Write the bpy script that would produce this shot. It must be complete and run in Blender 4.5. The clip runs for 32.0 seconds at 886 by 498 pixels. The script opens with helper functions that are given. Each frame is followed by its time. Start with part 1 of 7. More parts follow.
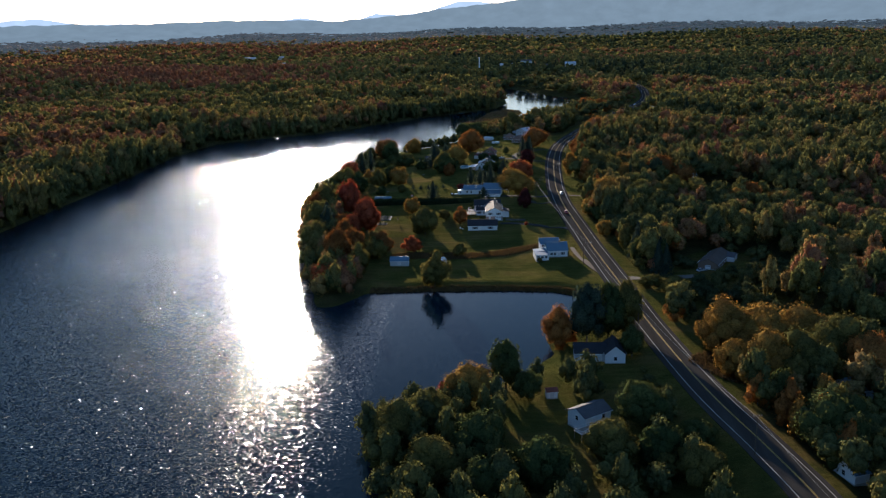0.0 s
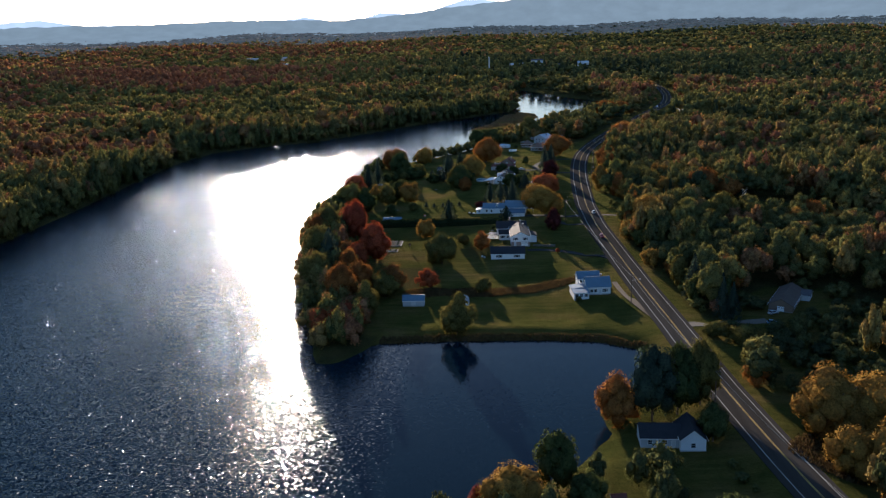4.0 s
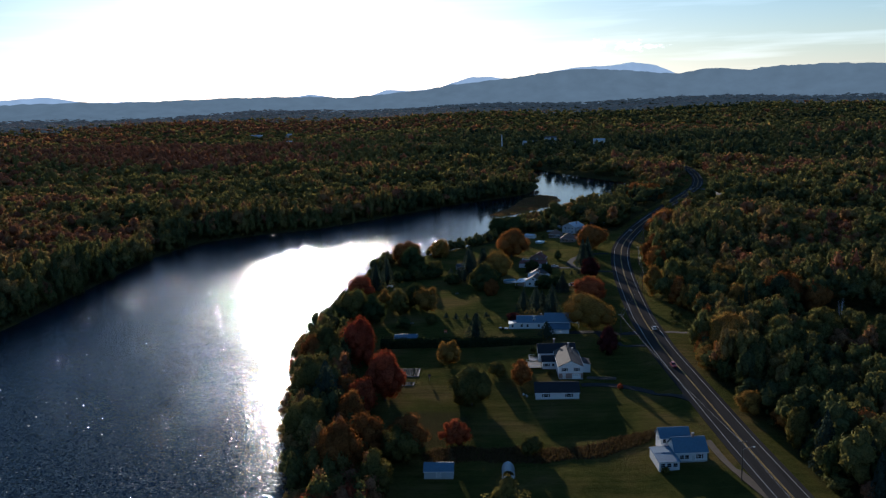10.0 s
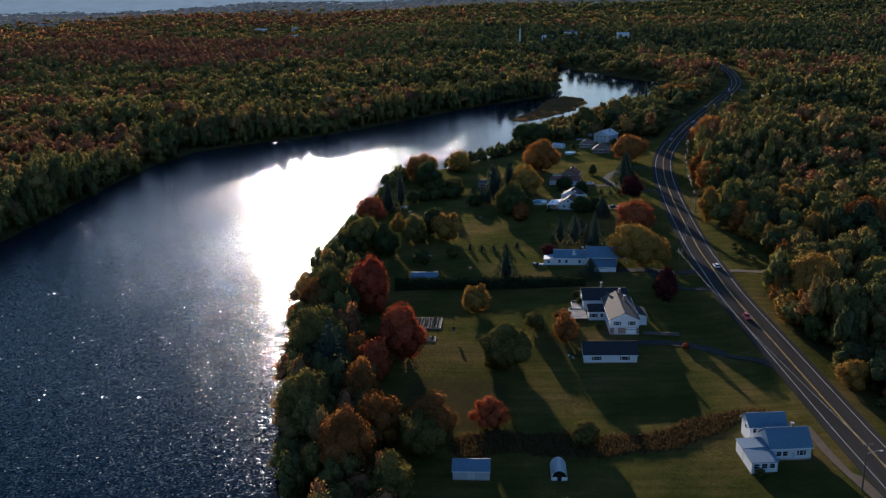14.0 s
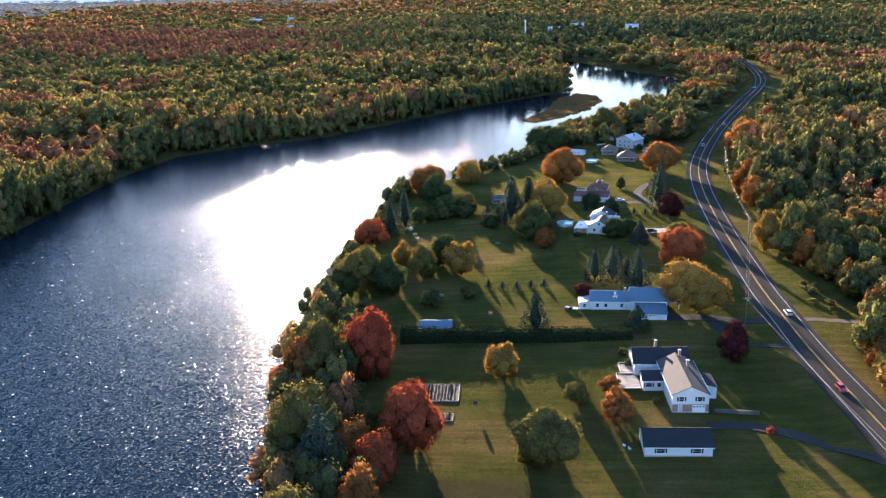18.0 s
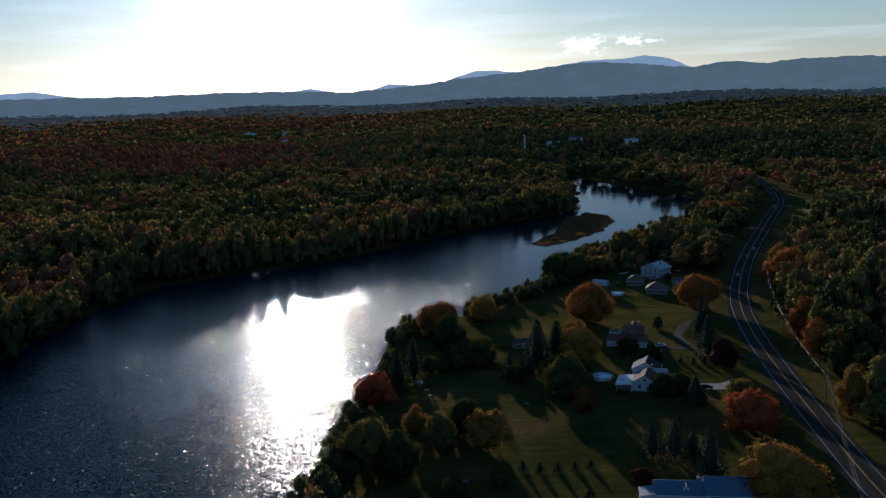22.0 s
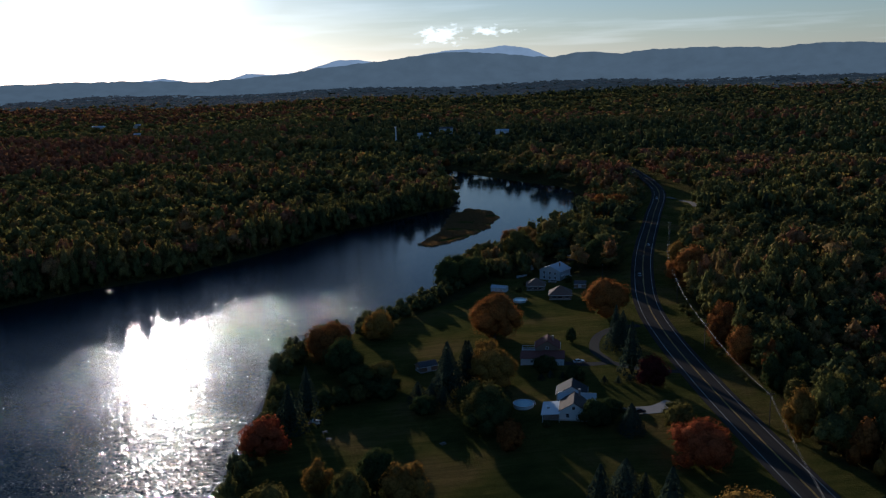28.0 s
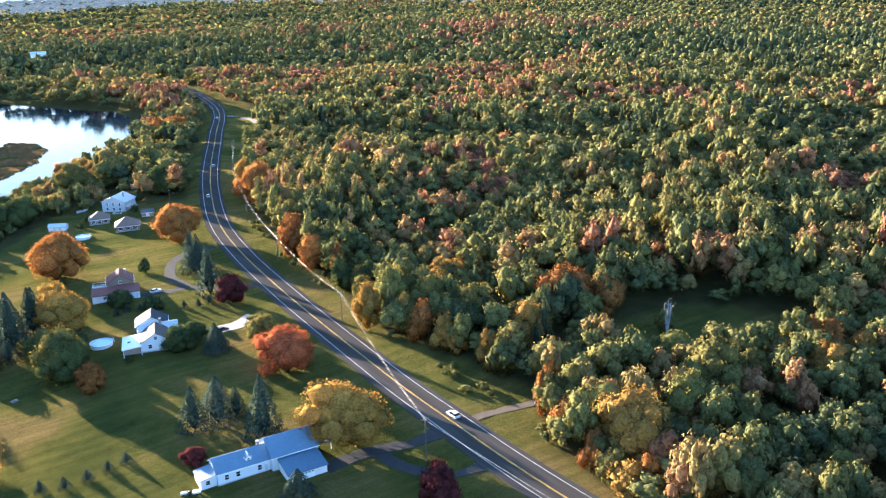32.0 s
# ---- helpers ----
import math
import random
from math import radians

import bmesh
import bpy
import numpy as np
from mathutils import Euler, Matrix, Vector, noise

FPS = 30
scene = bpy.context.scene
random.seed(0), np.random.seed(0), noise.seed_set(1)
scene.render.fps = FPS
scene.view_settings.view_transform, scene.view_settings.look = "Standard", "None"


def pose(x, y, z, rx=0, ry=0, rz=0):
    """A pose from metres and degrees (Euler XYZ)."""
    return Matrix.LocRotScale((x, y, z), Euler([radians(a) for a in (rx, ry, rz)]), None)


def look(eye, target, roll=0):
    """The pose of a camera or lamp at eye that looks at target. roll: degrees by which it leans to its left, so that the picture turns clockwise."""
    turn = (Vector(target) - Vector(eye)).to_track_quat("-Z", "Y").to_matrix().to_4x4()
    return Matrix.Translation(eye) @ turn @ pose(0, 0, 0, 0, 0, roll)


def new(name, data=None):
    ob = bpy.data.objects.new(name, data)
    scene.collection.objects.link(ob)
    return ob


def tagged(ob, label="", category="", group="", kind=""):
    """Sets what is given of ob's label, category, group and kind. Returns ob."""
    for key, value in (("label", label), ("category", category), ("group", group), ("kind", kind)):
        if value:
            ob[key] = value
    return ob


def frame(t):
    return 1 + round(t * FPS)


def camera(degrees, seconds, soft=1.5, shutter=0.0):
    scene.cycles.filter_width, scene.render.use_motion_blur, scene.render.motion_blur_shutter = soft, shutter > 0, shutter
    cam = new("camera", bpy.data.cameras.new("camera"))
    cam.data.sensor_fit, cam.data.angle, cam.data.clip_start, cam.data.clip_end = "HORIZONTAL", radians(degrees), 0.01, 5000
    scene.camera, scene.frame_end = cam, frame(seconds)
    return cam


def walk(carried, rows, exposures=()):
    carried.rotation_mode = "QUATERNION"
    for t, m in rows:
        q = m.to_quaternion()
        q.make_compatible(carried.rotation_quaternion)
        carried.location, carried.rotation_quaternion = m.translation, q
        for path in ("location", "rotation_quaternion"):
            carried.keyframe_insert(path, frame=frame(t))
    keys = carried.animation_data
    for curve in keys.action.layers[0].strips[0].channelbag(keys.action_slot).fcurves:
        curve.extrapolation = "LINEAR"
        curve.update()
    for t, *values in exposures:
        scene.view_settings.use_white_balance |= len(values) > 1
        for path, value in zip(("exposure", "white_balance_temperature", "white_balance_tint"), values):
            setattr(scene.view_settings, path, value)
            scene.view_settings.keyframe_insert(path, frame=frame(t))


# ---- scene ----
# ---------------------------------------------------------------- camera
def shot(x, y, z, yaw, pitch, roll):
    a, b = radians(yaw), radians(pitch)
    aim = (x - 100 * math.sin(a) * math.cos(b), y + 100 * math.cos(a) * math.cos(b), z + 100 * math.sin(b))
    return look((x, y, z), aim, roll)


cam = camera(53.86, 32.0, 1.25)
PATH = [
    (0, 16.61, -103.10, 119.54, 2.933, -14.887, -1.45),
    (0.5, 15.31, -94.98, 119.51, 2.824, -14.897, -1.54),
    (1, 14.02, -86.78, 119.48, 2.894, -14.919, -1.54),
    (1.5, 12.76, -78.56, 119.45, 3.011, -14.920, -1.58),
    (2, 11.48, -70.32, 119.38, 3.114, -14.912, -1.66),
    (2.5, 10.34, -62.21, 119.27, 3.203, -14.921, -1.73),
    (3, 9.38, -54.15, 119.13, 3.277, -14.935, -1.77),
    (3.5, 8.18, -45.85, 119.02, 3.352, -14.939, -1.84),
    (5.5, 3.47, -13.59, 118.57, 3.123, -14.953, -1.91),
    (6, 2.23, -5.71, 118.56, 3.164, -14.955, -1.94),
    (6.5, 1.07, 2.04, 118.61, 3.214, -14.947, -1.93),
    (7, -0.17, 9.65, 118.65, 3.242, -14.957, -1.95),
    (7.5, -1.55, 17.35, 118.60, 3.215, -12.043, -1.95),
    (8, -2.93, 25.44, 118.49, 3.192, -10.254, -1.87),
    (8.5, -4.21, 33.73, 118.34, 3.241, -10.217, -1.82),
    (9, -5.41, 42.13, 118.20, 3.315, -10.175, -1.82),
    (9.5, -6.61, 50.47, 118.12, 3.386, -10.147, -1.75),
    (10, -7.65, 58.75, 118.07, 3.469, -10.113, -1.80),
    (10.5, -8.73, 67.04, 118.01, 3.542, -10.068, -1.89),
    (11, -9.85, 75.24, 117.91, 3.646, -10.046, -1.84),
    (11.5, -10.97, 83.47, 117.77, 3.725, -10.027, -1.86),
    (12, -12.22, 91.62, 117.60, 3.808, -10.002, -1.84),
    (12.5, -13.46, 99.57, 117.45, 3.899, -9.964, -1.81),
    (13, -14.85, 107.37, 117.36, 4.065, -12.470, -1.87),
    (13.5, -16.01, 115.03, 117.36, 4.228, -15.072, -1.88),
    (14, -17.13, 122.81, 117.44, 4.378, -16.881, -1.92),
    (14.5, -18.32, 130.52, 117.50, 4.492, -18.512, -1.94),
    (16.5, -23.26, 160.92, 117.50, 4.492, -18.632, -1.97),
    (17, -24.53, 168.76, 117.38, 4.412, -18.651, -1.88),
    (17.5, -25.85, 176.86, 117.19, 4.250, -17.668, -1.89),
    (18, -27.07, 184.98, 116.96, 4.260, -17.536, -1.84),
    (18.5, -28.36, 193.05, 116.78, 4.278, -17.519, -1.85),
    (19, -29.76, 201.10, 116.70, 4.233, -16.773, -1.84),
    (19.5, -31.13, 209.12, 116.88, 4.023, -11.929, -1.82),
    (20, -32.50, 216.49, 117.28, 3.980, -11.829, -1.87),
    (20.5, -34.24, 223.08, 117.79, 3.846, -9.660, -1.99),
    (21, -36.26, 229.31, 118.24, 3.649, -8.793, -1.92),
    (21.5, -38.22, 235.85, 118.62, 3.520, -8.752, -1.89),
    (22, -40.13, 243.04, 118.98, 3.495, -10.463, -1.84),
    (22.5, -41.80, 250.58, 119.35, 3.446, -10.487, -1.85),
    (23, -43.38, 258.16, 119.78, 3.395, -10.483, -1.85),
    (23.5, -45.01, 265.54, 120.28, 3.326, -10.483, -1.85),
    (24, -46.73, 272.41, 120.77, 3.237, -10.483, -1.53),
    (24.5, -48.32, 277.84, 121.06, 3.156, -10.342, -1.62),
    (26.5, -53.00, 289.68, 120.61, 2.697, -10.942, -1.48),
    (27, -53.28, 290.31, 120.28, -1.250, -11.137, -1.58),
    (27.5, -53.34, 289.99, 119.96, -4.849, -11.356, -1.63),
    (28, -53.28, 289.38, 119.80, -5.537, -11.404, -1.79),
    (28.5, -53.14, 288.61, 119.79, -8.164, -11.523, -1.84),
    (29, -53.03, 287.66, 119.92, -11.336, -11.683, -1.89),
    (29.5, -53.00, 286.72, 120.18, -14.369, -11.844, -1.85),
    (30, -52.89, 285.95, 120.47, -18.014, -11.997, -1.86),
    (30.5, -52.97, 285.36, 120.69, -21.741, -17.100, -1.80),
    (31, -52.89, 284.99, 120.77, -25.648, -17.277, -1.74),
    (31.5, -52.87, 284.82, 120.72, -29.634, -17.396, -1.62),
    (32, -52.99, 284.71, 120.63, -33.670, -17.493, -1.55),
]
EXPOSURES = [(0, 1.08, 5700, 15), (6, 1.45, 5750, 16), (7, 1.74, 5750, 16), (8, 1.72, 5550, 15), (9, 0.68, 5250, 14), (13, 0.0, 5150, 14), (14.5, 1.55, 5770, 20), (17, 2.5, 5920, 22), (19, 2.82, 5970, 22), (19.4, 2.76, 5970, 22), (20, 1.85, 5750, 19), (20.5, 1.28, 5550, 17), (21.5, -0.08, 5200, 14), (24.5, -0.37, 5150, 14), (28.5, -0.37, 5150, 14), (30, 0.0, 5250, 17), (30.5, 0.75, 5500, 22), (31, 1.92, 5850, 28), (31.5, 2.84, 5750, 24), (32, 3.45, 5650, 17)]
walk(cam, [(t, shot(*p)) for t, *p in PATH], EXPOSURES)

# ---------------------------------------------------------------- light
SUN_AZ, SUN_EL = radians(-13.2), radians(8.8)
sun_way = Vector((math.sin(SUN_AZ) * math.cos(SUN_EL), math.cos(SUN_AZ) * math.cos(SUN_EL), math.sin(SUN_EL)))
world = bpy.data.worlds.new("world")
scene.world = world
world.use_nodes = True
wn = world.node_tree
sky = wn.nodes.new("ShaderNodeTexSky")
sky.sky_type, sky.sun_disc = "NISHITA", False
sky.sun_elevation, sky.sun_rotation = SUN_EL, SUN_AZ
sky.air_density, sky.dust_density, sky.ozone_density = 1.0, 0.17, 2.4
# pale haze round the sun and thin streaks of cloud low over the hills
way = wn.nodes.new("ShaderNodeTexCoord")
dot = wn.nodes.new("ShaderNodeVectorMath")
dot.operation, dot.inputs[1].default_value = "DOT_PRODUCT", sun_way
wn.links.new(way.outputs["Generated"], dot.inputs[0])
halo = wn.nodes.new("ShaderNodeValToRGB")
halo.color_ramp.interpolation = "EASE"
for spot, (at, level) in zip([halo.color_ramp.elements[0], halo.color_ramp.elements[1], halo.color_ramp.elements.new(0.985), halo.color_ramp.elements.new(0.9958)], ((0.95, 0.0), (1.0, 1.0), (0.985, 0.024), (0.9958, 0.16))):
    spot.position, spot.color = at, (level, level * 0.98, level * 0.94, 1)
wn.links.new(dot.outputs["Value"], halo.inputs[0])
stretch = wn.nodes.new("ShaderNodeMapping")
stretch.inputs["Scale"].default_value = (3.0, 3.0, 42.0)
wn.links.new(way.outputs["Generated"], stretch.inputs[0])
streak = wn.nodes.new("ShaderNodeTexNoise")
streak.inputs["Scale"].default_value, streak.inputs["Detail"].default_value = 1.6, 6.0
wn.links.new(stretch.outputs[0], streak.inputs["Vector"])
thin = wn.nodes.new("ShaderNodeValToRGB")
thin.color_ramp.elements[0].position, thin.color_ramp.elements[1].position = 0.52, 0.80
thin.color_ramp.elements[1].color = (0.45, 0.44, 0.42, 1)
wn.links.new(streak.outputs[0], thin.inputs[0])


def sky_sum(a, b, amount):
    node = wn.nodes.new("ShaderNodeMix")
    node.data_type, node.blend_type = "RGBA", "ADD"
    node.inputs[0].default_value = amount
    wn.links.new(a, node.inputs[6])
    wn.links.new(b, node.inputs[7])
    return node.outputs[2]


scaled = wn.nodes.new("ShaderNodeVectorMath")
scaled.operation, scaled.inputs[1].default_value = "MULTIPLY", (38.0, 38.0, 38.0)
wn.links.new(halo.outputs[0], scaled.inputs[0])
bright = wn.nodes.new("ShaderNodeVectorMath")
bright.operation = "MULTIPLY"
wn.links.new(thin.outputs[0], bright.inputs[0])
height_of = wn.nodes.new("ShaderNodeSeparateXYZ")
wn.links.new(way.outputs["Generated"], height_of.inputs[0])
low = wn.nodes.new("ShaderNodeValToRGB")
low.color_ramp.elements[0].position, low.color_ramp.elements[0].color = 0.04, (6.0, 6.0, 6.0, 1)
low.color_ramp.elements[1].position, low.color_ramp.elements[1].color = 0.16, (0.0, 0.0, 0.0, 1)
wn.links.new(height_of.outputs["Z"], low.inputs[0])
wn.links.new(low.outputs[0], bright.inputs[1])
# two small lit clouds above the mountain
puffs = wn.nodes.new("ShaderNodeTexNoise")
puffs.inputs["Scale"].default_value, puffs.inputs["Detail"].default_value, puffs.inputs["Roughness"].default_value = 75.0, 6.0, 0.62
flat = wn.nodes.new("ShaderNodeMapping")
flat.inputs["Scale"].default_value = (1.0, 1.0, 2.2)
wn.links.new(way.outputs["Generated"], flat.inputs[0])
wn.links.new(flat.outputs[0], puffs.inputs["Vector"])
# the air pales towards the horizon
height_low = wn.nodes.new("ShaderNodeMapRange")
for q, v in enumerate((0.0, 0.17, 0.66, 1.05)):
    height_low.inputs[q + 1].default_value = v
wn.links.new(height_of.outputs["Z"], height_low.inputs[0])
pale = wn.nodes.new("ShaderNodeHueSaturation")
wn.links.new(height_low.outputs[0], pale.inputs["Saturation"])
wn.links.new(sky.outputs[0], pale.inputs["Color"])
total = sky_sum(sky_sum(pale.outputs[0], scaled.outputs[0], 1.0), bright.outputs[0], 1.0)
for az, el, wide, tall in ((5.8, 2.35, 2.0, 0.75), (9.0, 2.5, 1.9, 0.42)):
    a, e = radians(az), radians(el)
    off = wn.nodes.new("ShaderNodeVectorMath")
    off.operation, off.inputs[1].default_value = "SUBTRACT", (math.sin(a) * math.cos(e), math.cos(a) * math.cos(e), math.sin(e))
    wn.links.new(way.outputs["Generated"], off.inputs[0])
    unit = wn.nodes.new("ShaderNodeVectorMath")
    unit.operation, unit.inputs[1].default_value = "MULTIPLY", (1 / radians(wide), 1 / radians(wide), 1 / radians(tall))
    wn.links.new(off.outputs[0], unit.inputs[0])
    away = wn.nodes.new("ShaderNodeVectorMath")
    away.operation = "LENGTH"
    wn.links.new(unit.outputs[0], away.inputs[0])
    thick = wn.nodes.new("ShaderNodeMath")
    thick.operation, thick.inputs[1].default_value = "MULTIPLY_ADD", -0.34
    wn.links.new(away.outputs["Value"], thick.inputs[0])
    wn.links.new(puffs.outputs[0], thick.inputs[2])
    body = wn.nodes.new("ShaderNodeValToRGB")
    body.color_ramp.elements[0].position, body.color_ramp.elements[1].position = 0.26, 0.46
    body.color_ramp.elements[1].color = (1.0, 0.97, 0.92, 1)
    wn.links.new(thick.outputs[0], body.inputs[0])
    lit = wn.nodes.new("ShaderNodeVectorMath")
    lit.operation, lit.inputs[1].default_value = "MULTIPLY", (9.0, 9.0, 9.0)
    wn.links.new(body.outputs[0], lit.inputs[0])
    total = sky_sum(total, lit.outputs[0], 1.0)
wn.links.new(total, wn.nodes["Background"].inputs[0])
wn.nodes["Background"].inputs[1].default_value = 0.094
lamp = bpy.data.lights.new("sun", "SUN")
lamp.energy, lamp.angle, lamp.color = 5.0, radians(0.5), (1.0, 0.81, 0.57)
sun = new("sun", lamp)
sun.matrix_world = look(sun_way * 1000, (0, 0, 0))


# ---------------------------------------------------------------- materials
class Mat:
    """A small builder of node materials."""

    def __init__(self, name):
        self.m = bpy.data.materials.new(name)
        self.m.use_nodes = True
        self.t = self.m.node_tree
        self.b = self.t.nodes["Principled BSDF"]
        self.out = self.t.nodes["Material Output"]
        self.geo = self.n("ShaderNodeNewGeometry")

    def n(self, kind, **sets):
        node = self.t.nodes.new(kind)
        for k, v in sets.items():
            setattr(node, k, v)
        return node

    def link(self, a, b):
        self.t.links.new(a, b)

    def noise(self, scale, detail=4.0, rough=0.55, coord=None, stretch=None):
        node = self.n("ShaderNodeTexNoise")
        node.inputs["Scale"].default_value, node.inputs["Detail"].default_value = scale, detail
        node.inputs["Roughness"].default_value = rough
        src = coord or self.geo.outputs["Position"]
        if stretch:
            mp = self.n("ShaderNodeMapping")
            mp.inputs["Scale"].default_value = stretch
            self.link(src, mp.inputs[0])
            src = mp.outputs[0]
        self.link(src, node.inputs["Vector"])
        return node.outputs[0]

    def ramp(self, fac, *stops):
        node = self.n("ShaderNodeValToRGB")
        e = node.color_ramp.elements
        while len(e) < len(stops):
            e.new(0.5)
        for el, (p, c) in zip(e, stops):
            el.position, el.color = p, (*c, 1)
        self.link(fac, node.inputs[0])
        return node.outputs[0]

    def mix(self, a, b, fac, how="MIX"):
        node = self.n("ShaderNodeMix", data_type="RGBA", blend_type=how)
        for sock, v in ((node.inputs[0], fac), (node.inputs[6], a), (node.inputs[7], b)):
            if isinstance(v, (int, float)):
                sock.default_value = v
            elif isinstance(v, tuple):
                sock.default_value = (*v, 1)
            else:
                self.link(v, sock)
        return node.outputs[2]

    def bump(self, height, strength, dist=0.05):
        node = self.n("ShaderNodeBump")
        node.inputs["Strength"].default_value, node.inputs["Distance"].default_value = strength, dist
        self.link(height, node.inputs["Height"])
        self.link(node.outputs[0], self.b.inputs["Normal"])
        return node

    def set(self, color=None, rough=None, metal=None, spec=None):
        for key, v in (("Base Color", color), ("Roughness", rough), ("Metallic", metal), ("Specular IOR Level", spec)):
            if v is None:
                continue
            if isinstance(v, (int, float)):
                self.b.inputs[key].default_value = v
            elif isinstance(v, tuple):
                self.b.inputs[key].default_value = (*v, 1)
            else:
                self.link(v, self.b.inputs[key])
        return self


def worn(name, color, rough=0.6, grain=3.0, amount=0.25, metal=0.0, bump=0.15, stretch=None, spec=0.5):
    """Paint, wood, roofing and the like: a colour with stains at one scale and grain at another."""
    k = Mat(name)
    big, small = k.noise(grain * 0.12, 3), k.noise(grain, 5, 0.65, stretch=stretch)
    dark = tuple(c * (1 - amount) for c in color)
    light = tuple(min(1.0, c * (1 + amount * 0.5)) for c in color)
    c1 = k.ramp(big, (0.3, dark), (0.7, color))
    c2 = k.ramp(small, (0.3, dark), (0.7, light))
    k.set(k.mix(c1, c2, 0.5), rough, metal, spec)
    k.bump(small, bump, 0.04)
    return k.m


def leaf_material(name, stops, attribute=None, glow=0.34):
    """Foliage: light passes through the leaves. stops: colours along the tree's own tint."""
    k = Mat(name)
    if attribute:
        tint = k.n("ShaderNodeAttribute", attribute_name=attribute).outputs["Fac"]
    else:
        tint = k.n("ShaderNodeObjectInfo").outputs["Random"]
    if attribute:
        drift = k.n("ShaderNodeMath", operation="MULTIPLY_ADD")
        drift.inputs[1].default_value = 0.30
        k.link(k.noise(0.11, 3, 0.6), drift.inputs[0])
        k.link(tint, drift.inputs[2])
        tint = k.n("ShaderNodeMath", operation="SUBTRACT")
        tint.inputs[1].default_value = 0.15
        k.link(drift.outputs[0], tint.inputs[0])
        tint = tint.outputs[0]
    base = k.ramp(tint, *stops)
    each = k.ramp(k.geo.outputs["Random Per Island"], (0.0, (0.80, 0.80, 0.80)), (1.0, (1.10, 1.10, 1.10)))
    # mottled tone whose dark spots imitate shade in gaps between leaf clumps
    clump_shade = k.ramp(k.noise(1.3, 4, 0.7), (0.36, (0.46, 0.48, 0.46)), (0.5, (0.86, 0.86, 0.84)), (0.66, (1.15, 1.12, 1.0)))
    col = k.mix(k.mix(base, each, 1.0, "MULTIPLY"), clump_shade, 1.0, "MULTIPLY")
    dull = k.n("ShaderNodeHueSaturation")
    dull.inputs["Saturation"].default_value, dull.inputs["Value"].default_value = (0.91, 1.02) if attribute else (1.0, 1.0)
    k.link(col, dull.inputs["Color"])
    col = dull.outputs[0]
    d, tr = k.n("ShaderNodeBsdfDiffuse"), k.n("ShaderNodeBsdfTranslucent")
    mixer = k.n("ShaderNodeMixShader")
    mixer.inputs[0].default_value = glow
    # the crown's own rounding rules the shading of its sprays
    turned = k.n("ShaderNodeVectorTransform", vector_type="VECTOR", convert_from="OBJECT", convert_to="WORLD")
    k.link(k.n("ShaderNodeAttribute", attribute_name="outward").outputs["Vector"], turned.inputs[0])
    soft = k.n("ShaderNodeVectorMath", operation="MULTIPLY_ADD")
    soft.inputs[1].default_value = (0.34, 0.34, 0.34)
    k.link(k.geo.outputs["Normal"], soft.inputs[0])
    k.link(turned.outputs[0], soft.inputs[2])
    clump = k.n("ShaderNodeTexNoise")
    clump.inputs["Scale"].default_value, clump.inputs["Detail"].default_value = 1.9, 2.5
    k.link(k.geo.outputs["Position"], clump.inputs["Vector"])
    lean = k.n("ShaderNodeVectorMath", operation="SUBTRACT")
    lean.inputs[1].default_value = (0.5, 0.5, 0.5)
    k.link(clump.outputs["Color"], lean.inputs[0])
    rough = k.n("ShaderNodeVectorMath", operation="MULTIPLY_ADD")
    rough.inputs[1].default_value = (1.7, 1.7, 1.7)
    k.link(lean.outputs[0], rough.inputs[0])
    k.link(soft.outputs[0], rough.inputs[2])
    even = k.n("ShaderNodeVectorMath", operation="NORMALIZE")
    k.link(rough.outputs[0], even.inputs[0])
    k.link(even.outputs[0], d.inputs["Normal"])
    k.link(even.outputs[0], tr.inputs["Normal"])
    k.link(col, d.inputs[0])
    warm = k.mix(col, (1.5, 1.30, 0.80), 1.0, "MULTIPLY")
    k.link(warm, tr.inputs[0])
    k.link(d.outputs[0], mixer.inputs[1])
    k.link(tr.outputs[0], mixer.inputs[2])
    k.link(mixer.outputs[0], k.out.inputs["Surface"])
    return k.m


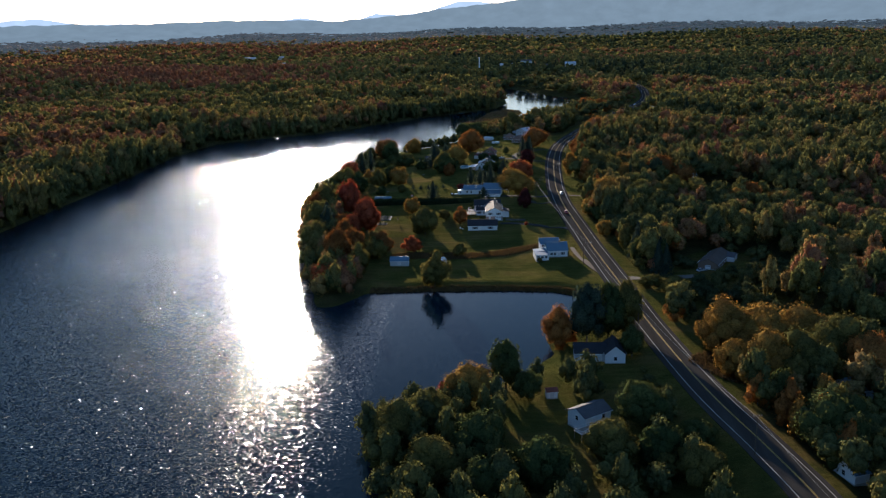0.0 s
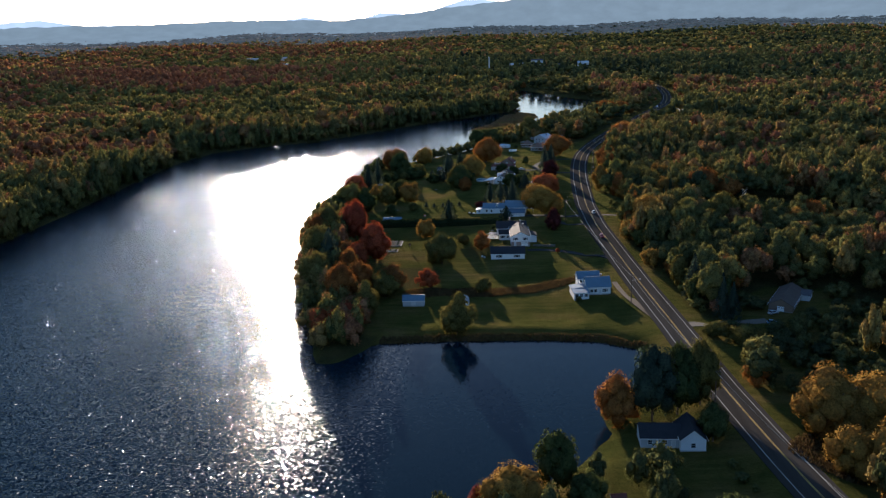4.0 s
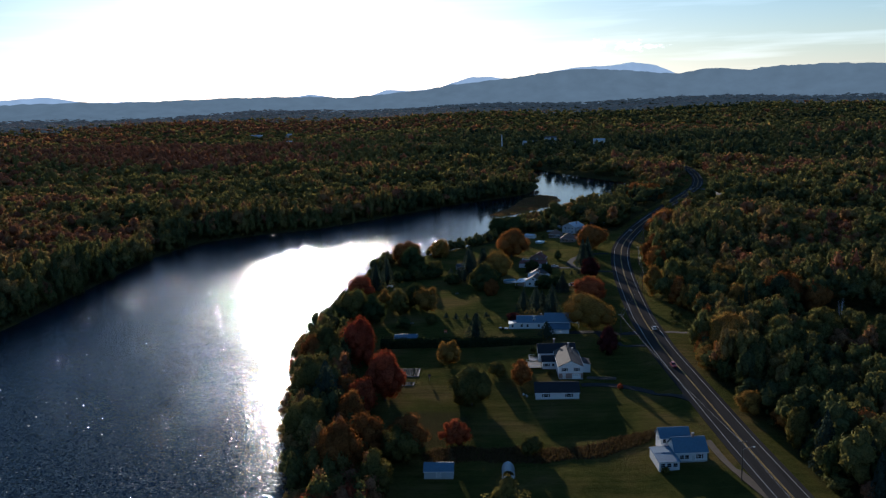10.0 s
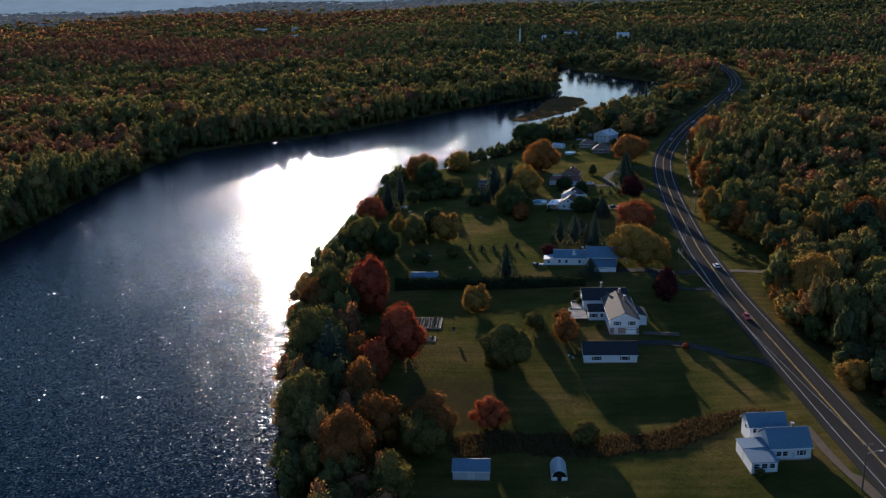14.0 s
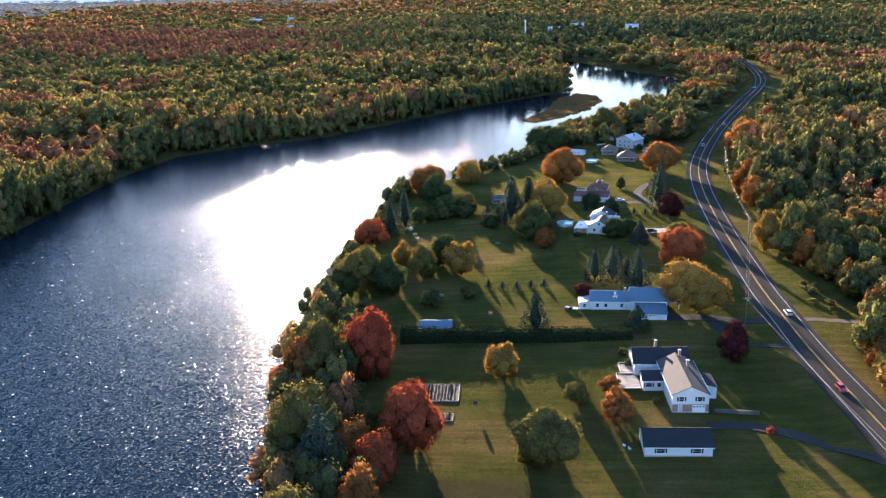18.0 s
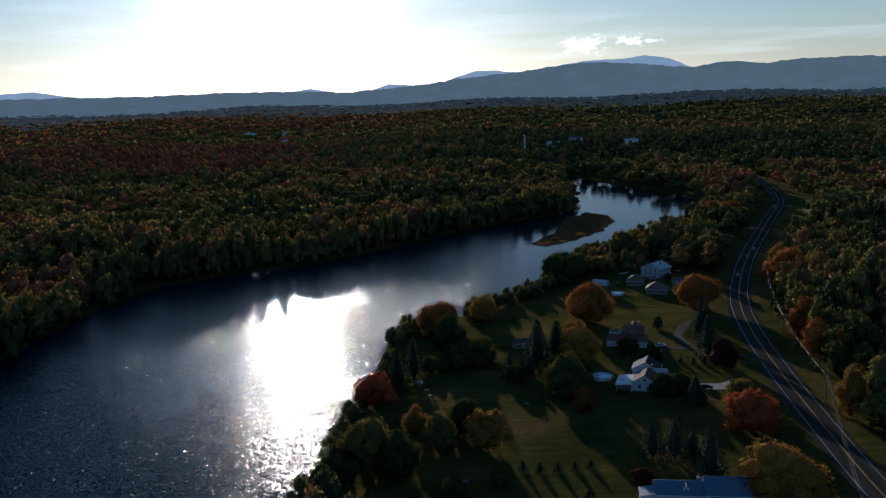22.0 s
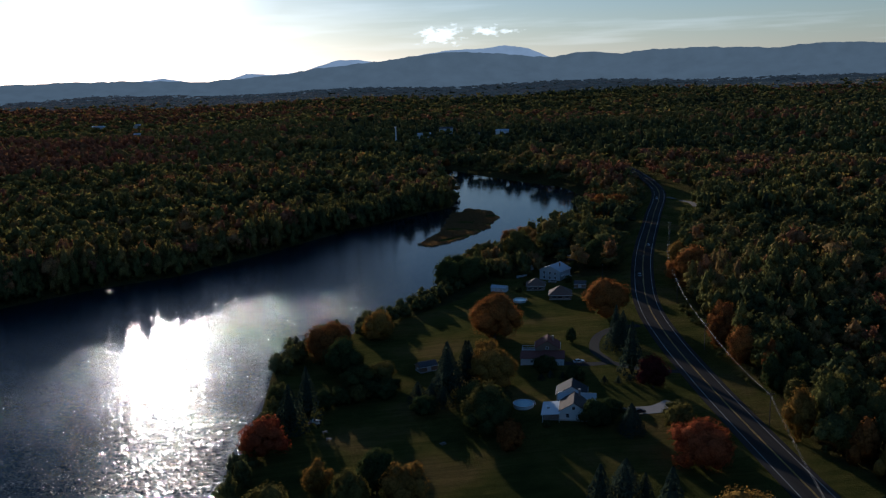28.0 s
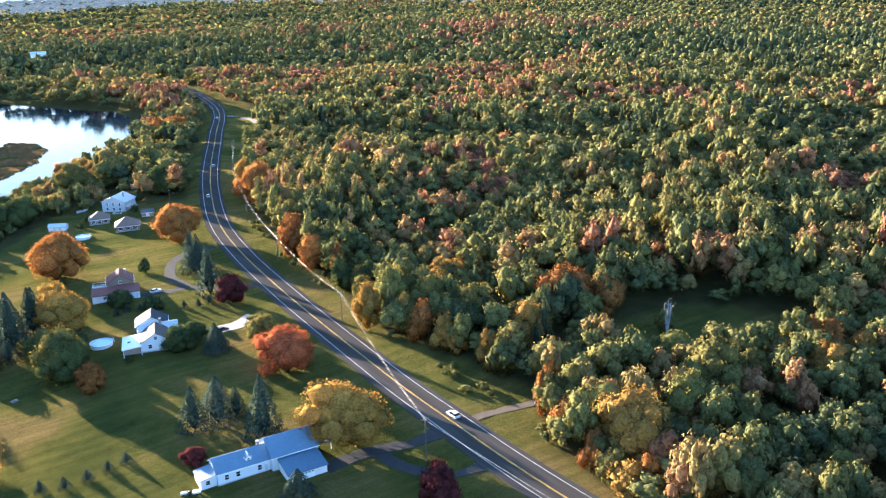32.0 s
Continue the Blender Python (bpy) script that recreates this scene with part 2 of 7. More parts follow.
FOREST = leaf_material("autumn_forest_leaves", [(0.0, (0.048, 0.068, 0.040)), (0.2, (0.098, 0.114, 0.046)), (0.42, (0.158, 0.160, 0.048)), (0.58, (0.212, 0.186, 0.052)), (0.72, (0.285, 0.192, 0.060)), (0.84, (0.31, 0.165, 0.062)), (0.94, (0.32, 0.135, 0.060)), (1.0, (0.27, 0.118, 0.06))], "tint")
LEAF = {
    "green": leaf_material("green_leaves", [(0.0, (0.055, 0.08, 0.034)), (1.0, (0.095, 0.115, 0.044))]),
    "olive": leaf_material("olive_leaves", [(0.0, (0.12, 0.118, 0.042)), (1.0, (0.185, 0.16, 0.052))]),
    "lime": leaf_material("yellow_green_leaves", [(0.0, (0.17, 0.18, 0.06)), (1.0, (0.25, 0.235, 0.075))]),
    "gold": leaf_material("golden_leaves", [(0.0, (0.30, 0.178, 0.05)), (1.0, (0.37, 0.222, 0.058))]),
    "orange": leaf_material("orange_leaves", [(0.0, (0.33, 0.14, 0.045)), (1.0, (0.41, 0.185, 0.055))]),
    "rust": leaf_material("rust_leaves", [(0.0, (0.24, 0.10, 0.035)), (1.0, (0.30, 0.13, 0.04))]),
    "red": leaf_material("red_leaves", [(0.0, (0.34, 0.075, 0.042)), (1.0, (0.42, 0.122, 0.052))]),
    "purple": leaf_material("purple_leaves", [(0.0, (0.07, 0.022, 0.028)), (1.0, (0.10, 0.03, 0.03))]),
    # darkened to look like the shaded bank that the hedge strip replaces
    "hedge": leaf_material("shaded_bank_leaves", [(0.0, (0.022, 0.036, 0.018)), (1.0, (0.030, 0.046, 0.022))], glow=0.1),
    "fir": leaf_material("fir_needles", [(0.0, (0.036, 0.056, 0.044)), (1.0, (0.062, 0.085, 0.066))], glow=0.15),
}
# haze over the farthest woods, painted as greyed colours and a blue glow
k = Mat("far_woods_painted_haze")
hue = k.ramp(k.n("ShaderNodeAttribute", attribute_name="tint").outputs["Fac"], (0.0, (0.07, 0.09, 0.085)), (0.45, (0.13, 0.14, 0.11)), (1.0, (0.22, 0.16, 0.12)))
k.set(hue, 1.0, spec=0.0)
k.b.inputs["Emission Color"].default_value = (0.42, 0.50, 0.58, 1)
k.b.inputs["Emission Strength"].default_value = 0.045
HAZED_WOODS = k.m
BARK = worn("bark", (0.11, 0.085, 0.065), 0.9, 6.0, 0.4, bump=0.5, stretch=(1, 1, 0.25))

k = Mat("ground_cover")
wood_here = k.n("ShaderNodeAttribute", attribute_name="forest").outputs["Fac"]
grass = k.ramp(k.noise(0.035, 5, 0.6), (0.34, (0.046, 0.053, 0.014)), (0.46, (0.082, 0.080, 0.020)), (0.54, (0.116, 0.095, 0.028)), (0.64, (0.160, 0.110, 0.044)))
fine = k.ramp(k.noise(1.3, 6, 0.7), (0.25, (0.62, 0.62, 0.6)), (0.75, (1.25, 1.25, 1.2)))
mown = k.ramp(k.noise(0.42, 3, 0.6, stretch=(0.10, 1.0, 1.0)), (0.36, (0.74, 0.78, 0.74)), (0.64, (1.18, 1.14, 1.08)))
grass = k.mix(k.mix(grass, fine, 1.0, "MULTIPLY"), mown, 1.0, "MULTIPLY")
fallow = k.ramp(k.noise(2.2, 5, 0.75), (0.3, (0.030, 0.024, 0.012)), (0.55, (0.062, 0.048, 0.022)), (0.68, (0.085, 0.062, 0.028)), (0.74, (0.20, 0.12, 0.04)))
grass = k.mix(grass, fallow, k.n("ShaderNodeAttribute", attribute_name="bare").outputs["Fac"])
litter = k.ramp(k.noise(0.12, 5), (0.3, (0.028, 0.030, 0.014)), (0.55, (0.055, 0.045, 0.02)), (0.75, (0.085, 0.055, 0.025)))
k.set(k.mix(grass, litter, wood_here), 1.0, spec=0.0)
k.b.inputs["Sheen Weight"].default_value, k.b.inputs["Sheen Roughness"].default_value = 0.20, 0.35
k.b.inputs["Sheen Tint"].default_value = (0.42, 0.42, 0.14, 1)
blades = k.n("ShaderNodeMath", operation="MULTIPLY_ADD")
blades.inputs[1].default_value = 1.1
k.link(k.noise(5.5, 3, 0.7), blades.inputs[0])
k.link(k.noise(0.8, 6, 0.72), blades.inputs[2])
k.bump(blades.outputs[0], 1.0, 0.75)
GROUND = k.m

k = Mat("lake_water")
ripple, swell = k.noise(1.6, 2.0, 0.6, stretch=(0.6, 1.0, 1.0)), k.noise(0.22, 2, 0.5)
height = k.n("ShaderNodeMath", operation="ADD")
k.link(ripple, height.inputs[0])
k.link(swell, height.inputs[1])
k.set((0.004, 0.013, 0.023), 0.12, spec=0.5)
k.b.inputs["IOR"].default_value = 1.15
gust = k.n("ShaderNodeMapRange")
k.link(k.noise(0.011, 3, 0.5, stretch=(1.0, 0.45, 1.0)), gust.inputs[0])
gust.inputs[1].default_value, gust.inputs[2].default_value, gust.inputs[3].default_value, gust.inputs[4].default_value = 0.35, 0.65, 0.05, 0.09
k.link(gust.outputs[0], k.b.inputs["Roughness"])
waves = k.bump(height.outputs[0], 0.74, 0.185)
where = k.n("ShaderNodeSeparateXYZ")
k.link(k.geo.outputs["Position"], where.inputs[0])
calm = k.n("ShaderNodeMapRange")
for q, v in enumerate((-56.0, -20.0, 1.0, 0.06)):
    calm.inputs[q + 1].default_value = v
k.link(where.outputs["X"], calm.inputs[0])
stir = k.n("ShaderNodeMath", operation="MULTIPLY")
stir.inputs[1].default_value = 0.72
k.link(calm.outputs[0], stir.inputs[0])
k.link(stir.outputs[0], waves.inputs["Strength"])
facet = k.n("ShaderNodeTexVoronoi")
facet.inputs["Scale"].default_value = 1.9
k.link(k.geo.outputs["Position"], facet.inputs["Vector"])
tilt = k.n("ShaderNodeVectorMath", operation="SUBTRACT")
tilt.inputs[1].default_value = (0.5, 0.5, 0.5)
hush = k.n("ShaderNodeVectorMath", operation="SCALE")
k.link(facet.outputs["Color"], tilt.inputs[0])
k.link(calm.outputs[0], hush.inputs["Scale"])
cube = k.n("ShaderNodeVectorMath", operation="MULTIPLY")
square = k.n("ShaderNodeVectorMath", operation="MULTIPLY")
k.link(tilt.outputs[0], square.inputs[0])
k.link(tilt.outputs[0], square.inputs[1])
k.link(square.outputs[0], cube.inputs[0])
k.link(tilt.outputs[0], cube.inputs[1])
much = k.n("ShaderNodeVectorMath", operation="MULTIPLY_ADD")
much.inputs[1].default_value = (19.0, 16.0, 0.0)
fifth = k.n("ShaderNodeVectorMath", operation="MULTIPLY")
k.link(cube.outputs[0], fifth.inputs[0])
k.link(square.outputs[0], fifth.inputs[1])
k.link(fifth.outputs[0], hush.inputs[0])
k.link(hush.outputs[0], much.inputs[0])
k.link(waves.outputs[0], much.inputs[2])
level = k.n("ShaderNodeVectorMath", operation="NORMALIZE")
k.link(much.outputs[0], level.inputs[0])
k.link(level.outputs[0], k.b.inputs["Normal"])
WATER = k.m

k = Mat("asphalt")
wear = k.ramp(k.noise(0.35, 4, stretch=(1.0, 0.08, 1.0)), (0.3, (0.044, 0.039, 0.034)), (0.7, (0.068, 0.061, 0.053)))
k.set(k.mix(wear, k.ramp(k.noise(9, 3), (0.3, (0.8, 0.8, 0.8)), (0.7, (1.15, 1.15, 1.15))), 1.0, "MULTIPLY"), 1.0, spec=0.0)
k.bump(k.noise(25, 3), 0.15, 0.02)
ASPHALT = k.m
WHITE_LINE = worn("white_road_paint", (0.46, 0.44, 0.40), 0.6, 4.0, 0.3)
YELLOW_LINE = worn("yellow_road_paint", (0.55, 0.34, 0.05), 0.6, 4.0, 0.3)
GRAVEL = worn("gravel", (0.18, 0.155, 0.125), 0.95, 5.0, 0.4, bump=0.6, spec=0.15)


# ---------------------------------------------------------------- plan
def inside(px, py, poly):
    """Which points lie in a polygon."""
    hit = np.zeros(px.shape, bool)
    for (x0, y0), (x1, y1) in zip(poly, poly[1:] + poly[:1]):
        if y0 != y1:
            hit ^= ((y0 > py) != (y1 > py)) & (px < (x1 - x0) * (py - y0) / (y1 - y0) + x0)
    return hit


def edge_distance(px, py, poly, closed=True):
    best = np.full(px.shape, 1e9)
    for (x0, y0), (x1, y1) in zip(poly, poly[1:] + (poly[:1] if closed else [])):
        dx, dy = x1 - x0, y1 - y0
        s = np.clip(((px - x0) * dx + (py - y0) * dy) / (dx * dx + dy * dy + 1e-9), 0, 1)
        best = np.minimum(best, np.hypot(px - x0 - s * dx, py - y0 - s * dy))
    return best


LAKE = [(-300, -2500), (-290, 0), (-281, 300), (-274, 458), (-271, 540), (-271, 640), (-270, 705), (-256, 771), (-214, 810), (-167, 836), (-117, 897), (-60, 975), (-4, 1030), (31, 1069), (48, 1137), (46, 1257), (38, 1400), (60, 1392), (83, 1322), (127, 1230), (157, 1176), (163, 1093), (143, 1020), (95, 920), (53, 880), (20, 820), (-8, 765), (-20, 742), (-38, 716), (-59, 690), (-83, 672), (-92, 640), (-93, 585), (-97, 540), (-100, 470), (-92, 392), (-80, 334), (-66, 285), (-57, 250), (-50, 250), (-42, 260), (-38, 269), (-11, 271), (27, 271), (46, 269), (59, 261), (64, 250), (57, 236), (45, 219), (38, 210), (41, 196), (29, 176), (0, 152), (-13, 140), (-19, 126), (-15, 110), (-12, 96), (-6, 40), (0, -100), (20, -2500)]
ISLAND = [(-14, 896), (10, 955), (16, 985), (22, 1022), (45, 1058), (63, 1036), (65, 1002), (47, 950), (25, 915), (-5, 886)]
BROOK = [(91, 178), (98, 184), (112, 192), (128, 190), (124, 180), (108, 172), (96, 168)]
ROAD = [(150, -520), (122, -190), (110, -60), (101, 40), (96, 88), (92, 114), (85, 155), (79, 218), (75, 280), (71, 336), (67.5, 390), (65, 430), (64.6, 457), (64.6, 482), (66, 512), (68, 547), (70.5, 582), (76, 636), (85, 688), (102, 747), (128, 821), (175, 940), (226, 1073), (253, 1214), (262, 1345), (250, 1480), (215, 1650)]


def smooth_line(pts, step=4.0):
    """A Catmull-Rom line through the points, at even steps."""
    p = np.array([pts[0], *pts, pts[-1]], float)
    out = []
    for i in range(1, len(p) - 2):
        a, b, c, d = p[i - 1 : i + 3]
        n = max(2, int(np.hypot(*(c - b)) / step))
        for s in np.arange(n) / n:
            out.append(0.5 * (2 * b + (c - a) * s + (2 * a - 5 * b + 4 * c - d) * s**2 + (3 * b - a - 3 * c + d) * s**3))
    return np.array(out + [p[-1]])


ROAD_LINE = smooth_line(ROAD)
ROAD_COARSE = [tuple(p) for p in ROAD_LINE[::4]]


def road_height(py):
    return np.interp(py, [0, 120, 220, 330, 470, 800], [5.5, 5.0, 3.6, 3.6, 5.6, 6.0])


def terrain(px, py):
    """The ground's height: banks by the water, the road's bed, a plain that rises far off."""
    px, py = np.asarray(px, float), np.asarray(py, float)
    d = edge_distance(px, py, LAKE) * np.where(inside(px, py, LAKE), -1, 1)
    di = edge_distance(px, py, ISLAND)
    d = np.where(inside(px, py, ISLAND), np.minimum(di, 3.0) * 0.25, d)
    s = np.clip(d / 9, 0, 1)
    z = np.where(d > 0, 2.3 * s * s * (3 - 2 * s) + 0.036 * np.clip(d - 9, 0, 95) * np.clip((py - 360) / 120, 0.12, 1), np.maximum(0.25 * d, -2.5))
    z += np.where(d > 0, 0.25 * np.sin(px * 0.09 + 1.3 * np.sin(py * 0.05)) * np.clip(d / 20, 0, 1), 0)
    dip = np.interp(py, [262, 285, 345, 392], [0.0, 1.0, 1.0, 0.0]) * np.clip((46 - px) / 14, 0, 1) * np.clip((px + 70) / 25, 0, 1)
    z -= np.where(d > 9, 1.45 * dip * np.clip((d - 9) / 12, 0, 1), 0)
    br = edge_distance(px, py, BROOK)
    z = np.where(inside(px, py, BROOK), -0.8, np.where(br < 8, z * np.clip(br / 8, 0, 1) + 0.3, z))
    rd = edge_distance(px, py, ROAD_COARSE, False)
    bed = np.clip((16 - rd) / 9, 0, 1)
    z = z + (road_height(py) - z) * bed * bed * (3 - 2 * bed) * np.where(d > 0, 1, np.clip(1 + d / 6, 0, 1))
    far = np.hypot(px + 45, py - 280)
    z += np.where(d > 0, (38 + 14 * np.clip((px + 300) / 1500, 0, 1)) * np.clip((far - 1500) / 2900, 0, 1) ** 1.3, 0)
    z += np.where(d > 0, np.clip((far - 450) / 900, 0, 1) * 5 * (np.sin(px * 0.006 + 2) + np.sin(py * 0.0045)), 0) * np.clip(d / 150, 0, 1)
    return z


def tz(x, y):
    return float(terrain(np.array([x]), np.array([y]))[0])


# ---------------------------------------------------------------- mesh helpers
def mesh_object(name, verts, faces, mat, parent=None, smooth=False):
    me = bpy.data.meshes.new(name)
    me.from_pydata([tuple(v) for v in verts], [], [tuple(f) for f in faces])
    me.materials.append(mat)
    if smooth:
        me.polygons.foreach_set("use_smooth", [True] * len(me.polygons))
    me.update()
    ob = new(name, me)
    ob.parent = parent
    return ob


def array_mesh(name, verts, tris, mat, tint=None, label="tint", outward=None):
    """A large mesh from numpy arrays of vertices and triangles, with one value a vertex."""
    me = bpy.data.meshes.new(name)
    n, m = len(verts), len(tris)
    me.vertices.add(n)
    me.vertices.foreach_set("co", np.ascontiguousarray(verts, np.float32).ravel())
    me.loops.add(m * 3)
    me.loops.foreach_set("vertex_index", np.ascontiguousarray(tris, np.int32).ravel())
    me.polygons.add(m)
    me.polygons.foreach_set("loop_start", np.arange(0, m * 3, 3, dtype=np.int32))
    me.polygons.foreach_set("loop_total", np.full(m, 3, np.int32))
    me.update(calc_edges=True)
    if tint is not None:
        me.attributes.new(label, "FLOAT", "POINT").data.foreach_set("value", np.ascontiguousarray(tint, np.float32))
    if outward is not None:
        me.attributes.new("outward", "FLOAT_VECTOR", "POINT").data.foreach_set("vector", np.ascontiguousarray(outward, np.float32).ravel())
    me.materials.append(mat)
    return new(name, me)


def part(name, bm, mat, parent, label=""):
    me = bpy.data.meshes.new(name)
    bm.to_mesh(me)
    bm.free()
    me.materials.append(mat)
    ob = new(name, me)
    ob.parent = parent
    return tagged(ob, label)


def empty(name, x, y, z, turn=0, **tags):
    ob = new(name)
    ob.matrix_world = pose(x, y, z, 0, 0, turn)
    return tagged(ob, **tags)


def box(x0, y0, z0, x1, y1, z1, bevel=0.0):
    bm = bmesh.new()
    bmesh.ops.create_cube(bm, size=1, matrix=Matrix.Translation(((x0 + x1) / 2, (y0 + y1) / 2, (z0 + z1) / 2)) @ Matrix.Diagonal((abs(x1 - x0), abs(y1 - y0), abs(z1 - z0), 1)))
    if bevel:
        bmesh.ops.bevel(bm, geom=bm.edges[:], offset=bevel, segments=1, affect="EDGES")
    return bm


def add_box(bm, *dims):
    other = box(*dims)
    me = bpy.data.meshes.new("tmp")
    other.to_mesh(me)
    other.free()
    bm.from_mesh(me)
    bpy.data.meshes.remove(me)
    return bm


def tube(points, radius, sides=8, taper=1.0):
    """A round bar along points, thinner towards its end by taper."""
    bm = bmesh.new()
    pts = [Vector(p) for p in points]
    rings = []
    for i, p in enumerate(pts):
        way = (pts[min(i + 1, len(pts) - 1)] - pts[max(i - 1, 0)]).normalized()
        a = way.orthogonal().normalized()
        b = way.cross(a)
        r = radius * (1 + (taper - 1) * i / max(1, len(pts) - 1))
        rings.append([bm.verts.new(p + r * (a * math.cos(2 * math.pi * j / sides) + b * math.sin(2 * math.pi * j / sides))) for j in range(sides)])
    for r0, r1 in zip(rings, rings[1:]):
        for j in range(sides):
            bm.faces.new((r0[j], r0[(j + 1) % sides], r1[(j + 1) % sides], r1[j]))
    bm.faces.new(rings[0][::-1])
    bm.faces.new(rings[-1])
    return bm


# ---------------------------------------------------------------- ground
def graded(lo, fine_lo, fine_hi, hi, step, growth=1.17):
    mid = np.arange(fine_lo, fine_hi + step, step)
    up, s = [mid[-1]], step
    while up[-1] < hi:
        s *= growth
        up.append(up[-1] + s)
    down, s = [mid[0]], step
    while down[-1] > lo:
        s *= growth
        down.append(down[-1] - s)
    return np.r_[down[:0:-1], mid, up[1:]]


gx, gy = graded(-4700, -300, 190, 4700, 4.0), graded(-4000, 60, 1400, 4900, 4.0)
mx, my = np.meshgrid(gx, gy)
mz = terrain(mx, my)
verts = np.stack([mx.ravel(), my.ravel(), mz.ravel()], 1)
i0 = (np.arange(len(gy) - 1)[:, None] * len(gx) + np.arange(len(gx) - 1)).ravel()
w = len(gx)
tris = np.concatenate([np.stack([i0, i0 + 1, i0 + w + 1], 1), np.stack([i0, i0 + w + 1, i0 + w], 1)])

# open land: yards and lawns, verges and fields
YARDS = [(-90, 640), (-78, 664), (-52, 684), (-30, 706), (0, 735), (22, 770), (52, 800), (72, 760), (97, 750), (80, 640), (78, 577), (76, 530), (86, 505), (91, 480), (93, 458), (86, 446), (77, 428), (78, 390), (86, 360), (87, 300), (94, 280), (96, 250), (90, 225), (86, 150), (98, 90), (106, 20), (85, 0), (40, 60), (-5, 60), (-15, 130), (30, 178), (64, 250), (40, 272), (-36, 271), (-62, 300), (-88, 440), (-94, 540)]
MEADOW = [(128, 474), (150, 484), (176, 480), (196, 466), (198, 448), (182, 434), (152, 440), (130, 452)]
PATCH = [(95, 226), (126, 232), (150, 258), (160, 296), (146, 322), (122, 326), (104, 300), (94, 270)]
GLADE = [(88, 160), (100, 150), (138, 164), (150, 200), (140, 230), (92, 230)]


def by_road(px, py):
    """The open strip on both sides of the highway: wide verges east of it, and along the river bend."""
    d = edge_distance(px, py, ROAD_COARSE, False)
    east = px > np.interp(py, ROAD_LINE[:, 1], ROAD_LINE[:, 0])
    wide_east = np.interp(py, [-100, 500, 540, 640, 780, 880, 950, 1060, 1110, 1500], [9.5, 10, 18, 22, 22, 24, 33, 33, 15, 12])
    wide_west = np.interp(py, [700, 780, 880, 1050, 1150, 1360, 1420], [9.5, 14, 15, 15, 17, 17, 12])
    return d < np.where(east, wide_east, wide_west)


def woodland(px, py):
    """1 where the forest stands, 0 on open land and on the water."""
    px, py = np.asarray(px, float), np.asarray(py, float)
    wet = inside(px, py, LAKE) | inside(px, py, BROOK)
    open_land = inside(px, py, YARDS) | inside(px, py, MEADOW) | inside(px, py, PATCH) | inside(px, py, GLADE) | by_road(px, py)
    return np.where(wet | open_land | inside(px, py, ISLAND), 0.0, 1.0)


ground = array_mesh("ground", verts, tris, GROUND, woodland(mx, my).ravel(), "forest")
FALLOW_PLOT = [(-48, 368), (-23, 368), (-16, 354), (-24, 336), (-44, 336)]
MAPLE_LITTER = [(-4, 398), (4, 398), (8, 384), (0, 376), (-6, 384)]
bare = np.where(inside(mx, my, FALLOW_PLOT), 0.9, 0.0) + np.where(inside(mx, my, MAPLE_LITTER), 0.6, 0.0)
ground.data.attributes.new("bare", "FLOAT", "POINT").data.foreach_set("value", np.ascontiguousarray(bare.ravel(), np.float32))
ground.data.polygons.foreach_set("use_smooth", np.ones(len(tris), bool))
tagged(ground, "mown grass yards and leaf-littered forest floor round a lake", "ground", kind="structure")

bm = bmesh.new()
vs = [bm.verts.new((x, y, 0.0)) for x, y in ((-420, -2500), (140, -2500), (190, 900), (190, 1450), (-20, 1450), (-420, 700))]
bm.faces.new(vs)
lake = part("water", bm, WATER, None)
tagged(lake, "dark blue rippled lake water glittering in low sun", "water", kind="structure")


def ribbon(name, line, offset, width, lift, mat, parent=None, dash=None, follow=True):
    """A strip along a line, offset to its right, as a thin slab that follows the ground."""
    line = np.asarray(line)
    way = np.gradient(line, axis=0)
    way /= np.linalg.norm(way, axis=1)[:, None]
    right = np.stack([way[:, 1], -way[:, 0]], 1)
    l, r = line + right * (offset - width / 2), line + right * (offset + width / 2)
    zl = (terrain(line[:, 0], line[:, 1]) if follow else road_height(line[:, 1])) + lift
    verts, faces = [], []
    for a, b, z in zip(l, r, zl):
        verts += [(*a, z), (*b, z), (*b, z - 0.25), (*a, z - 0.25)]
    for i in range(len(line) - 1):
        if dash and i % dash[0] >= dash[1]:
            continue
        j = 4 * i
        for q in range(4):
            faces.append((j + q, j + 4 + q, j + 4 + (q + 1) % 4, j + (q + 1) % 4))
    return mesh_object(name, verts, faces, mat, parent)


road = ribbon("road", ROAD_LINE, -0.35, 12.6, 0.10, ASPHALT, follow=False)
tagged(road, "grey asphalt two-lane highway with wide shoulders", "road", kind="structure")
part_line = ribbon("edge_line", ROAD_LINE, -4.45, 0.18, 0.106, WHITE_LINE, road, follow=False)
part_line = ribbon("edge_line", ROAD_LINE, 4.35, 0.18, 0.106, WHITE_LINE, road, follow=False)
part_line = ribbon("centre_line", ROAD_LINE, -0.12, 0.14, 0.106, YELLOW_LINE, road, follow=False)
part_line = ribbon("centre_line", ROAD_LINE, 0.18, 0.14, 0.106, YELLOW_LINE, road, follow=False)


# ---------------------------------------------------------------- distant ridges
# distance haze is painted as a blue-grey colour with its own glow
def hazed_ridge_material(name, color, glow):
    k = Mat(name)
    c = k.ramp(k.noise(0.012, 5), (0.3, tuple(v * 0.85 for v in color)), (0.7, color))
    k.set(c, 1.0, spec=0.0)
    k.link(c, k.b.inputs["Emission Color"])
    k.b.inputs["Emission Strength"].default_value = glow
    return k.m


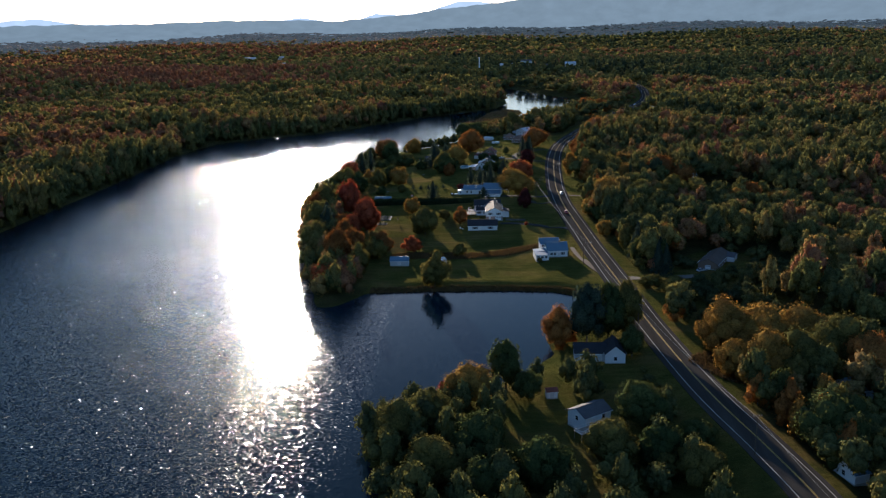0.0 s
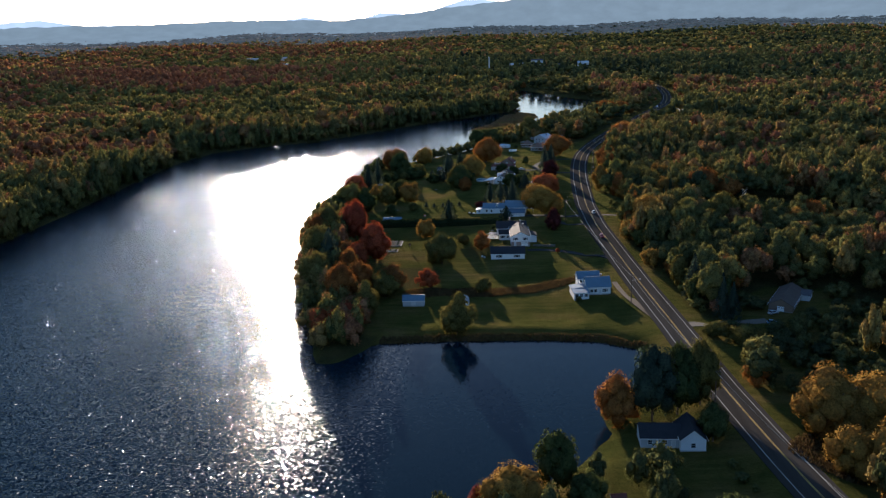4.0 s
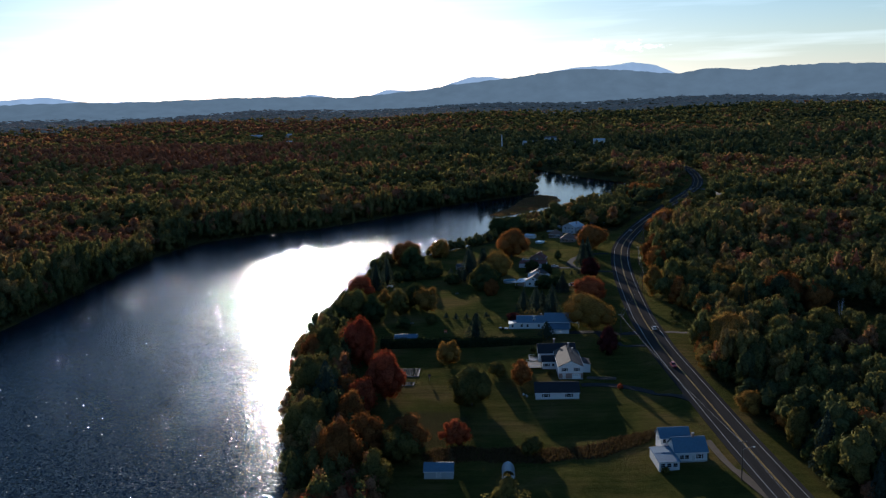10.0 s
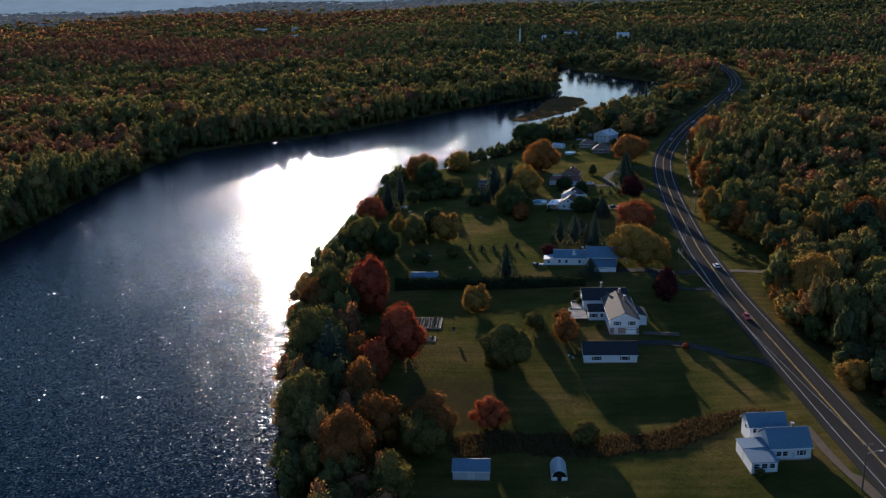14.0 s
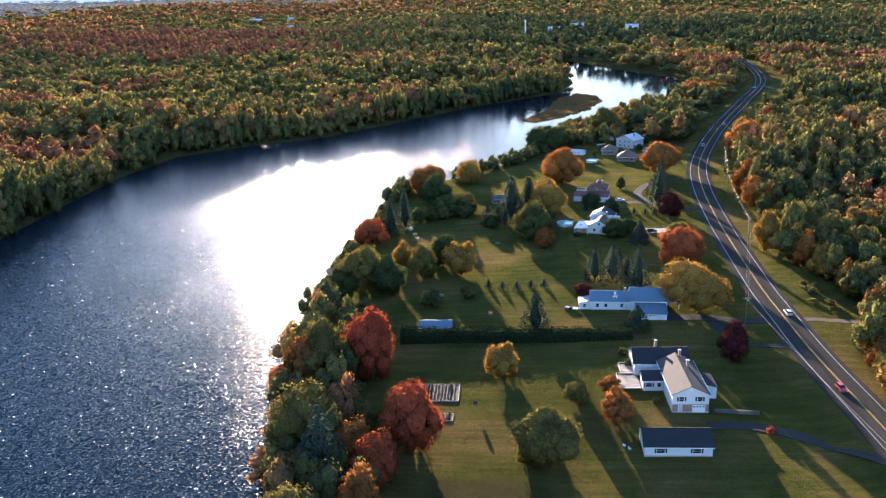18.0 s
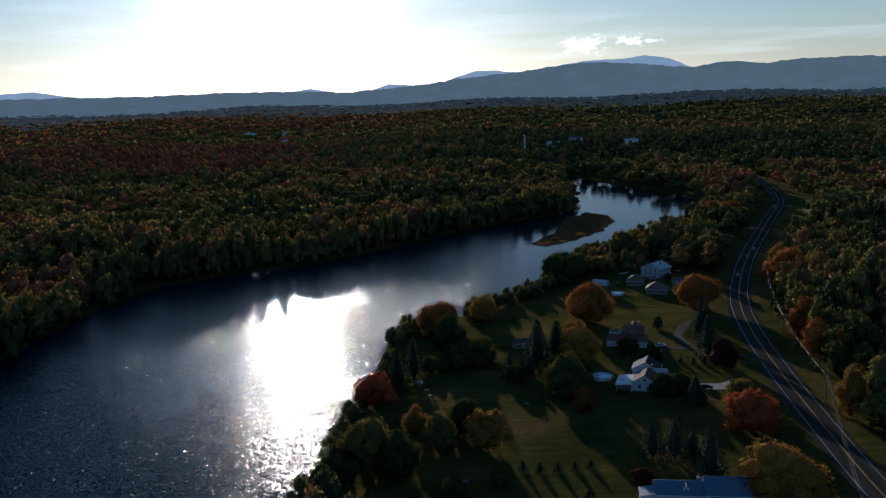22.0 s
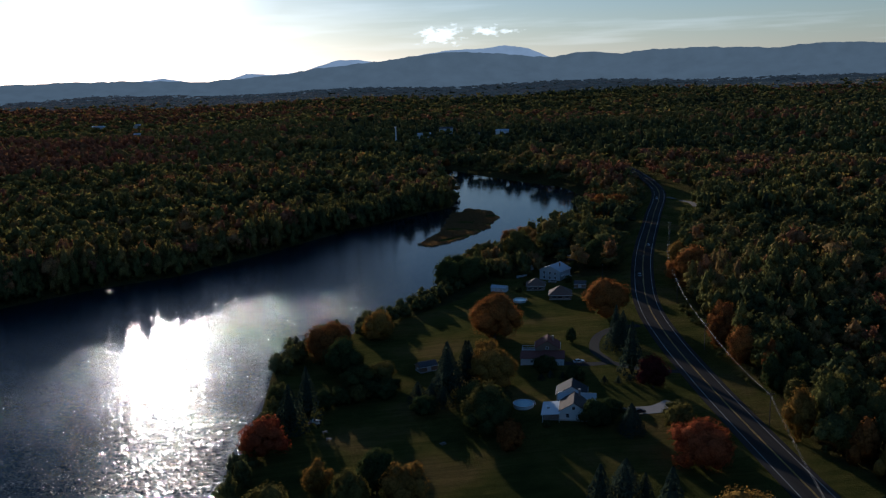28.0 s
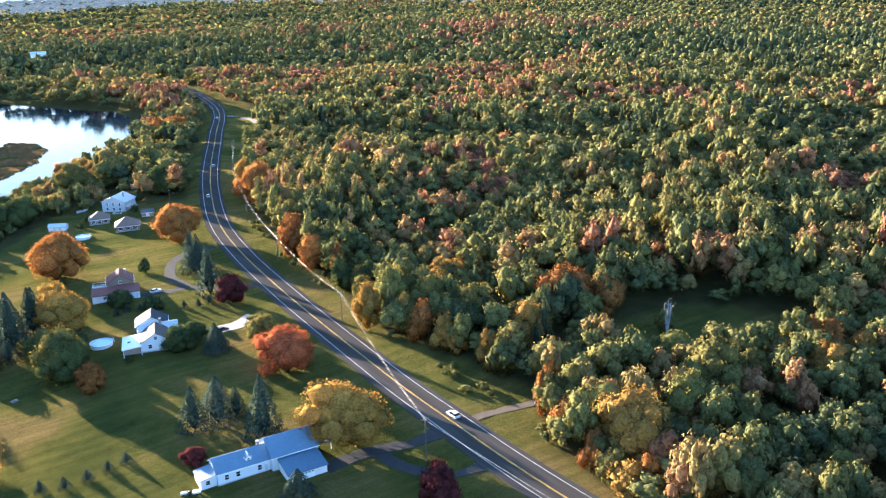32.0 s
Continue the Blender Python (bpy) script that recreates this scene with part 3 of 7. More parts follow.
def ridge(name, radius, crest, base, mat, rough=0.04):
    """A far range of hills: crest is its outline as azimuth and elevation in degrees."""
    az = np.arange(-48, 82, 0.2)
    el = np.interp(az, [c[0] for c in crest], [c[1] for c in crest])
    rng = np.random.default_rng(3)
    el = el + rough * (np.sin(az * 2.1) * 0.5 + np.sin(az * 5.3 + 1) * 0.35 + rng.normal(0, 0.35, len(az)))
    verts, faces = [], []
    levels = 5
    for a, e in zip(az, el):
        top = 120 + radius * math.tan(radians(e))
        for q in range(levels):
            s = q / (levels - 1)
            r = radius + 60 - 330 * (1 - s) ** 1.4
            verts.append((-47 + r * math.sin(radians(a)), 272 + r * math.cos(radians(a)), base + (top - base) * s ** 1.2))
    for i in range(len(az) - 1):
        for q in range(levels - 1):
            j = i * levels + q
            faces.append((j, j + levels, j + levels + 1, j + 1))
    return mesh_object(name, verts, faces, mat, smooth=True)


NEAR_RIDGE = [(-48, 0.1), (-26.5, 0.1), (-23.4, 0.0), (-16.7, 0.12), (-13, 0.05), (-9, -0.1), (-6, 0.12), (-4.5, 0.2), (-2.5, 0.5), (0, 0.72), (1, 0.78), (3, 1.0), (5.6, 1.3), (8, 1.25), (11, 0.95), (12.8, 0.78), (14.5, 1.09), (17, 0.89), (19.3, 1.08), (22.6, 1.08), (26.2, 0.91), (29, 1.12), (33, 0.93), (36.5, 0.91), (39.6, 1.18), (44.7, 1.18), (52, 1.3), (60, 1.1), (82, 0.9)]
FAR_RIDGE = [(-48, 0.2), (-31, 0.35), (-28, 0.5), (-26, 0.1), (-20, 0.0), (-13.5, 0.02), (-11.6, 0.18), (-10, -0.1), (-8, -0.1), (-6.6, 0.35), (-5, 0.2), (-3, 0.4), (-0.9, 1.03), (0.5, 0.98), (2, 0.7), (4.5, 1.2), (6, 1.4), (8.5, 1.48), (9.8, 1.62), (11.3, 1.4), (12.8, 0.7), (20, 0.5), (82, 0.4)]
tagged(ridge("backdrop", 4560, FAR_RIDGE, 40, hazed_ridge_material("far_hills_painted_haze", (0.215, 0.262, 0.30), 1.25), 0.02), "distant mountain tops behind the ridge in painted pale blue haze", "mountains", kind="structure")
tagged(ridge("backdrop", 4440, NEAR_RIDGE, 40, hazed_ridge_material("wooded_ridge_painted_haze", (0.088, 0.112, 0.121), 1.2)), "long wooded mountain ridge on the horizon in painted blue-grey haze", "mountains", kind="structure")


# ---------------------------------------------------------------- trees
def ico(level):
    bm = bmesh.new()
    bmesh.ops.create_icosphere(bm, subdivisions=level, radius=1)
    v = np.array([x.co[:] for x in bm.verts])
    f = np.array([[x.index for x in p.verts] for p in bm.faces])
    bm.free()
    return v, f


ICO1 = ico(1)
OCTA = (np.array([(1, 0, 0), (-1, 0, 0), (0, 1, 0), (0, -1, 0), (0, 0, 1), (0, 0, -1)], float), np.array([(0, 2, 4), (2, 1, 4), (1, 3, 4), (3, 0, 4), (2, 0, 5), (1, 2, 5), (3, 1, 5), (0, 3, 5)]))


def crown_arrays(seed, kind, quads, size, core=ICO1, core_scale=0.72, lobes=8, heart=0.80):
    """Leaf sprays over uneven lobes round a dim core, for a crown one unit wide and high, foot of the crown at z 0."""
    rng = np.random.default_rng(seed)
    if kind == "fir":
        u = rng.random(quads) ** 0.75
        ang = rng.random(quads) * 2 * math.pi
        tier = 0.5 + 0.5 * np.abs(np.sin(u * 17))
        rad = (1 - u) ** 0.9 * 0.5 * (0.62 + 0.45 * tier) * rng.uniform(0.75, 1.05, quads) + 0.015
        pos = np.stack([rad * np.cos(ang), rad * np.sin(ang), u * 0.97], 1)
        nrm = np.stack([np.cos(ang) * 0.6, np.sin(ang) * 0.6, np.full(quads, 0.8)], 1) + rng.normal(0, 0.3, (quads, 3))
        out = np.stack([np.cos(ang), np.sin(ang), np.full(quads, 0.45)], 1) + rng.normal(0, 0.25, (quads, 3))
        scale = size * (0.5 + 0.7 * (1 - u))
    else:
        tall = kind == "tall"
        g = (np.arange(lobes) + 0.5) / lobes
        th = np.arange(lobes) * 2.39996 + rng.uniform(0, 6.28)
        zc = 1 - 2 * g
        c = np.stack([np.sqrt(1 - zc * zc) * np.cos(th), np.sqrt(1 - zc * zc) * np.sin(th), zc], 1)
        c *= np.array([0.29, 0.29, 0.30]) * rng.uniform(0.62, 1.22, (lobes, 1))
        c[:, :2] *= np.clip(1.1 - (1.5 if tall else 1.15) * c[:, 2:3], 0.5, 1.2)
        c[:, 2] += 0.5
        lr = rng.uniform(0.14, 0.24, lobes) * (1.15 if lobes < 10 else 1.0 if lobes < 20 else 0.9)
        which = rng.integers(0, lobes, quads)
        d = rng.normal(0, 1, (quads, 3)) + (c[which] - [0, 0, 0.42]) * 2.2
        d /= np.linalg.norm(d, axis=1)[:, None]
        pos = c[which] + d * lr[which][:, None] * rng.uniform(0.80, 1.13, (quads, 1))
        nrm = d + rng.normal(0, 0.5, (quads, 3))
        out = d * 0.9 + (pos - [0, 0, 0.45]) * 1.1 + rng.normal(0, 0.3, (quads, 3))
        scale = size * rng.uniform(0.55, 1.3, quads)
    nrm /= np.linalg.norm(nrm, axis=1)[:, None]
    a = np.cross(nrm, rng.normal(0, 1, (quads, 3)))
    a /= np.linalg.norm(a, axis=1)[:, None]
    b = np.cross(nrm, a)
    s = np.broadcast_to(scale, quads)[:, None]
    bend = nrm * s * 0.25
    v = np.stack([pos - a * s * 0.95 - b * s * 0.5, pos + a * s * 0.9 - b * s * 0.55 + bend, pos + b * s * 1.05], 1).reshape(-1, 3)
    f = np.arange(quads * 3).reshape(-1, 3)
    cv, cf = core
    if kind == "fir":
        co = cv
        cv = cv * [0.22, 0.22, 0.45] + [0, 0, 0.43]
        cv[:, :2] *= (1.15 - cv[:, 2:3])
    else:
        hearts = np.concatenate([c, [[0, 0, 0.46]]])
        hr = np.concatenate([lr * heart, [core_scale * 0.42]])
        n = len(hearts)
        co = (cv[None] * 0.9 + (hearts[:, None] - [0, 0, 0.42]) * 1.1).reshape(-1, 3)
        co /= np.linalg.norm(co, axis=1)[:, None]
        cf = (cf[None] + (np.arange(n) * len(cv))[:, None, None]).reshape(-1, 3)
        cv = (hearts[:, None] + cv[None] * hr[:, None, None] * (1 + 0.15 * rng.normal(0, 1, (n, len(cv), 1)))).reshape(-1, 3)
    out /= np.linalg.norm(out, axis=1)[:, None]
    return np.concatenate([v, cv]), np.concatenate([f, cf + len(v)]), np.concatenate([np.repeat(out, 3, 0), co])


def lobed_arrays(seed, kind, lobes, core, sprays, size):
    """A far tree's crown of a few overlapping rounded lobes with loose sprays, one unit wide and high."""
    rng = np.random.default_rng(seed)
    g = (np.arange(lobes) + 0.5) / lobes
    th = np.arange(lobes) * 2.39996 + rng.uniform(0, 6.28)
    if kind == "fir":
        c = np.stack([0 * g, 0 * g, 0.15 + 0.6 * g], 1)
        lr = np.stack([0.36 - 0.30 * g, 0.36 - 0.30 * g, 0.24 + 0 * g], 1)
    elif kind == "tall":
        c = np.stack([0.13 * np.cos(th), 0.13 * np.sin(th), 0.24 + 0.58 * g + rng.uniform(-0.05, 0.05, lobes)], 1)
        lr = rng.uniform(0.85, 1.12, (lobes, 1)) * np.stack([0.31 - 0.12 * g, 0.31 - 0.12 * g, 0.28 - 0.04 * g], 1)
    else:
        out = np.where(np.arange(lobes) == 0, 0.05, 0.25) * rng.uniform(0.8, 1.15, lobes)
        c = np.stack([out * np.cos(th), out * np.sin(th), np.where(np.arange(lobes) == 0, 0.64, rng.uniform(0.34, 0.62, lobes))], 1)
        lr = rng.uniform(0.22, 0.31, (lobes, 1)) * np.array([[1.0, 1.0, 1.05]])
    cv, cf = core
    # each lobe is turned at random, so that no two corners line up
    spin = np.linalg.qr(rng.normal(0, 1, (lobes, 3, 3)))[0]
    cv = cv[None] @ spin if kind != "fir" else np.broadcast_to(cv, (lobes, *cv.shape))
    fill = 0.88 if sprays > 20 else 1.0
    v = (c[:, None] + cv * lr[:, None] * fill * (1 + 0.13 * rng.normal(0, 1, (lobes, cv.shape[1], 1)))).reshape(-1, 3)
    o = (cv * 0.85 + (c[:, None] - [0, 0, 0.4]) * 1.0).reshape(-1, 3)
    f = (cf[None] + (np.arange(lobes) * cv.shape[1])[:, None, None]).reshape(-1, 3)
    if sprays:
        which = rng.integers(0, lobes, sprays)
        d = rng.normal(0, 1, (sprays, 3)) + [0, 0, 0.5]
        d /= np.linalg.norm(d, axis=1)[:, None]
        at = c[which] + d * lr[which] * rng.uniform(0.86, 1.2, (sprays, 1))
        jit = rng.normal(0, size, (sprays, 3, 3))
        f = np.concatenate([f, np.arange(sprays * 3).reshape(-1, 3) + len(v)])
        v = np.concatenate([v, (at[:, None] + jit).reshape(-1, 3)])
        o = np.concatenate([o, np.repeat(d, 3, 0)])
    return v, f, o / np.maximum(np.linalg.norm(o, axis=1)[:, None], 1e-6)


def scatter(name, spots, templates, mat, tint_of, label, category, trunk_part=0.18, seed=1, kind="stuff"):
    """Joins a copy of a template at each spot (x, y, width, height, choice) into one mesh."""
    rng = np.random.default_rng(seed)
    spots = np.asarray(spots, float)
    base = terrain(spots[:, 0], spots[:, 1])
    allv, allf, allt, allo, start = [], [], [], [], 0
    for k, (tv, tf, to) in enumerate(templates):
        mine = np.nonzero(spots[:, 4].astype(int) == k)[0]
        if not len(mine):
            continue
        ang = rng.random(len(mine)) * 2 * math.pi
        c, s = np.cos(ang)[:, None], np.sin(ang)[:, None]
        wd, ht = spots[mine, 2][:, None], spots[mine, 3][:, None]
        x = (tv[None, :, 0] * c - tv[None, :, 1] * s) * wd + spots[mine, 0][:, None]
        y = (tv[None, :, 0] * s + tv[None, :, 1] * c) * wd + spots[mine, 1][:, None]
        z = tv[None, :, 2] * ht * (1 - trunk_part) + base[mine][:, None] + ht * trunk_part
        allv.append(np.stack([x, y, z], 2).reshape(-1, 3))
        allf.append((tf[None] + (start + np.arange(len(mine)) * len(tv))[:, None, None]).reshape(-1, 3))
        allt.append(np.repeat(tint_of[mine], len(tv)))
        ox, oy = to[None, :, 0] * c - to[None, :, 1] * s, to[None, :, 0] * s + to[None, :, 1] * c
        allo.append(np.stack([ox, oy, np.broadcast_to(to[None, :, 2], ox.shape)], 2).reshape(-1, 3))
        start += len(mine) * len(tv)
    ob = array_mesh(name, np.concatenate(allv), np.concatenate(allf), mat, np.concatenate(allt), outward=np.concatenate(allo))
    return tagged(ob, label, category, kind=kind)


def wave(px, py, f, ph=0.0):
    """A slow uneven field between about -1 and 1."""
    return (np.sin(px * f + 2.1 * np.sin(py * f * 0.7 + ph) + ph) + np.sin(py * f * 1.3 + 1.7 * np.sin(px * f * 0.9 + 2 * ph) + 2)) * 0.5


def stand(seed, cell, keep, lo, hi):
    """Jittered places of trees where keep says so, as (x, y)."""
    rng = np.random.default_rng(seed)
    x0, y0, x1, y1 = lo[0], lo[1], hi[0], hi[1]
    nx, ny = int((x1 - x0) / cell), int((y1 - y0) / cell)
    px, py = np.meshgrid(x0 + (np.arange(nx) + 0.5) * cell, y0 + (np.arange(ny) + 0.5) * cell)
    px, py = px.ravel() + rng.uniform(-0.48, 0.48, px.size) * cell, py.ravel() + rng.uniform(-0.48, 0.48, py.size) * cell
    ok = keep(px, py)
    return px[ok], py[ok]


def reach(px, py):
    return np.hypot(px + 45, py - 230)


def bearing(px, py):
    return np.degrees(np.arctan2(px + 10, py + 60))


def tints(px, py, seed):
    """The autumn colour of each tree: greens, olive and gold, orange and red, with stands of fir; warmer west of the lake."""
    rng = np.random.default_rng(seed)
    r = rng.random(len(px))
    west = np.where(px < -100, 0.22 + 0.20 * np.clip((-290 - px) / 200, 0, 1), np.where(py < 400, -0.05, 0.0)) + np.where(reach(px, py) > 900, 0.20 * wave(px, py, 0.0034, 0.4) - 0.04, 0.0)
    r = np.clip(0.528 + (r - 0.5) * np.where(px < -100, 0.48, 0.74) + 0.15 * wave(px, py, 0.0047, 1.7) + 0.17 * wave(px, py, 0.012) + 0.20 * wave(px, py, 0.034, 1.0) + 0.10 * wave(px, py, 0.1, 2.0) + west, 0, 0.999)
    return np.interp(r, [0, 0.11, 0.2, 0.53, 0.74, 0.85, 0.92, 0.97, 1.0], [0.0, 0.09, 0.22, 0.43, 0.57, 0.70, 0.82, 0.91, 0.98]) + rng.uniform(-0.02, 0.02, len(px))


def forest_spots(px, py, seed, wide=(6.5, 10.5), tall=(10, 17), count=6):
    rng = np.random.default_rng(seed)
    n = len(px)
    tint = np.clip(tints(px, py, seed + 1), 0, 1)
    fir = (tint < 0.11) & (rng.random(n) < 0.8)
    small = np.where(rng.random(n) < 0.22 + 0.12 * wave(px, py, 0.05, 1.4), rng.uniform(0.5, 0.75, n), 1.0)
    wd = rng.uniform(*wide, n) * np.where(fir, 0.72, 1.0) * (0.35 + 0.65 * small)
    ht = rng.uniform(*tall, n) * np.where(fir, 1.15, 1.0) * small * (1.03 + 0.24 * wave(px, py, 0.021, 0.6) + 0.10 * wave(px, py, 0.0045, 2.2)) * np.where((px < -100) & (edge_distance(px, py, LAKE) < 60), 1.2, 1.0)
    pick = np.where(fir, count - 1, rng.integers(0, count - 1, n))
    return np.stack([px, py, wd, ht, pick], 1), tint


def near_zone(px, py):
    return (woodland(px, py) > 0.5) & (edge_distance(px, py, LAKE) > 1.5)


T_NEAR = [crown_arrays(s, kd, 180, 0.049, OCTA, 0.7, 7, 0.84) for s, kd in ((11, "round"), (12, "tall"), (13, "round"), (14, "tall"), (15, "round"), (16, "fir"))]
T_MID = [lobed_arrays(s, kd, lb, OCTA, 90, 0.045) for s, kd, lb in ((21, "round", 6), (22, "tall", 5), (23, "round", 7), (24, "tall", 5), (25, "round", 6), (26, "fir", 5))]
T_FAR = [lobed_arrays(s, kd, lb, OCTA, 4, 0.11) for s, kd, lb in ((31, "round", 4), (32, "tall", 3), (33, "round", 4), (34, "tall", 3), (35, "round", 3), (36, "fir", 3))]
T_PLAIN = [lobed_arrays(s, kd, lb, OCTA, 27, 0.062) for s, kd, lb in ((41, "round", 5), (42, "tall", 4), (43, "round", 5), (44, "tall", 4), (45, "round", 5), (46, "fir", 4))]
T_DIM = [lobed_arrays(s, "round", 2, OCTA, 3, 0.12) for s in range(231, 237)]
T_CLOSE = [crown_arrays(s, kd, 330, 0.044, ICO1, 0.7, lobes=lb, heart=0.82) for s, kd, lb in ((111, "round", 11), (112, "tall", 9), (113, "tall", 13), (114, "tall", 12), (115, "tall", 10), (116, "fir", 8))]
px, py = stand(1, 7.5, lambda a, b: near_zone(a, b) & (a > 60) & (reach(a, b) < 330) & (reach(a, b) > 60), (60, 30), (460, 700))
spots, tint = forest_spots(px, py, 41, (6.5, 12.5), (9, 20))
scatter("forest", spots, T_CLOSE, FOREST, tint, "near edge of the mixed autumn forest, olive and gold, beside the highway", "forest", 0.22, 5)
px, py = stand(11, 7.5, lambda a, b: near_zone(a, b) & (a > 60) & (reach(a, b) < 520) & (reach(a, b) >= 330), (60, 30), (520, 760))
spots, tint = forest_spots(px, py, 42, (7.0, 14.0), (9, 21))
scatter("forest", spots, T_NEAR, FOREST, tint, "dense mixed autumn forest of green, olive, gold and orange trees", "forest", 0.24, 5)
px, py = stand(2, 9.9, lambda a, b: near_zone(a, b) & (((a > 60) & (reach(a, b) >= 520)) | (a < -100) | (b > 900)) & (reach(a, b) < 1150) & (bearing(a, b) > -52) & (bearing(a, b) < 72), (-700, -60), (1100, 1400))
spots, tint = forest_spots(px, py, 43, (8.0, 16.0), (9, 22))
for shapes, part_of, words in ((T_MID, reach(px, py) < 700, "dense autumn forest in rust, olive and green on both banks of the lake"), (T_PLAIN, reach(px, py) >= 700, "autumn forest in rust, olive and green beyond the river bend")):
    scatter("forest", spots[part_of], shapes, FOREST, tint[part_of], words, "forest", 0.30, 6)
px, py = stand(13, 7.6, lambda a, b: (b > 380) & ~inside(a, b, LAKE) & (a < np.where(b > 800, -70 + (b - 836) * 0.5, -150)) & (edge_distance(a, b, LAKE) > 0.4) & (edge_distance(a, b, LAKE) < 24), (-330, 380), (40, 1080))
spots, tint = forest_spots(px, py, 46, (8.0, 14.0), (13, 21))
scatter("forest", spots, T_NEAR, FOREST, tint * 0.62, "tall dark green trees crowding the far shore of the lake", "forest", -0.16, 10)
px, py = stand(12, 8.6, lambda a, b: near_zone(a, b) & (b < 30 + 12 * wave(a, b, 0.08)) & (a > 8) & (edge_distance(a, b, ROAD_COARSE, False) > 14), (8, -420), (420, 60))
spots, tint = forest_spots(px, py, 44, (8.0, 16.0), (9, 19))
scatter("forest", spots, T_PLAIN, FOREST, tint, "green and olive woods along the southern stretch of highway", "forest", 0.06, 9)
def margin(px, py):
    return 150 * wave(px, py, 0.006, 0.3) + 300 * wave(px, py, 0.31, 0.9)


def in_fan(px, py):
    return (bearing(px, py) > -42) & (bearing(px, py) < 70)


px, py = stand(3, 16.5, lambda a, b: near_zone(a, b) & (reach(a, b) >= 1150) & (reach(a, b) < 2000) & in_fan(a, b), (-1600, 300), (2100, 2300))
spots, tint = forest_spots(px, py, 45, (12, 22), (9, 20))
scatter("forest", spots, T_FAR, FOREST, tint, "distant autumn forest stretching across the plain", "forest", 0.0, 7)
px, py = stand(5, 27.0, lambda a, b: (reach(a, b) >= 2000) & (reach(a, b) < 3350 + margin(a, b)) & in_fan(a, b), (-2700, 600), (3900, 4300))
spots, tint = forest_spots(px, py, 48, (20, 34), (10, 18))
scatter("forest", spots, T_DIM, FOREST, tint, "faraway autumn woods reaching to the foot of the ridge", "forest", 0.0, 12)
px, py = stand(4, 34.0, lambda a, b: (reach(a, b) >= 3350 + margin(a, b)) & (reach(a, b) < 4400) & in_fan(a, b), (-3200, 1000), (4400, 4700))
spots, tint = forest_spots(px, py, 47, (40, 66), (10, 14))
scatter("backdrop", spots, T_DIM, HAZED_WOODS, tint, "far woods paled and glowing to imitate haze over the plain", "forest", 0.0, 8)


# ---------------------------------------------------------------- single trees
def trunk_mesh(seed, fir=False):
    """A tapered trunk with limbs, one unit high."""
    rng = random.Random(seed)
    bm = tube([(0, 0, -0.06), (0.012, 0, 0.3), (-0.008, 0.012, 0.62), (0.0, 0.0, 0.93 if fir else 0.8)], 0.028, 7, 0.25)
    for q in range(0 if fir else 6):
        a, z0 = q * 1.05 + rng.uniform(0, 0.6), rng.uniform(0.24, 0.5)
        r = rng.uniform(0.20, 0.32)
        limb = tube([(0, 0, z0), (r * 0.5 * math.cos(a), r * 0.5 * math.sin(a), z0 + 0.14), (r * math.cos(a), r * math.sin(a), z0 + 0.32)], 0.012, 5, 0.3)
        me = bpy.data.meshes.new("tmp")
        limb.to_mesh(me)
        limb.free()
        bm.from_mesh(me)
        bpy.data.meshes.remove(me)
    me = bpy.data.meshes.new("trunk")
    bm.to_mesh(me)
    bm.free()
    me.materials.append(BARK)
    return me


def crown_mesh(seed, kind, quads, size, lobes=13):
    v, f, o = crown_arrays(seed, kind, quads, size, ICO1, 0.7, lobes, 0.82)
    me = bpy.data.meshes.new("crown")
    me.from_pydata(v.tolist(), [], f.tolist())
    me.materials.append(LEAF["green"])
    me.update()
    me.attributes.new("outward", "FLOAT_VECTOR", "POINT").data.foreach_set("vector", np.ascontiguousarray(o, np.float32).ravel())
    return me


TRUNKS = {"broad": [trunk_mesh(s) for s in range(3)], "tall": [trunk_mesh(s + 5) for s in range(2)], "fir": [trunk_mesh(9, True)]}
CROWNS = {
    "broad": [crown_mesh(60 + s, "round", 2900, 0.0190, 17 + s) for s in range(6)],
    "big": [crown_mesh(65 + s, "round", 6200, 0.0130, 27 + s) for s in range(3)],
    "tall": [crown_mesh(70 + s, "tall", 2600, 0.0195, 18) for s in range(3)],
    "fir": [crown_mesh(80 + s, "fir", 2000, 0.028) for s in range(3)],
    "edge": [crown_mesh(90 + s, "tall" if s % 2 else "round", 1200, 0.028, 13) for s in range(6)],
}
tree_count = [0]
TREE_WORDS = {"green": "dark green leafy", "olive": "olive-green leafy", "lime": "pale yellow-green leafy", "gold": "golden yellow autumn", "orange": "bright orange autumn", "rust": "rusty brown autumn", "red": "red autumn maple", "purple": "dark purple-leaved", "fir": "dark conical evergreen"}


def tree(x, y, wide, high, colour, kind="broad", where="on the lawn", group="", shape=None):
    n = tree_count[0]
    tree_count[0] += 1
    word = TREE_WORDS[colour]
    ob = empty("fir_tree" if kind == "fir" else "tree", x, y, tz(x, y), (n * 67) % 360, label=f"{word} tree {where}", category="tree", group=group)
    t = new("trunk", TRUNKS[kind][n % len(TRUNKS[kind])])
    t.parent, t.scale = ob, (max(wide, high * 0.5) * 0.9, max(wide, high * 0.5) * 0.9, high)
    pool = CROWNS[shape or ("big" if kind == "broad" and wide > 15 else kind)]
    c = new("crown", pool[n % len(pool)])
    foot = 0.01 if kind == "fir" else (-0.07 if kind == "broad" else -0.02)
    grow = 1.42 if kind == "fir" else 1.08
    c.parent, c.scale = ob, (wide * grow, wide * grow, high * (1.04 - foot))
    c.location = (0, 0, high * foot)
    c.material_slots[0].link = "OBJECT"
    c.material_slots[0].material = LEAF[colour]
    return ob


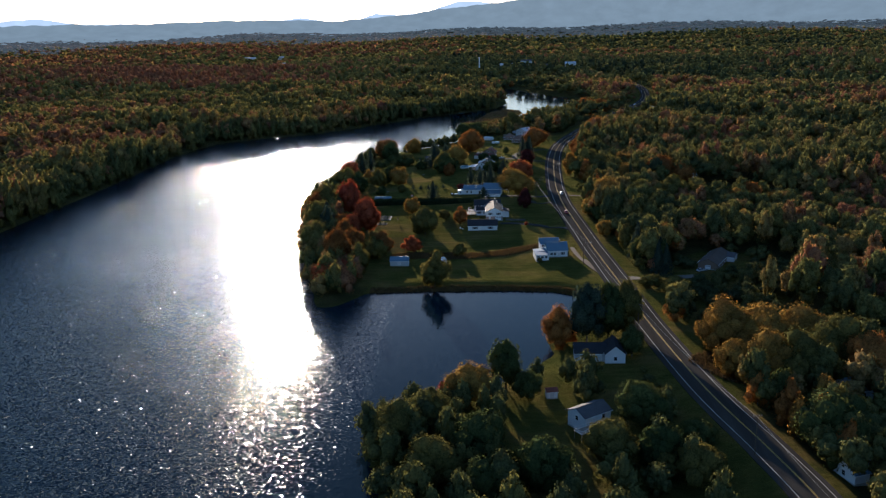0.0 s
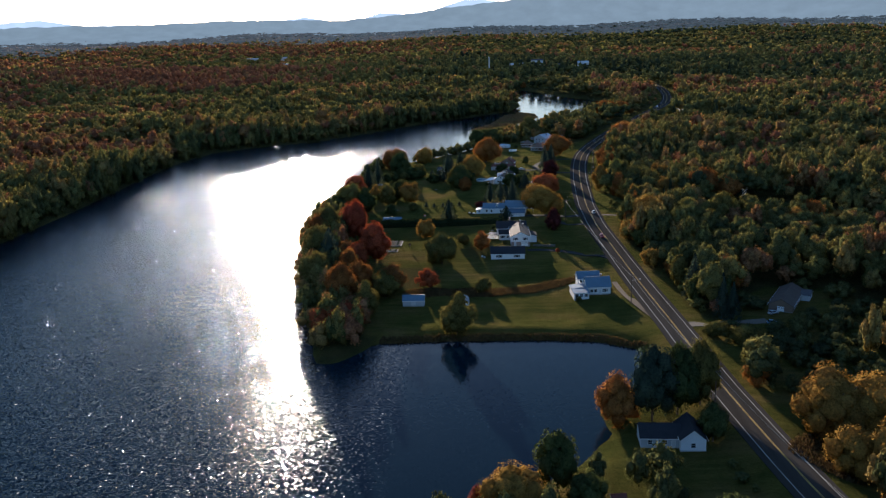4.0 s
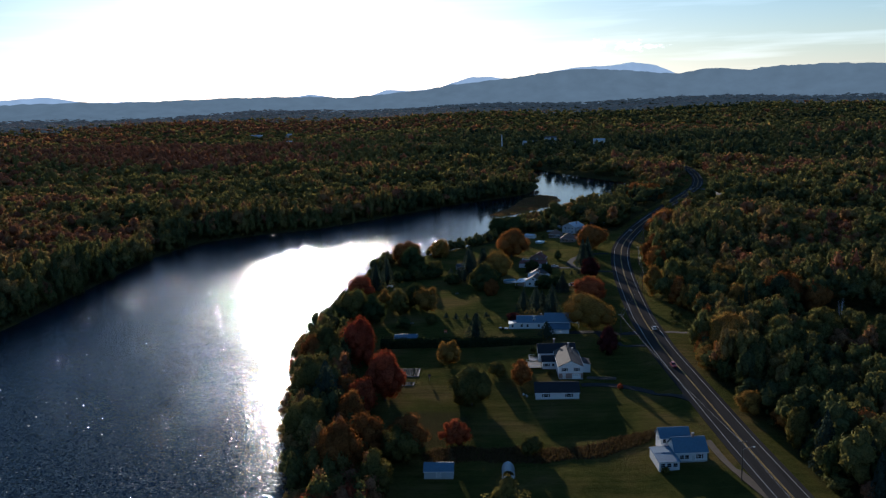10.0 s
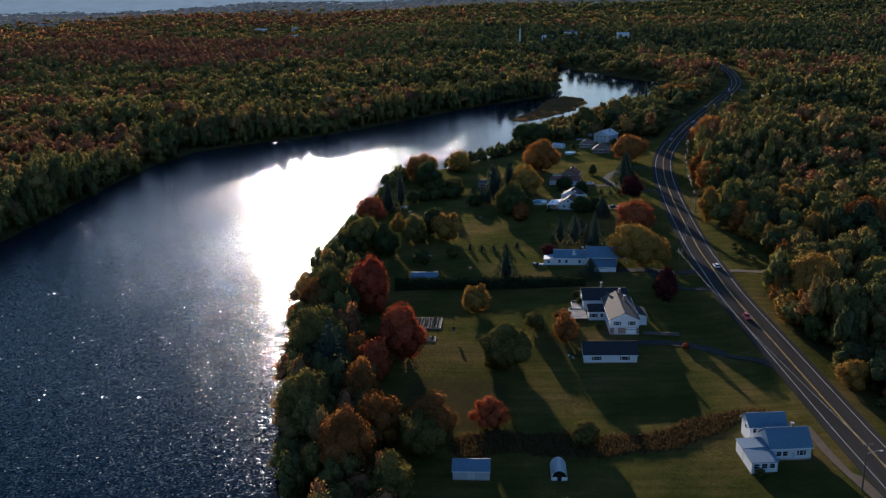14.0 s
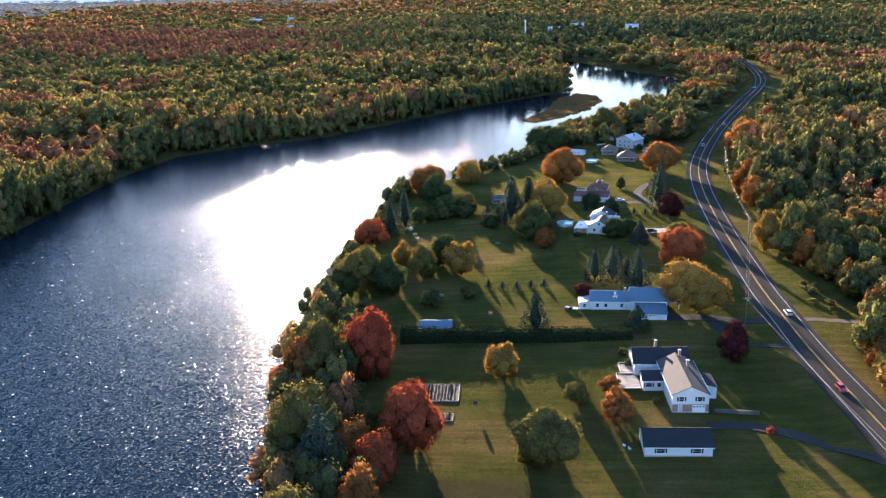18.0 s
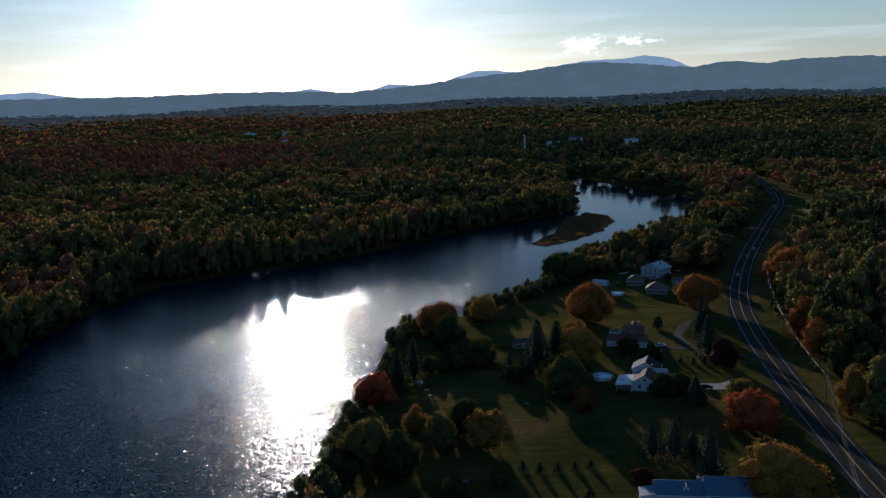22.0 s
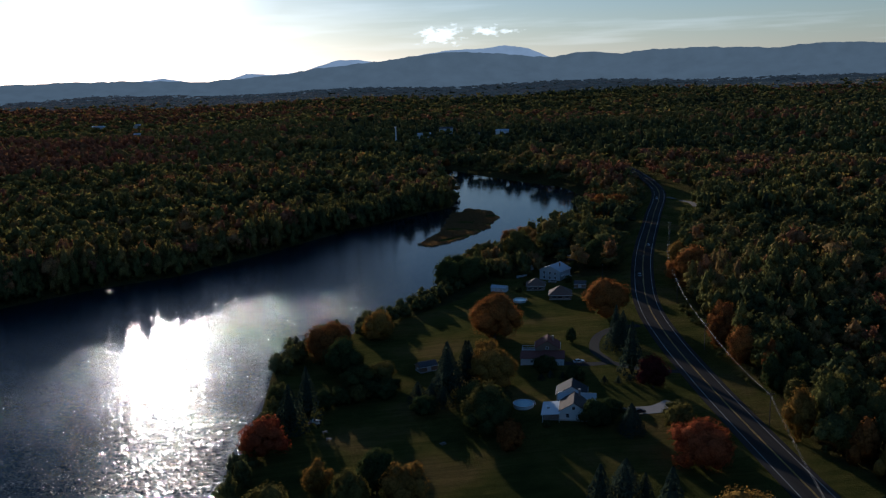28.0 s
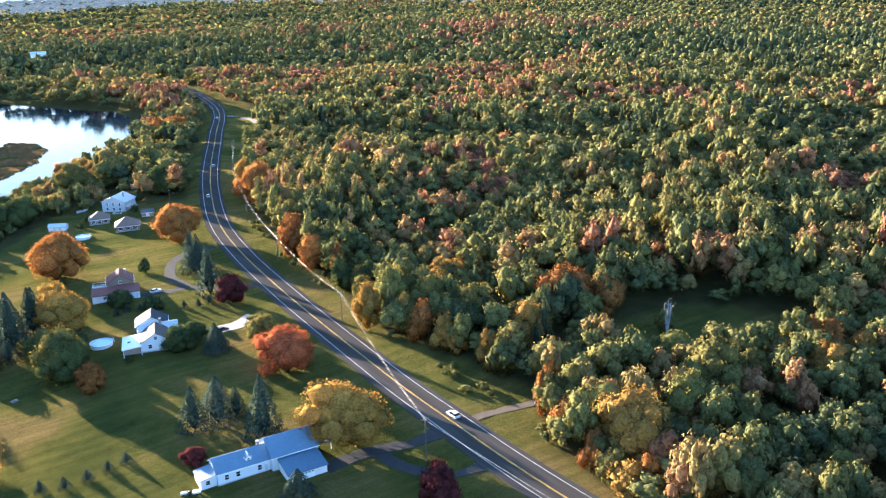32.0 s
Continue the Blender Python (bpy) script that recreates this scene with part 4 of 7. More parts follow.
tree(-28.3, 419.1, 9.6, 11.0, "gold", "broad", "on the lawn")
tree(-66.7, 418.2, 15.6, 22.5, "red", "broad", "on the lawn")
tree(-81.5, 415.7, 17.3, 21.0, "olive", "broad", "by the shore")
tree(-51.0, 377.4, 15.8, 21.0, "red", "broad", "on the lawn")
tree(-78.3, 377.6, 18.9, 18.8, "olive", "broad", "by the shore")
tree(-65.9, 371.3, 14.8, 12.5, "orange", "broad", "by the shore")
tree(-93.0, 413.7, 8.1, 9.5, "red", "broad", "by the shore")
tree(-64.6, 386.5, 8.6, 9.4, "olive", "broad", "on the lawn")
tree(-17.5, 372.2, 16.8, 15.8, "olive", "broad", "on the lawn")
tree(1.7, 392.2, 9.6, 9.0, "orange", "broad", "on the lawn")
tree(-17.4, 452.0, 8.0, 13.1, "fir", "fir", "on the lawn")
tree(41.1, 429.5, 9.6, 12.6, "purple", "broad", "on the lawn")
tree(36.6, 468.5, 22.5, 16.5, "gold", "broad", "on the lawn")
tree(42.0, 516.2, 18.7, 14.3, "red", "broad", "on the lawn")
tree(6.5, 496.8, 6.8, 12.5, "fir", "fir", "on the lawn")
tree(12.9, 495.8, 8.1, 13.4, "fir", "fir", "on the lawn")
tree(18.6, 496.6, 4.6, 9.1, "fir", "fir", "on the lawn")
tree(20.1, 481.2, 8.4, 17.8, "fir", "fir", "on the lawn")
tree(15.4, 450.3, 7.2, 8.3, "fir", "fir", "on the lawn")
tree(49.9, 580.2, 10.4, 12.2, "purple", "broad", "on the lawn")
tree(62.0, 678.1, 23.4, 17.8, "orange", "broad", "on the lawn")
tree(54.6, 641.2, 5.6, 14.8, "fir", "fir", "on the lawn")
tree(53.1, 626.9, 7.3, 16.3, "fir", "fir", "on the lawn")
tree(3.7, 653.3, 24.3, 20.9, "orange", "broad", "on the lawn")
tree(-15.7, 600.4, 7.5, 16.7, "fir", "fir", "on the lawn")
tree(-22.6, 601.1, 7.5, 16.5, "fir", "fir", "on the lawn")
tree(-5.6, 597.3, 20.1, 15.0, "gold", "broad", "on the lawn")
tree(-14.3, 553.8, 16.3, 15.0, "green", "broad", "on the lawn")
tree(-10.2, 538.3, 9.1, 9.9, "rust", "broad", "on the lawn")
tree(30.1, 544.0, 6.9, 9.6, "fir", "fir", "on the lawn")
tree(45.1, 541.7, 9.7, 10.0, "olive", "broad", "on the lawn")
tree(0.8, 479.5, 6.6, 4.8, "purple", "broad", "on the lawn")
tree(111.3, 483.7, 13.7, 15.6, "gold", "broad", "at the forest edge")
tree(101.9, 454.6, 11.0, 10.0, "olive", "broad", "at the forest edge")
tree(88.6, 416.1, 19.7, 21.0, "gold", "broad", "at the forest edge")
tree(120.1, 437.0, 5.7, 6.6, "orange", "broad", "at the forest edge")
tree(130.2, 425.9, 18.5, 20.2, "olive", "tall", "at the forest edge")
tree(145.1, 424.7, 10.5, 13.8, "olive", "tall", "at the forest edge")
tree(175.8, 426.8, 8.7, 15.6, "orange", "tall", "at the forest edge")
tree(120.7, 384.7, 9.6, 11.2, "olive", "broad", "at the forest edge")
tree(92.9, 533.8, 16.1, 18.6, "olive", "tall", "at the forest edge")
tree(99.4, 522.2, 15.8, 18.4, "olive", "tall", "at the forest edge")
tree(105.7, 504.6, 15.3, 17.7, "olive", "tall", "at the forest edge")
tree(-86.7, 553.2, 14.6, 12.4, "red", "broad", "by the shore")
tree(-80.9, 495.2, 18.6, 18.6, "olive", "broad", "by the shore")
tree(-69.0, 522.6, 8.9, 9.8, "gold", "broad", "on the lawn")
tree(-58.7, 506.7, 12.3, 14.0, "olive", "broad", "on the lawn")
tree(-52.0, 518.7, 12.7, 14.4, "green", "broad", "on the lawn")
tree(-44.0, 506.9, 12.3, 14.3, "gold", "broad", "on the lawn")
tree(-67.6, 641.1, 20.1, 17.1, "rust", "broad", "on the lawn")
tree(-46.4, 669.1, 15.0, 12.9, "gold", "broad", "on the lawn")
tree(-74.2, 581.2, 7.8, 19.0, "fir", "fir", "by the shore")
tree(-79.6, 570.1, 9.6, 16.9, "fir", "fir", "by the shore")
tree(-23.9, 588.8, 9.9, 20.4, "fir", "fir", "on the lawn")
tree(-14.5, 601.0, 7.5, 16.4, "fir", "fir", "on the lawn")
tree(-6.9, 606.4, 12.3, 14.3, "gold", "broad", "on the lawn")
tree(-14.5, 556.0, 14.5, 15.5, "olive", "broad", "on the lawn")
tree(2.4, 657.2, 19.8, 19.8, "orange", "broad", "on the lawn")
tree(-4.0, 763.3, 20.8, 17.0, "green", "broad", "by the shore")
tree(27.3, 833.6, 18.0, 13.3, "olive", "broad", "by the shore")
tree(47.1, 819.5, 21.3, 19.4, "olive", "broad", "on the lawn")
tree(66.7, 836.5, 16.9, 13.7, "olive", "broad", "on the lawn")
tree(89.5, 848.4, 21.6, 14.3, "green", "broad", "at the forest edge")
tree(88.9, 774.6, 24.0, 15.6, "green", "broad", "at the forest edge")
tree(104.0, 829.3, 17.1, 15.9, "olive", "broad", "at the forest edge")
tree(-91.1, 472.2, 11.7, 13.3, "green", "broad", "by the shore")
tree(-87.7, 485.0, 11.1, 12.7, "green", "broad", "by the shore")
tree(-8.1, 402.5, 6.6, 5.6, "olive", "broad", "on the lawn")
tree(43.1, 201.5, 12.8, 15.0, "orange", "broad", "by the shore")
tree(53.0, 199.4, 15.2, 23.8, "fir", "tall", "by the shore")
tree(61.3, 203.7, 12.9, 23.5, "green", "tall", "by the shore")
tree(68.9, 208.1, 12.2, 22.1, "olive", "tall", "on the lawn")
tree(22.5, 160.0, 12.1, 17.8, "green", "tall", "by the shore")
tree(10.9, 148.6, 16.6, 13.1, "gold", "broad", "by the shore")
tree(-0.4, 131.3, 15.3, 12.8, "olive", "broad", "by the shore")
tree(2.8, 153.0, 6.2, 7.3, "red", "broad", "by the shore")
tree(-8.3, 144.3, 5.6, 6.5, "red", "broad", "by the shore")
tree(-9.3, 121.8, 16.5, 14.3, "olive", "broad", "by the shore")
tree(48.8, 110.1, 15.1, 14.3, "olive", "broad", "on the lawn")
tree(70.6, 100.1, 12.5, 11.0, "olive", "broad", "on the lawn")
tree(61.6, 132.4, 15.9, 15.1, "green", "broad", "on the lawn")
tree(100.7, 189.6, 19.5, 20.8, "gold", "broad", "at the forest edge")
tree(112.7, 190.5, 21.5, 21.0, "gold", "broad", "at the forest edge")
tree(125.7, 188.9, 24.2, 21.0, "gold", "broad", "at the forest edge")
tree(131.5, 172.5, 20.8, 21.0, "olive", "broad", "at the forest edge")
tree(98.5, 168.5, 13.0, 15.0, "gold", "broad", "beside the brook")
tree(106.5, 163.0, 15.0, 18.5, "gold", "broad", "beside the brook")
tree(117.0, 160.0, 16.0, 19.5, "olive", "broad", "beside the brook")
tree(137.0, 158.0, 17.0, 18.5, "orange", "broad", "beside the brook")
tree(111.5, 121.4, 19.6, 16.1, "green", "broad", "at the forest edge")
tree(29.3, 151.4, 9.1, 10.7, "green", "broad", "by the shore")
tree(14.5, 111.5, 15.0, 14.5, "green", "broad", "on the lawn")
tree(30.1, 96.9, 15.0, 14.3, "green", "broad", "on the lawn")
tree(3.0, 100.2, 15.2, 14.0, "olive", "broad", "by the shore")
tree(15.9, 91.3, 14.7, 12.1, "green", "broad", "on the lawn")
tree(61.9, 108.5, 14.4, 13.6, "green", "broad", "on the lawn")
tree(-57.7, 278.5, 11.4, 11.1, "red", "broad", "by the shore")
tree(-48.8, 281.7, 10.2, 11.4, "red", "broad", "by the shore")
tree(-65.6, 308.7, 8.9, 9.4, "gold", "broad", "by the shore")
tree(-6.8, 275.3, 13.4, 15.9, "olive", "broad", "by the shore")
tree(-21.8, 338.5, 10.9, 8.5, "red", "broad", "on the lawn")
tree(2.7, 328.1, 6.9, 7.5, "olive", "broad", "on the lawn")
tree(-38.3, 329.9, 16.2, 12.6, "rust", "broad", "on the lawn")
tree(-72.5, 335.4, 15.7, 17.0, "olive", "broad", "by the shore")
tree(-57.3, 308.9, 15.7, 19.6, "rust", "broad", "by the shore")
tree(-45.0, 295.9, 12.7, 14.9, "olive", "broad", "on the lawn")
tree(-84.5, 411.1, 14.1, 17.8, "rust", "broad", "by the shore")
tree(-58.0, 362.9, 12.7, 14.7, "red", "broad", "on the lawn")
tree(-50.5, 265.2, 9.7, 11.5, "green", "broad", "by the shore")
tree(81.9, 364.9, 9.2, 6.8, "olive", "broad", "at the forest edge")
tree(103.7, 324.1, 17.9, 14.0, "rust", "broad", "at the forest edge")
tree(92.6, 322.6, 9.3, 12.3, "fir", "fir", "at the forest edge")
tree(-51.5, 326.8, 13.1, 15.9, "rust", "broad", "on the lawn")
tree(-58.8, 345.1, 12.7, 16.2, "rust", "broad", "by the shore")
tree(-39.7, 322.0, 11.6, 12.7, "olive", "broad", "on the lawn")
tree(-70.5, 362.5, 12.5, 21.0, "fir", "fir", "by the shore")
tree(-85.7, 421.7, 15.7, 18.0, "olive", "broad", "by the shore")
tree(-68.4, 315.1, 7.9, 4.9, "gold", "broad", "by the shore")
tree(51.4, 876.4, 15.3, 12.6, "rust", "broad", "by the shore")
tree(62.9, 889.1, 14.8, 11.9, "rust", "broad", "by the shore")
tree(46.6, 594.7, 8.1, 20.6, "fir", "fir", "on the lawn")
tree(-53.3, 473.6, 6.9, 6.8, "green", "broad", "on the lawn")
tree(-68.5, 590.3, 9.0, 6.4, "green", "broad", "on the lawn")
tree(-63.0, 591.1, 9.0, 6.7, "green", "broad", "on the lawn")
tree(-56.8, 592.5, 9.0, 6.4, "olive", "broad", "on the lawn")
tree(-51.1, 595.7, 8.5, 6.2, "green", "broad", "on the lawn")
tree(-44.8, 598.2, 8.0, 6.2, "green", "broad", "on the lawn")
tree(-35.1, 585.5, 6.2, 7.6, "fir", "fir", "on the lawn")
tree(-30.5, 582.3, 6.2, 7.8, "fir", "fir", "on the lawn")
tree(-26.7, 579.6, 6.1, 7.4, "fir", "fir", "on the lawn")
tree(15.4, 604.8, 9.8, 6.5, "green", "broad", "on the lawn")
tree(23.7, 591.3, 8.0, 7.0, "green", "broad", "on the lawn")
tree(21.2, 554.4, 8.7, 7.1, "green", "broad", "on the lawn")
tree(27.3, 556.1, 8.8, 6.7, "green", "broad", "on the lawn")
tree(29.6, 542.2, 6.6, 9.7, "fir", "fir", "on the lawn")
tree(-70.2, 489.4, 14.2, 14.7, "green", "broad", "on the lawn")
tree(-40.3, 481.5, 5.9, 5.8, "olive", "broad", "on the lawn")
tree(-86.5, 597.0, 8.1, 8.4, "green", "broad", "by the shore")
tree(-56.4, 605.1, 13.7, 10.2, "green", "broad", "on the lawn")
tree(-47.4, 609.2, 11.6, 8.3, "olive", "broad", "on the lawn")
tree(-9.4, 570.7, 10.6, 9.0, "green", "broad", "on the lawn")
tree(-16.9, 576.1, 12.7, 9.4, "green", "broad", "on the lawn")
tree(20.8, 551.4, 12.0, 8.6, "green", "broad", "on the lawn")
tree(51.2, 628.0, 10.0, 11.8, "fir", "fir", "on the lawn")
tree(16.8, 818.3, 17.6, 13.7, "olive", "broad", "by the shore")
tree(2.8, 790.9, 18.4, 15.4, "green", "broad", "by the shore")
tree(47.7, 845.2, 15.9, 13.2, "gold", "broad", "by the shore")
tree(158.8, 975.1, 22.7, 17.0, "rust", "broad", "at the forest edge")
tree(135.4, 945.6, 27.5, 21.0, "rust", "broad", "at the forest edge")
tree(92.4, 443.1, 9.8, 16.4, "olive", "tall", "at the forest edge")
tree(90.3, 430.0, 8.4, 14.4, "olive", "tall", "at the forest edge")
tree(113.1, 430.9, 5.8, 10.6, "orange", "tall", "at the forest edge")
tree(87.1, 420.7, 10.6, 12.5, "lime", "broad", "at the forest edge")
tree(96.7, 418.7, 12.0, 14.2, "lime", "broad", "at the forest edge")
tree(138.7, 433.4, 8.0, 14.8, "lime", "tall", "at the forest edge")
tree(122.2, 428.4, 9.9, 15.9, "lime", "tall", "at the forest edge")
tree(147.4, 425.4, 7.0, 12.9, "lime", "tall", "at the forest edge")
tree(119.9, 412.5, 7.9, 14.9, "lime", "tall", "at the forest edge")
tree(115.7, 403.2, 8.0, 13.7, "lime", "tall", "at the forest edge")
tree(146.9, 414.0, 11.0, 13.0, "olive", "broad", "at the forest edge")
tree(179.1, 422.3, 8.4, 15.6, "orange", "tall", "at the forest edge")
tree(165.6, 415.2, 8.3, 14.3, "gold", "tall", "at the forest edge")
tree(118.7, 379.5, 9.2, 13.5, "lime", "tall", "at the forest edge")
tree(77.2, 404.8, 6.0, 7.1, "gold", "broad", "at the forest edge")
tree(104.6, 395.8, 6.7, 12.3, "rust", "tall", "at the forest edge")
tree(102.5, 409.0, 6.6, 12.2, "gold", "tall", "at the forest edge")
tree(187.4, 417.0, 10.0, 11.7, "gold", "broad", "at the forest edge")
tree(153.9, 465.3, 5.8, 10.6, "olive", "tall", "at the forest edge")
tree(115.0, 488.2, 12.3, 13.5, "gold", "broad", "at the forest edge")
tree(137.1, 495.5, 19.1, 19.5, "rust", "broad", "at the forest edge")
tree(150.7, 489.0, 15.3, 16.5, "orange", "broad", "at the forest edge")
tree(87.9, 529.0, 11.4, 21.2, "lime", "tall", "at the forest edge")
tree(106.7, 540.3, 13.0, 14.2, "lime", "broad", "at the forest edge")
tree(78.4, 528.2, 9.7, 18.0, "gold", "tall", "at the forest edge")
tree(119.0, 540.7, 14.1, 15.8, "gold", "broad", "at the forest edge")
tree(105.2, 504.1, 12.6, 14.0, "green", "broad", "at the forest edge")
tree(222.4, 474.7, 13.8, 16.1, "lime", "broad", "at the forest edge")
tree(207.1, 496.2, 12.9, 15.0, "gold", "broad", "at the forest edge")
tree(220.9, 483.2, 13.9, 11.9, "gold", "broad", "at the forest edge")
tree(226.1, 452.8, 14.8, 15.8, "lime", "broad", "at the forest edge")
tree(116.6, 188.3, 9.9, 10.9, "green", "broad", "at the forest edge")
tree(74.8, 118.9, 10.3, 8.2, "green", "broad", "on the lawn")
tree(62.6, 103.7, 9.4, 7.1, "olive", "broad", "on the lawn")
tree(67.2, 185.6, 10.2, 12.2, "green", "tall", "on the lawn")
tree(128.8, 197.2, 13.3, 15.0, "olive", "broad", "at the forest edge")
tree(104.8, 318.1, 17.2, 16.4, "orange", "broad", "at the forest edge")
tree(90.0, 310.9, 7.1, 19.3, "fir", "fir", "at the forest edge")
tree(80.8, 356.1, 8.9, 8.8, "gold", "broad", "at the forest edge")
tree(90.9, 429.7, 16.2, 18.2, "lime", "broad", "at the forest edge")
tree(102.7, 431.6, 7.9, 14.4, "orange", "tall", "at the forest edge")
tree(109.8, 418.1, 12.6, 19.9, "lime", "tall", "at the forest edge")
tree(134.9, 445.0, 13.6, 15.0, "lime", "broad", "at the forest edge")
tree(111.9, 395.3, 7.3, 13.4, "lime", "tall", "at the forest edge")
tree(88.2, 265.7, 9.9, 5.7, "olive", "broad", "at the forest edge")
tree(97.1, 260.1, 13.4, 7.0, "olive", "broad", "at the forest edge")
tree(164.2, 412.5, 14.7, 12.8, "gold", "broad", "at the forest edge")
tree(113.9, 664.8, 17.1, 10.9, "orange", "broad", "at the forest edge")
tree(107.9, 116.2, 15.4, 18.3, "green", "tall", "at the forest edge")
tree(7.0, 762.2, 19.3, 16.2, "green", "broad", "by the shore")
tree(61.4, 870.7, 14.1, 11.9, "gold", "broad", "by the shore")
tree(78.3, 863.0, 15.7, 10.0, "olive", "broad", "at the forest edge")
tree(88.1, 783.7, 20.1, 17.0, "green", "broad", "at the forest edge")
tree(81.7, 779.0, 15.6, 14.6, "green", "broad", "at the forest edge")
tree(96.2, 877.3, 18.5, 15.3, "olive", "broad", "at the forest edge")
tree(120.7, 723.1, 26.4, 20.4, "orange", "broad", "at the forest edge")
tree(130.6, 762.6, 17.0, 17.7, "gold", "broad", "at the forest edge")
tree(110.6, 653.7, 17.4, 20.0, "olive", "broad", "at the forest edge")
tree(93.4, 619.2, 14.9, 17.4, "rust", "broad", "at the forest edge")
tree(93.2, 599.0, 15.6, 14.9, "orange", "broad", "at the forest edge")
tree(138.9, 677.8, 17.6, 18.5, "rust", "broad", "at the forest edge")
tree(-50.4, 601.0, 9.6, 4.7, "green", "broad", "on the lawn")
tree(-47.1, 593.1, 8.5, 5.5, "green", "broad", "on the lawn")
tree(48.3, 551.1, 9.2, 6.4, "olive", "broad", "on the lawn")
tree(-62.5, 617.2, 16.0, 18.3, "green", "broad", "on the lawn")
tree(-34.2, 574.2, 10.1, 7.1, "green", "broad", "on the lawn")
tree(34.6, 640.2, 5.5, 6.5, "green", "broad", "on the lawn")
tree(16.5, 506.7, 6.7, 8.7, "fir", "fir", "on the lawn")
tree(-48.2, 702.8, 8.7, 6.0, "olive", "broad", "by the shore")
tree(36.1, 836.4, 14.8, 9.4, "green", "broad", "by the shore")
tree(92.8, 1402.0, 8.2, 12.9, "gold", "tall", "at the forest edge")
tree(62.4, 1400.8, 10.3, 10.2, "orange", "broad", "by the shore")


BIRCH = worn("pale_birch_bark", (0.50, 0.46, 0.41), 0.8, 5.0, 0.35, bump=0.3)


def bare_birch(x, y, high, seed, where):
    """A clump of pale upright stems with fine twigs and hardly a leaf left."""
    r = random.Random(seed)
    ob = empty("birch_tree", x, y, tz(x, y), seed * 40, label=f"bare pale-barked birch clump {where}", category="tree")
    tips = []
    for q in range(5):
        a, out, top = q * 1.26 + r.uniform(0, 0.5), r.uniform(0.06, 0.14) * high, high * r.uniform(0.78, 1.0)
        end = (out * math.cos(a), out * math.sin(a), top)
        part("stem", tube([(0.15 * math.cos(a), 0.15 * math.sin(a), -0.4), (end[0] * 0.45, end[1] * 0.45, top * 0.5), end], 0.13, 6, 0.25), BIRCH, ob)
        tips.append(end)
    bm = bmesh.new()
    for x1, y1, z1 in tips:
        for q in range(22):
            s = r.uniform(0.42, 0.98)
            b = Vector((x1 * s, y1 * s, z1 * s))
            a = r.uniform(0, 6.28)
            e = b + Vector((math.cos(a), math.sin(a), r.uniform(0.6, 1.3))) * high * r.uniform(0.05, 0.11)
            side = Vector((-math.sin(a), math.cos(a), 0)) * 0.045
            bm.faces.new([bm.verts.new(b - side), bm.verts.new(b + side), bm.verts.new(e)])
    part("twigs", bm, BIRCH, ob)
    return ob


for i, (x, y, high, where) in enumerate(((152.4, 462.8, 14.0, "in the forest meadow"), (103.1, 396.5, 13.0, "among green trees by the highway"), (157.8, 600.2, 14.0, "in the forest"), (-95.0, 500.0, 10.0, "leaning over the lake shore"))):
    bare_birch(x, y, high, i + 1, where)

# shore thickets: the wooded west bank, the land south of the bay, and the village's north shore
rng = np.random.default_rng(77)


def thicket(seed, cell, keep, lo, hi, wide, high, tint_range, label):
    """A thicket of small trees whose number nobody could tell, as one mesh."""
    r = np.random.default_rng(seed)
    tx, ty = stand(seed, cell, keep, lo, hi)
    n = len(tx)
    spots = np.stack([tx, ty, r.uniform(*wide, n), r.uniform(*high, n), r.integers(0, 5, n)], 1)
    scatter("thicket", spots, T_BUSH, FOREST, r.uniform(*tint_range, n), label, "thicket", 0.02, seed)


T_BUSH = [crown_arrays(s, kd, 400, 0.040, ICO1, 0.7, 9, 0.76) for s, kd in ((51, "round"), (52, "tall"), (53, "round"), (54, "tall"), (55, "round"))]


def land(a, b):
    return ~inside(a, b, LAKE)


thicket(101, 8.0, lambda a, b: land(a, b) & (edge_distance(a, b, LAKE) < 24) & (edge_distance(a, b, LAKE) > 1), (-105, 262), (-35, 470), (6, 11), (9, 16), (0.16, 0.95), "dense rust, red and olive thicket on the wooded west bank")
thicket(102, 8.5, lambda a, b: land(a, b) & (edge_distance(a, b, LAKE) < 40) & (a < 28), (-20, 60), (28, 150), (6, 11), (8, 15), (0.14, 0.46), "dense dark green thicket south of the bay")
thicket(103, 10.0, lambda a, b: land(a, b) & (edge_distance(a, b, ROAD_COARSE, False) > 21) & (np.hypot(a - 50, b - 132) > 13) & ~((a > 29) & (a < 46) & (b > 92) & (b < 150)), (28, 55), (90, 170), (6, 11), (8, 15), (0.14, 0.40), "dark green trees crowding the southern gardens")
thicket(104, 7.0, lambda a, b: land(a, b) & (edge_distance(a, b, LAKE) < 14) & (edge_distance(a, b, LAKE) > 1), (-95, 640), (30, 800), (6, 10), (5, 10), (0.12, 0.48), "dense shrubs along the village's north shore")
thicket(106, 6.5, lambda a, b: land(a, b) & (edge_distance(a, b, LAKE) < 9) & (edge_distance(a, b, LAKE) > 1) & (wave(a, b, 0.07, 0.4) > -0.35), (-102, 465), (-72, 650), (5, 8.5), (4, 10), (0.14, 0.46), "green shrubs and small trees lining the lawn's lake shore")
# dark scrub added to stand in for the deep tree shade on this grass
thicket(107, 7.5, lambda a, b: (inside(a, b, PATCH) | inside(a, b, GLADE)) & ~inside(a, b, BROOK) & (edge_distance(a, b, BROOK) > 6) & (edge_distance(a, b, ROAD_COARSE, False) > 17) & (np.hypot(a - 128, b - 302) > 17) & (np.hypot(a - 106, b - 282) > 13), (88, 150), (162, 328), (5, 9), (4, 8), (0.08, 0.36), "low dark scrub added to imitate shade in the clearings by the highway")
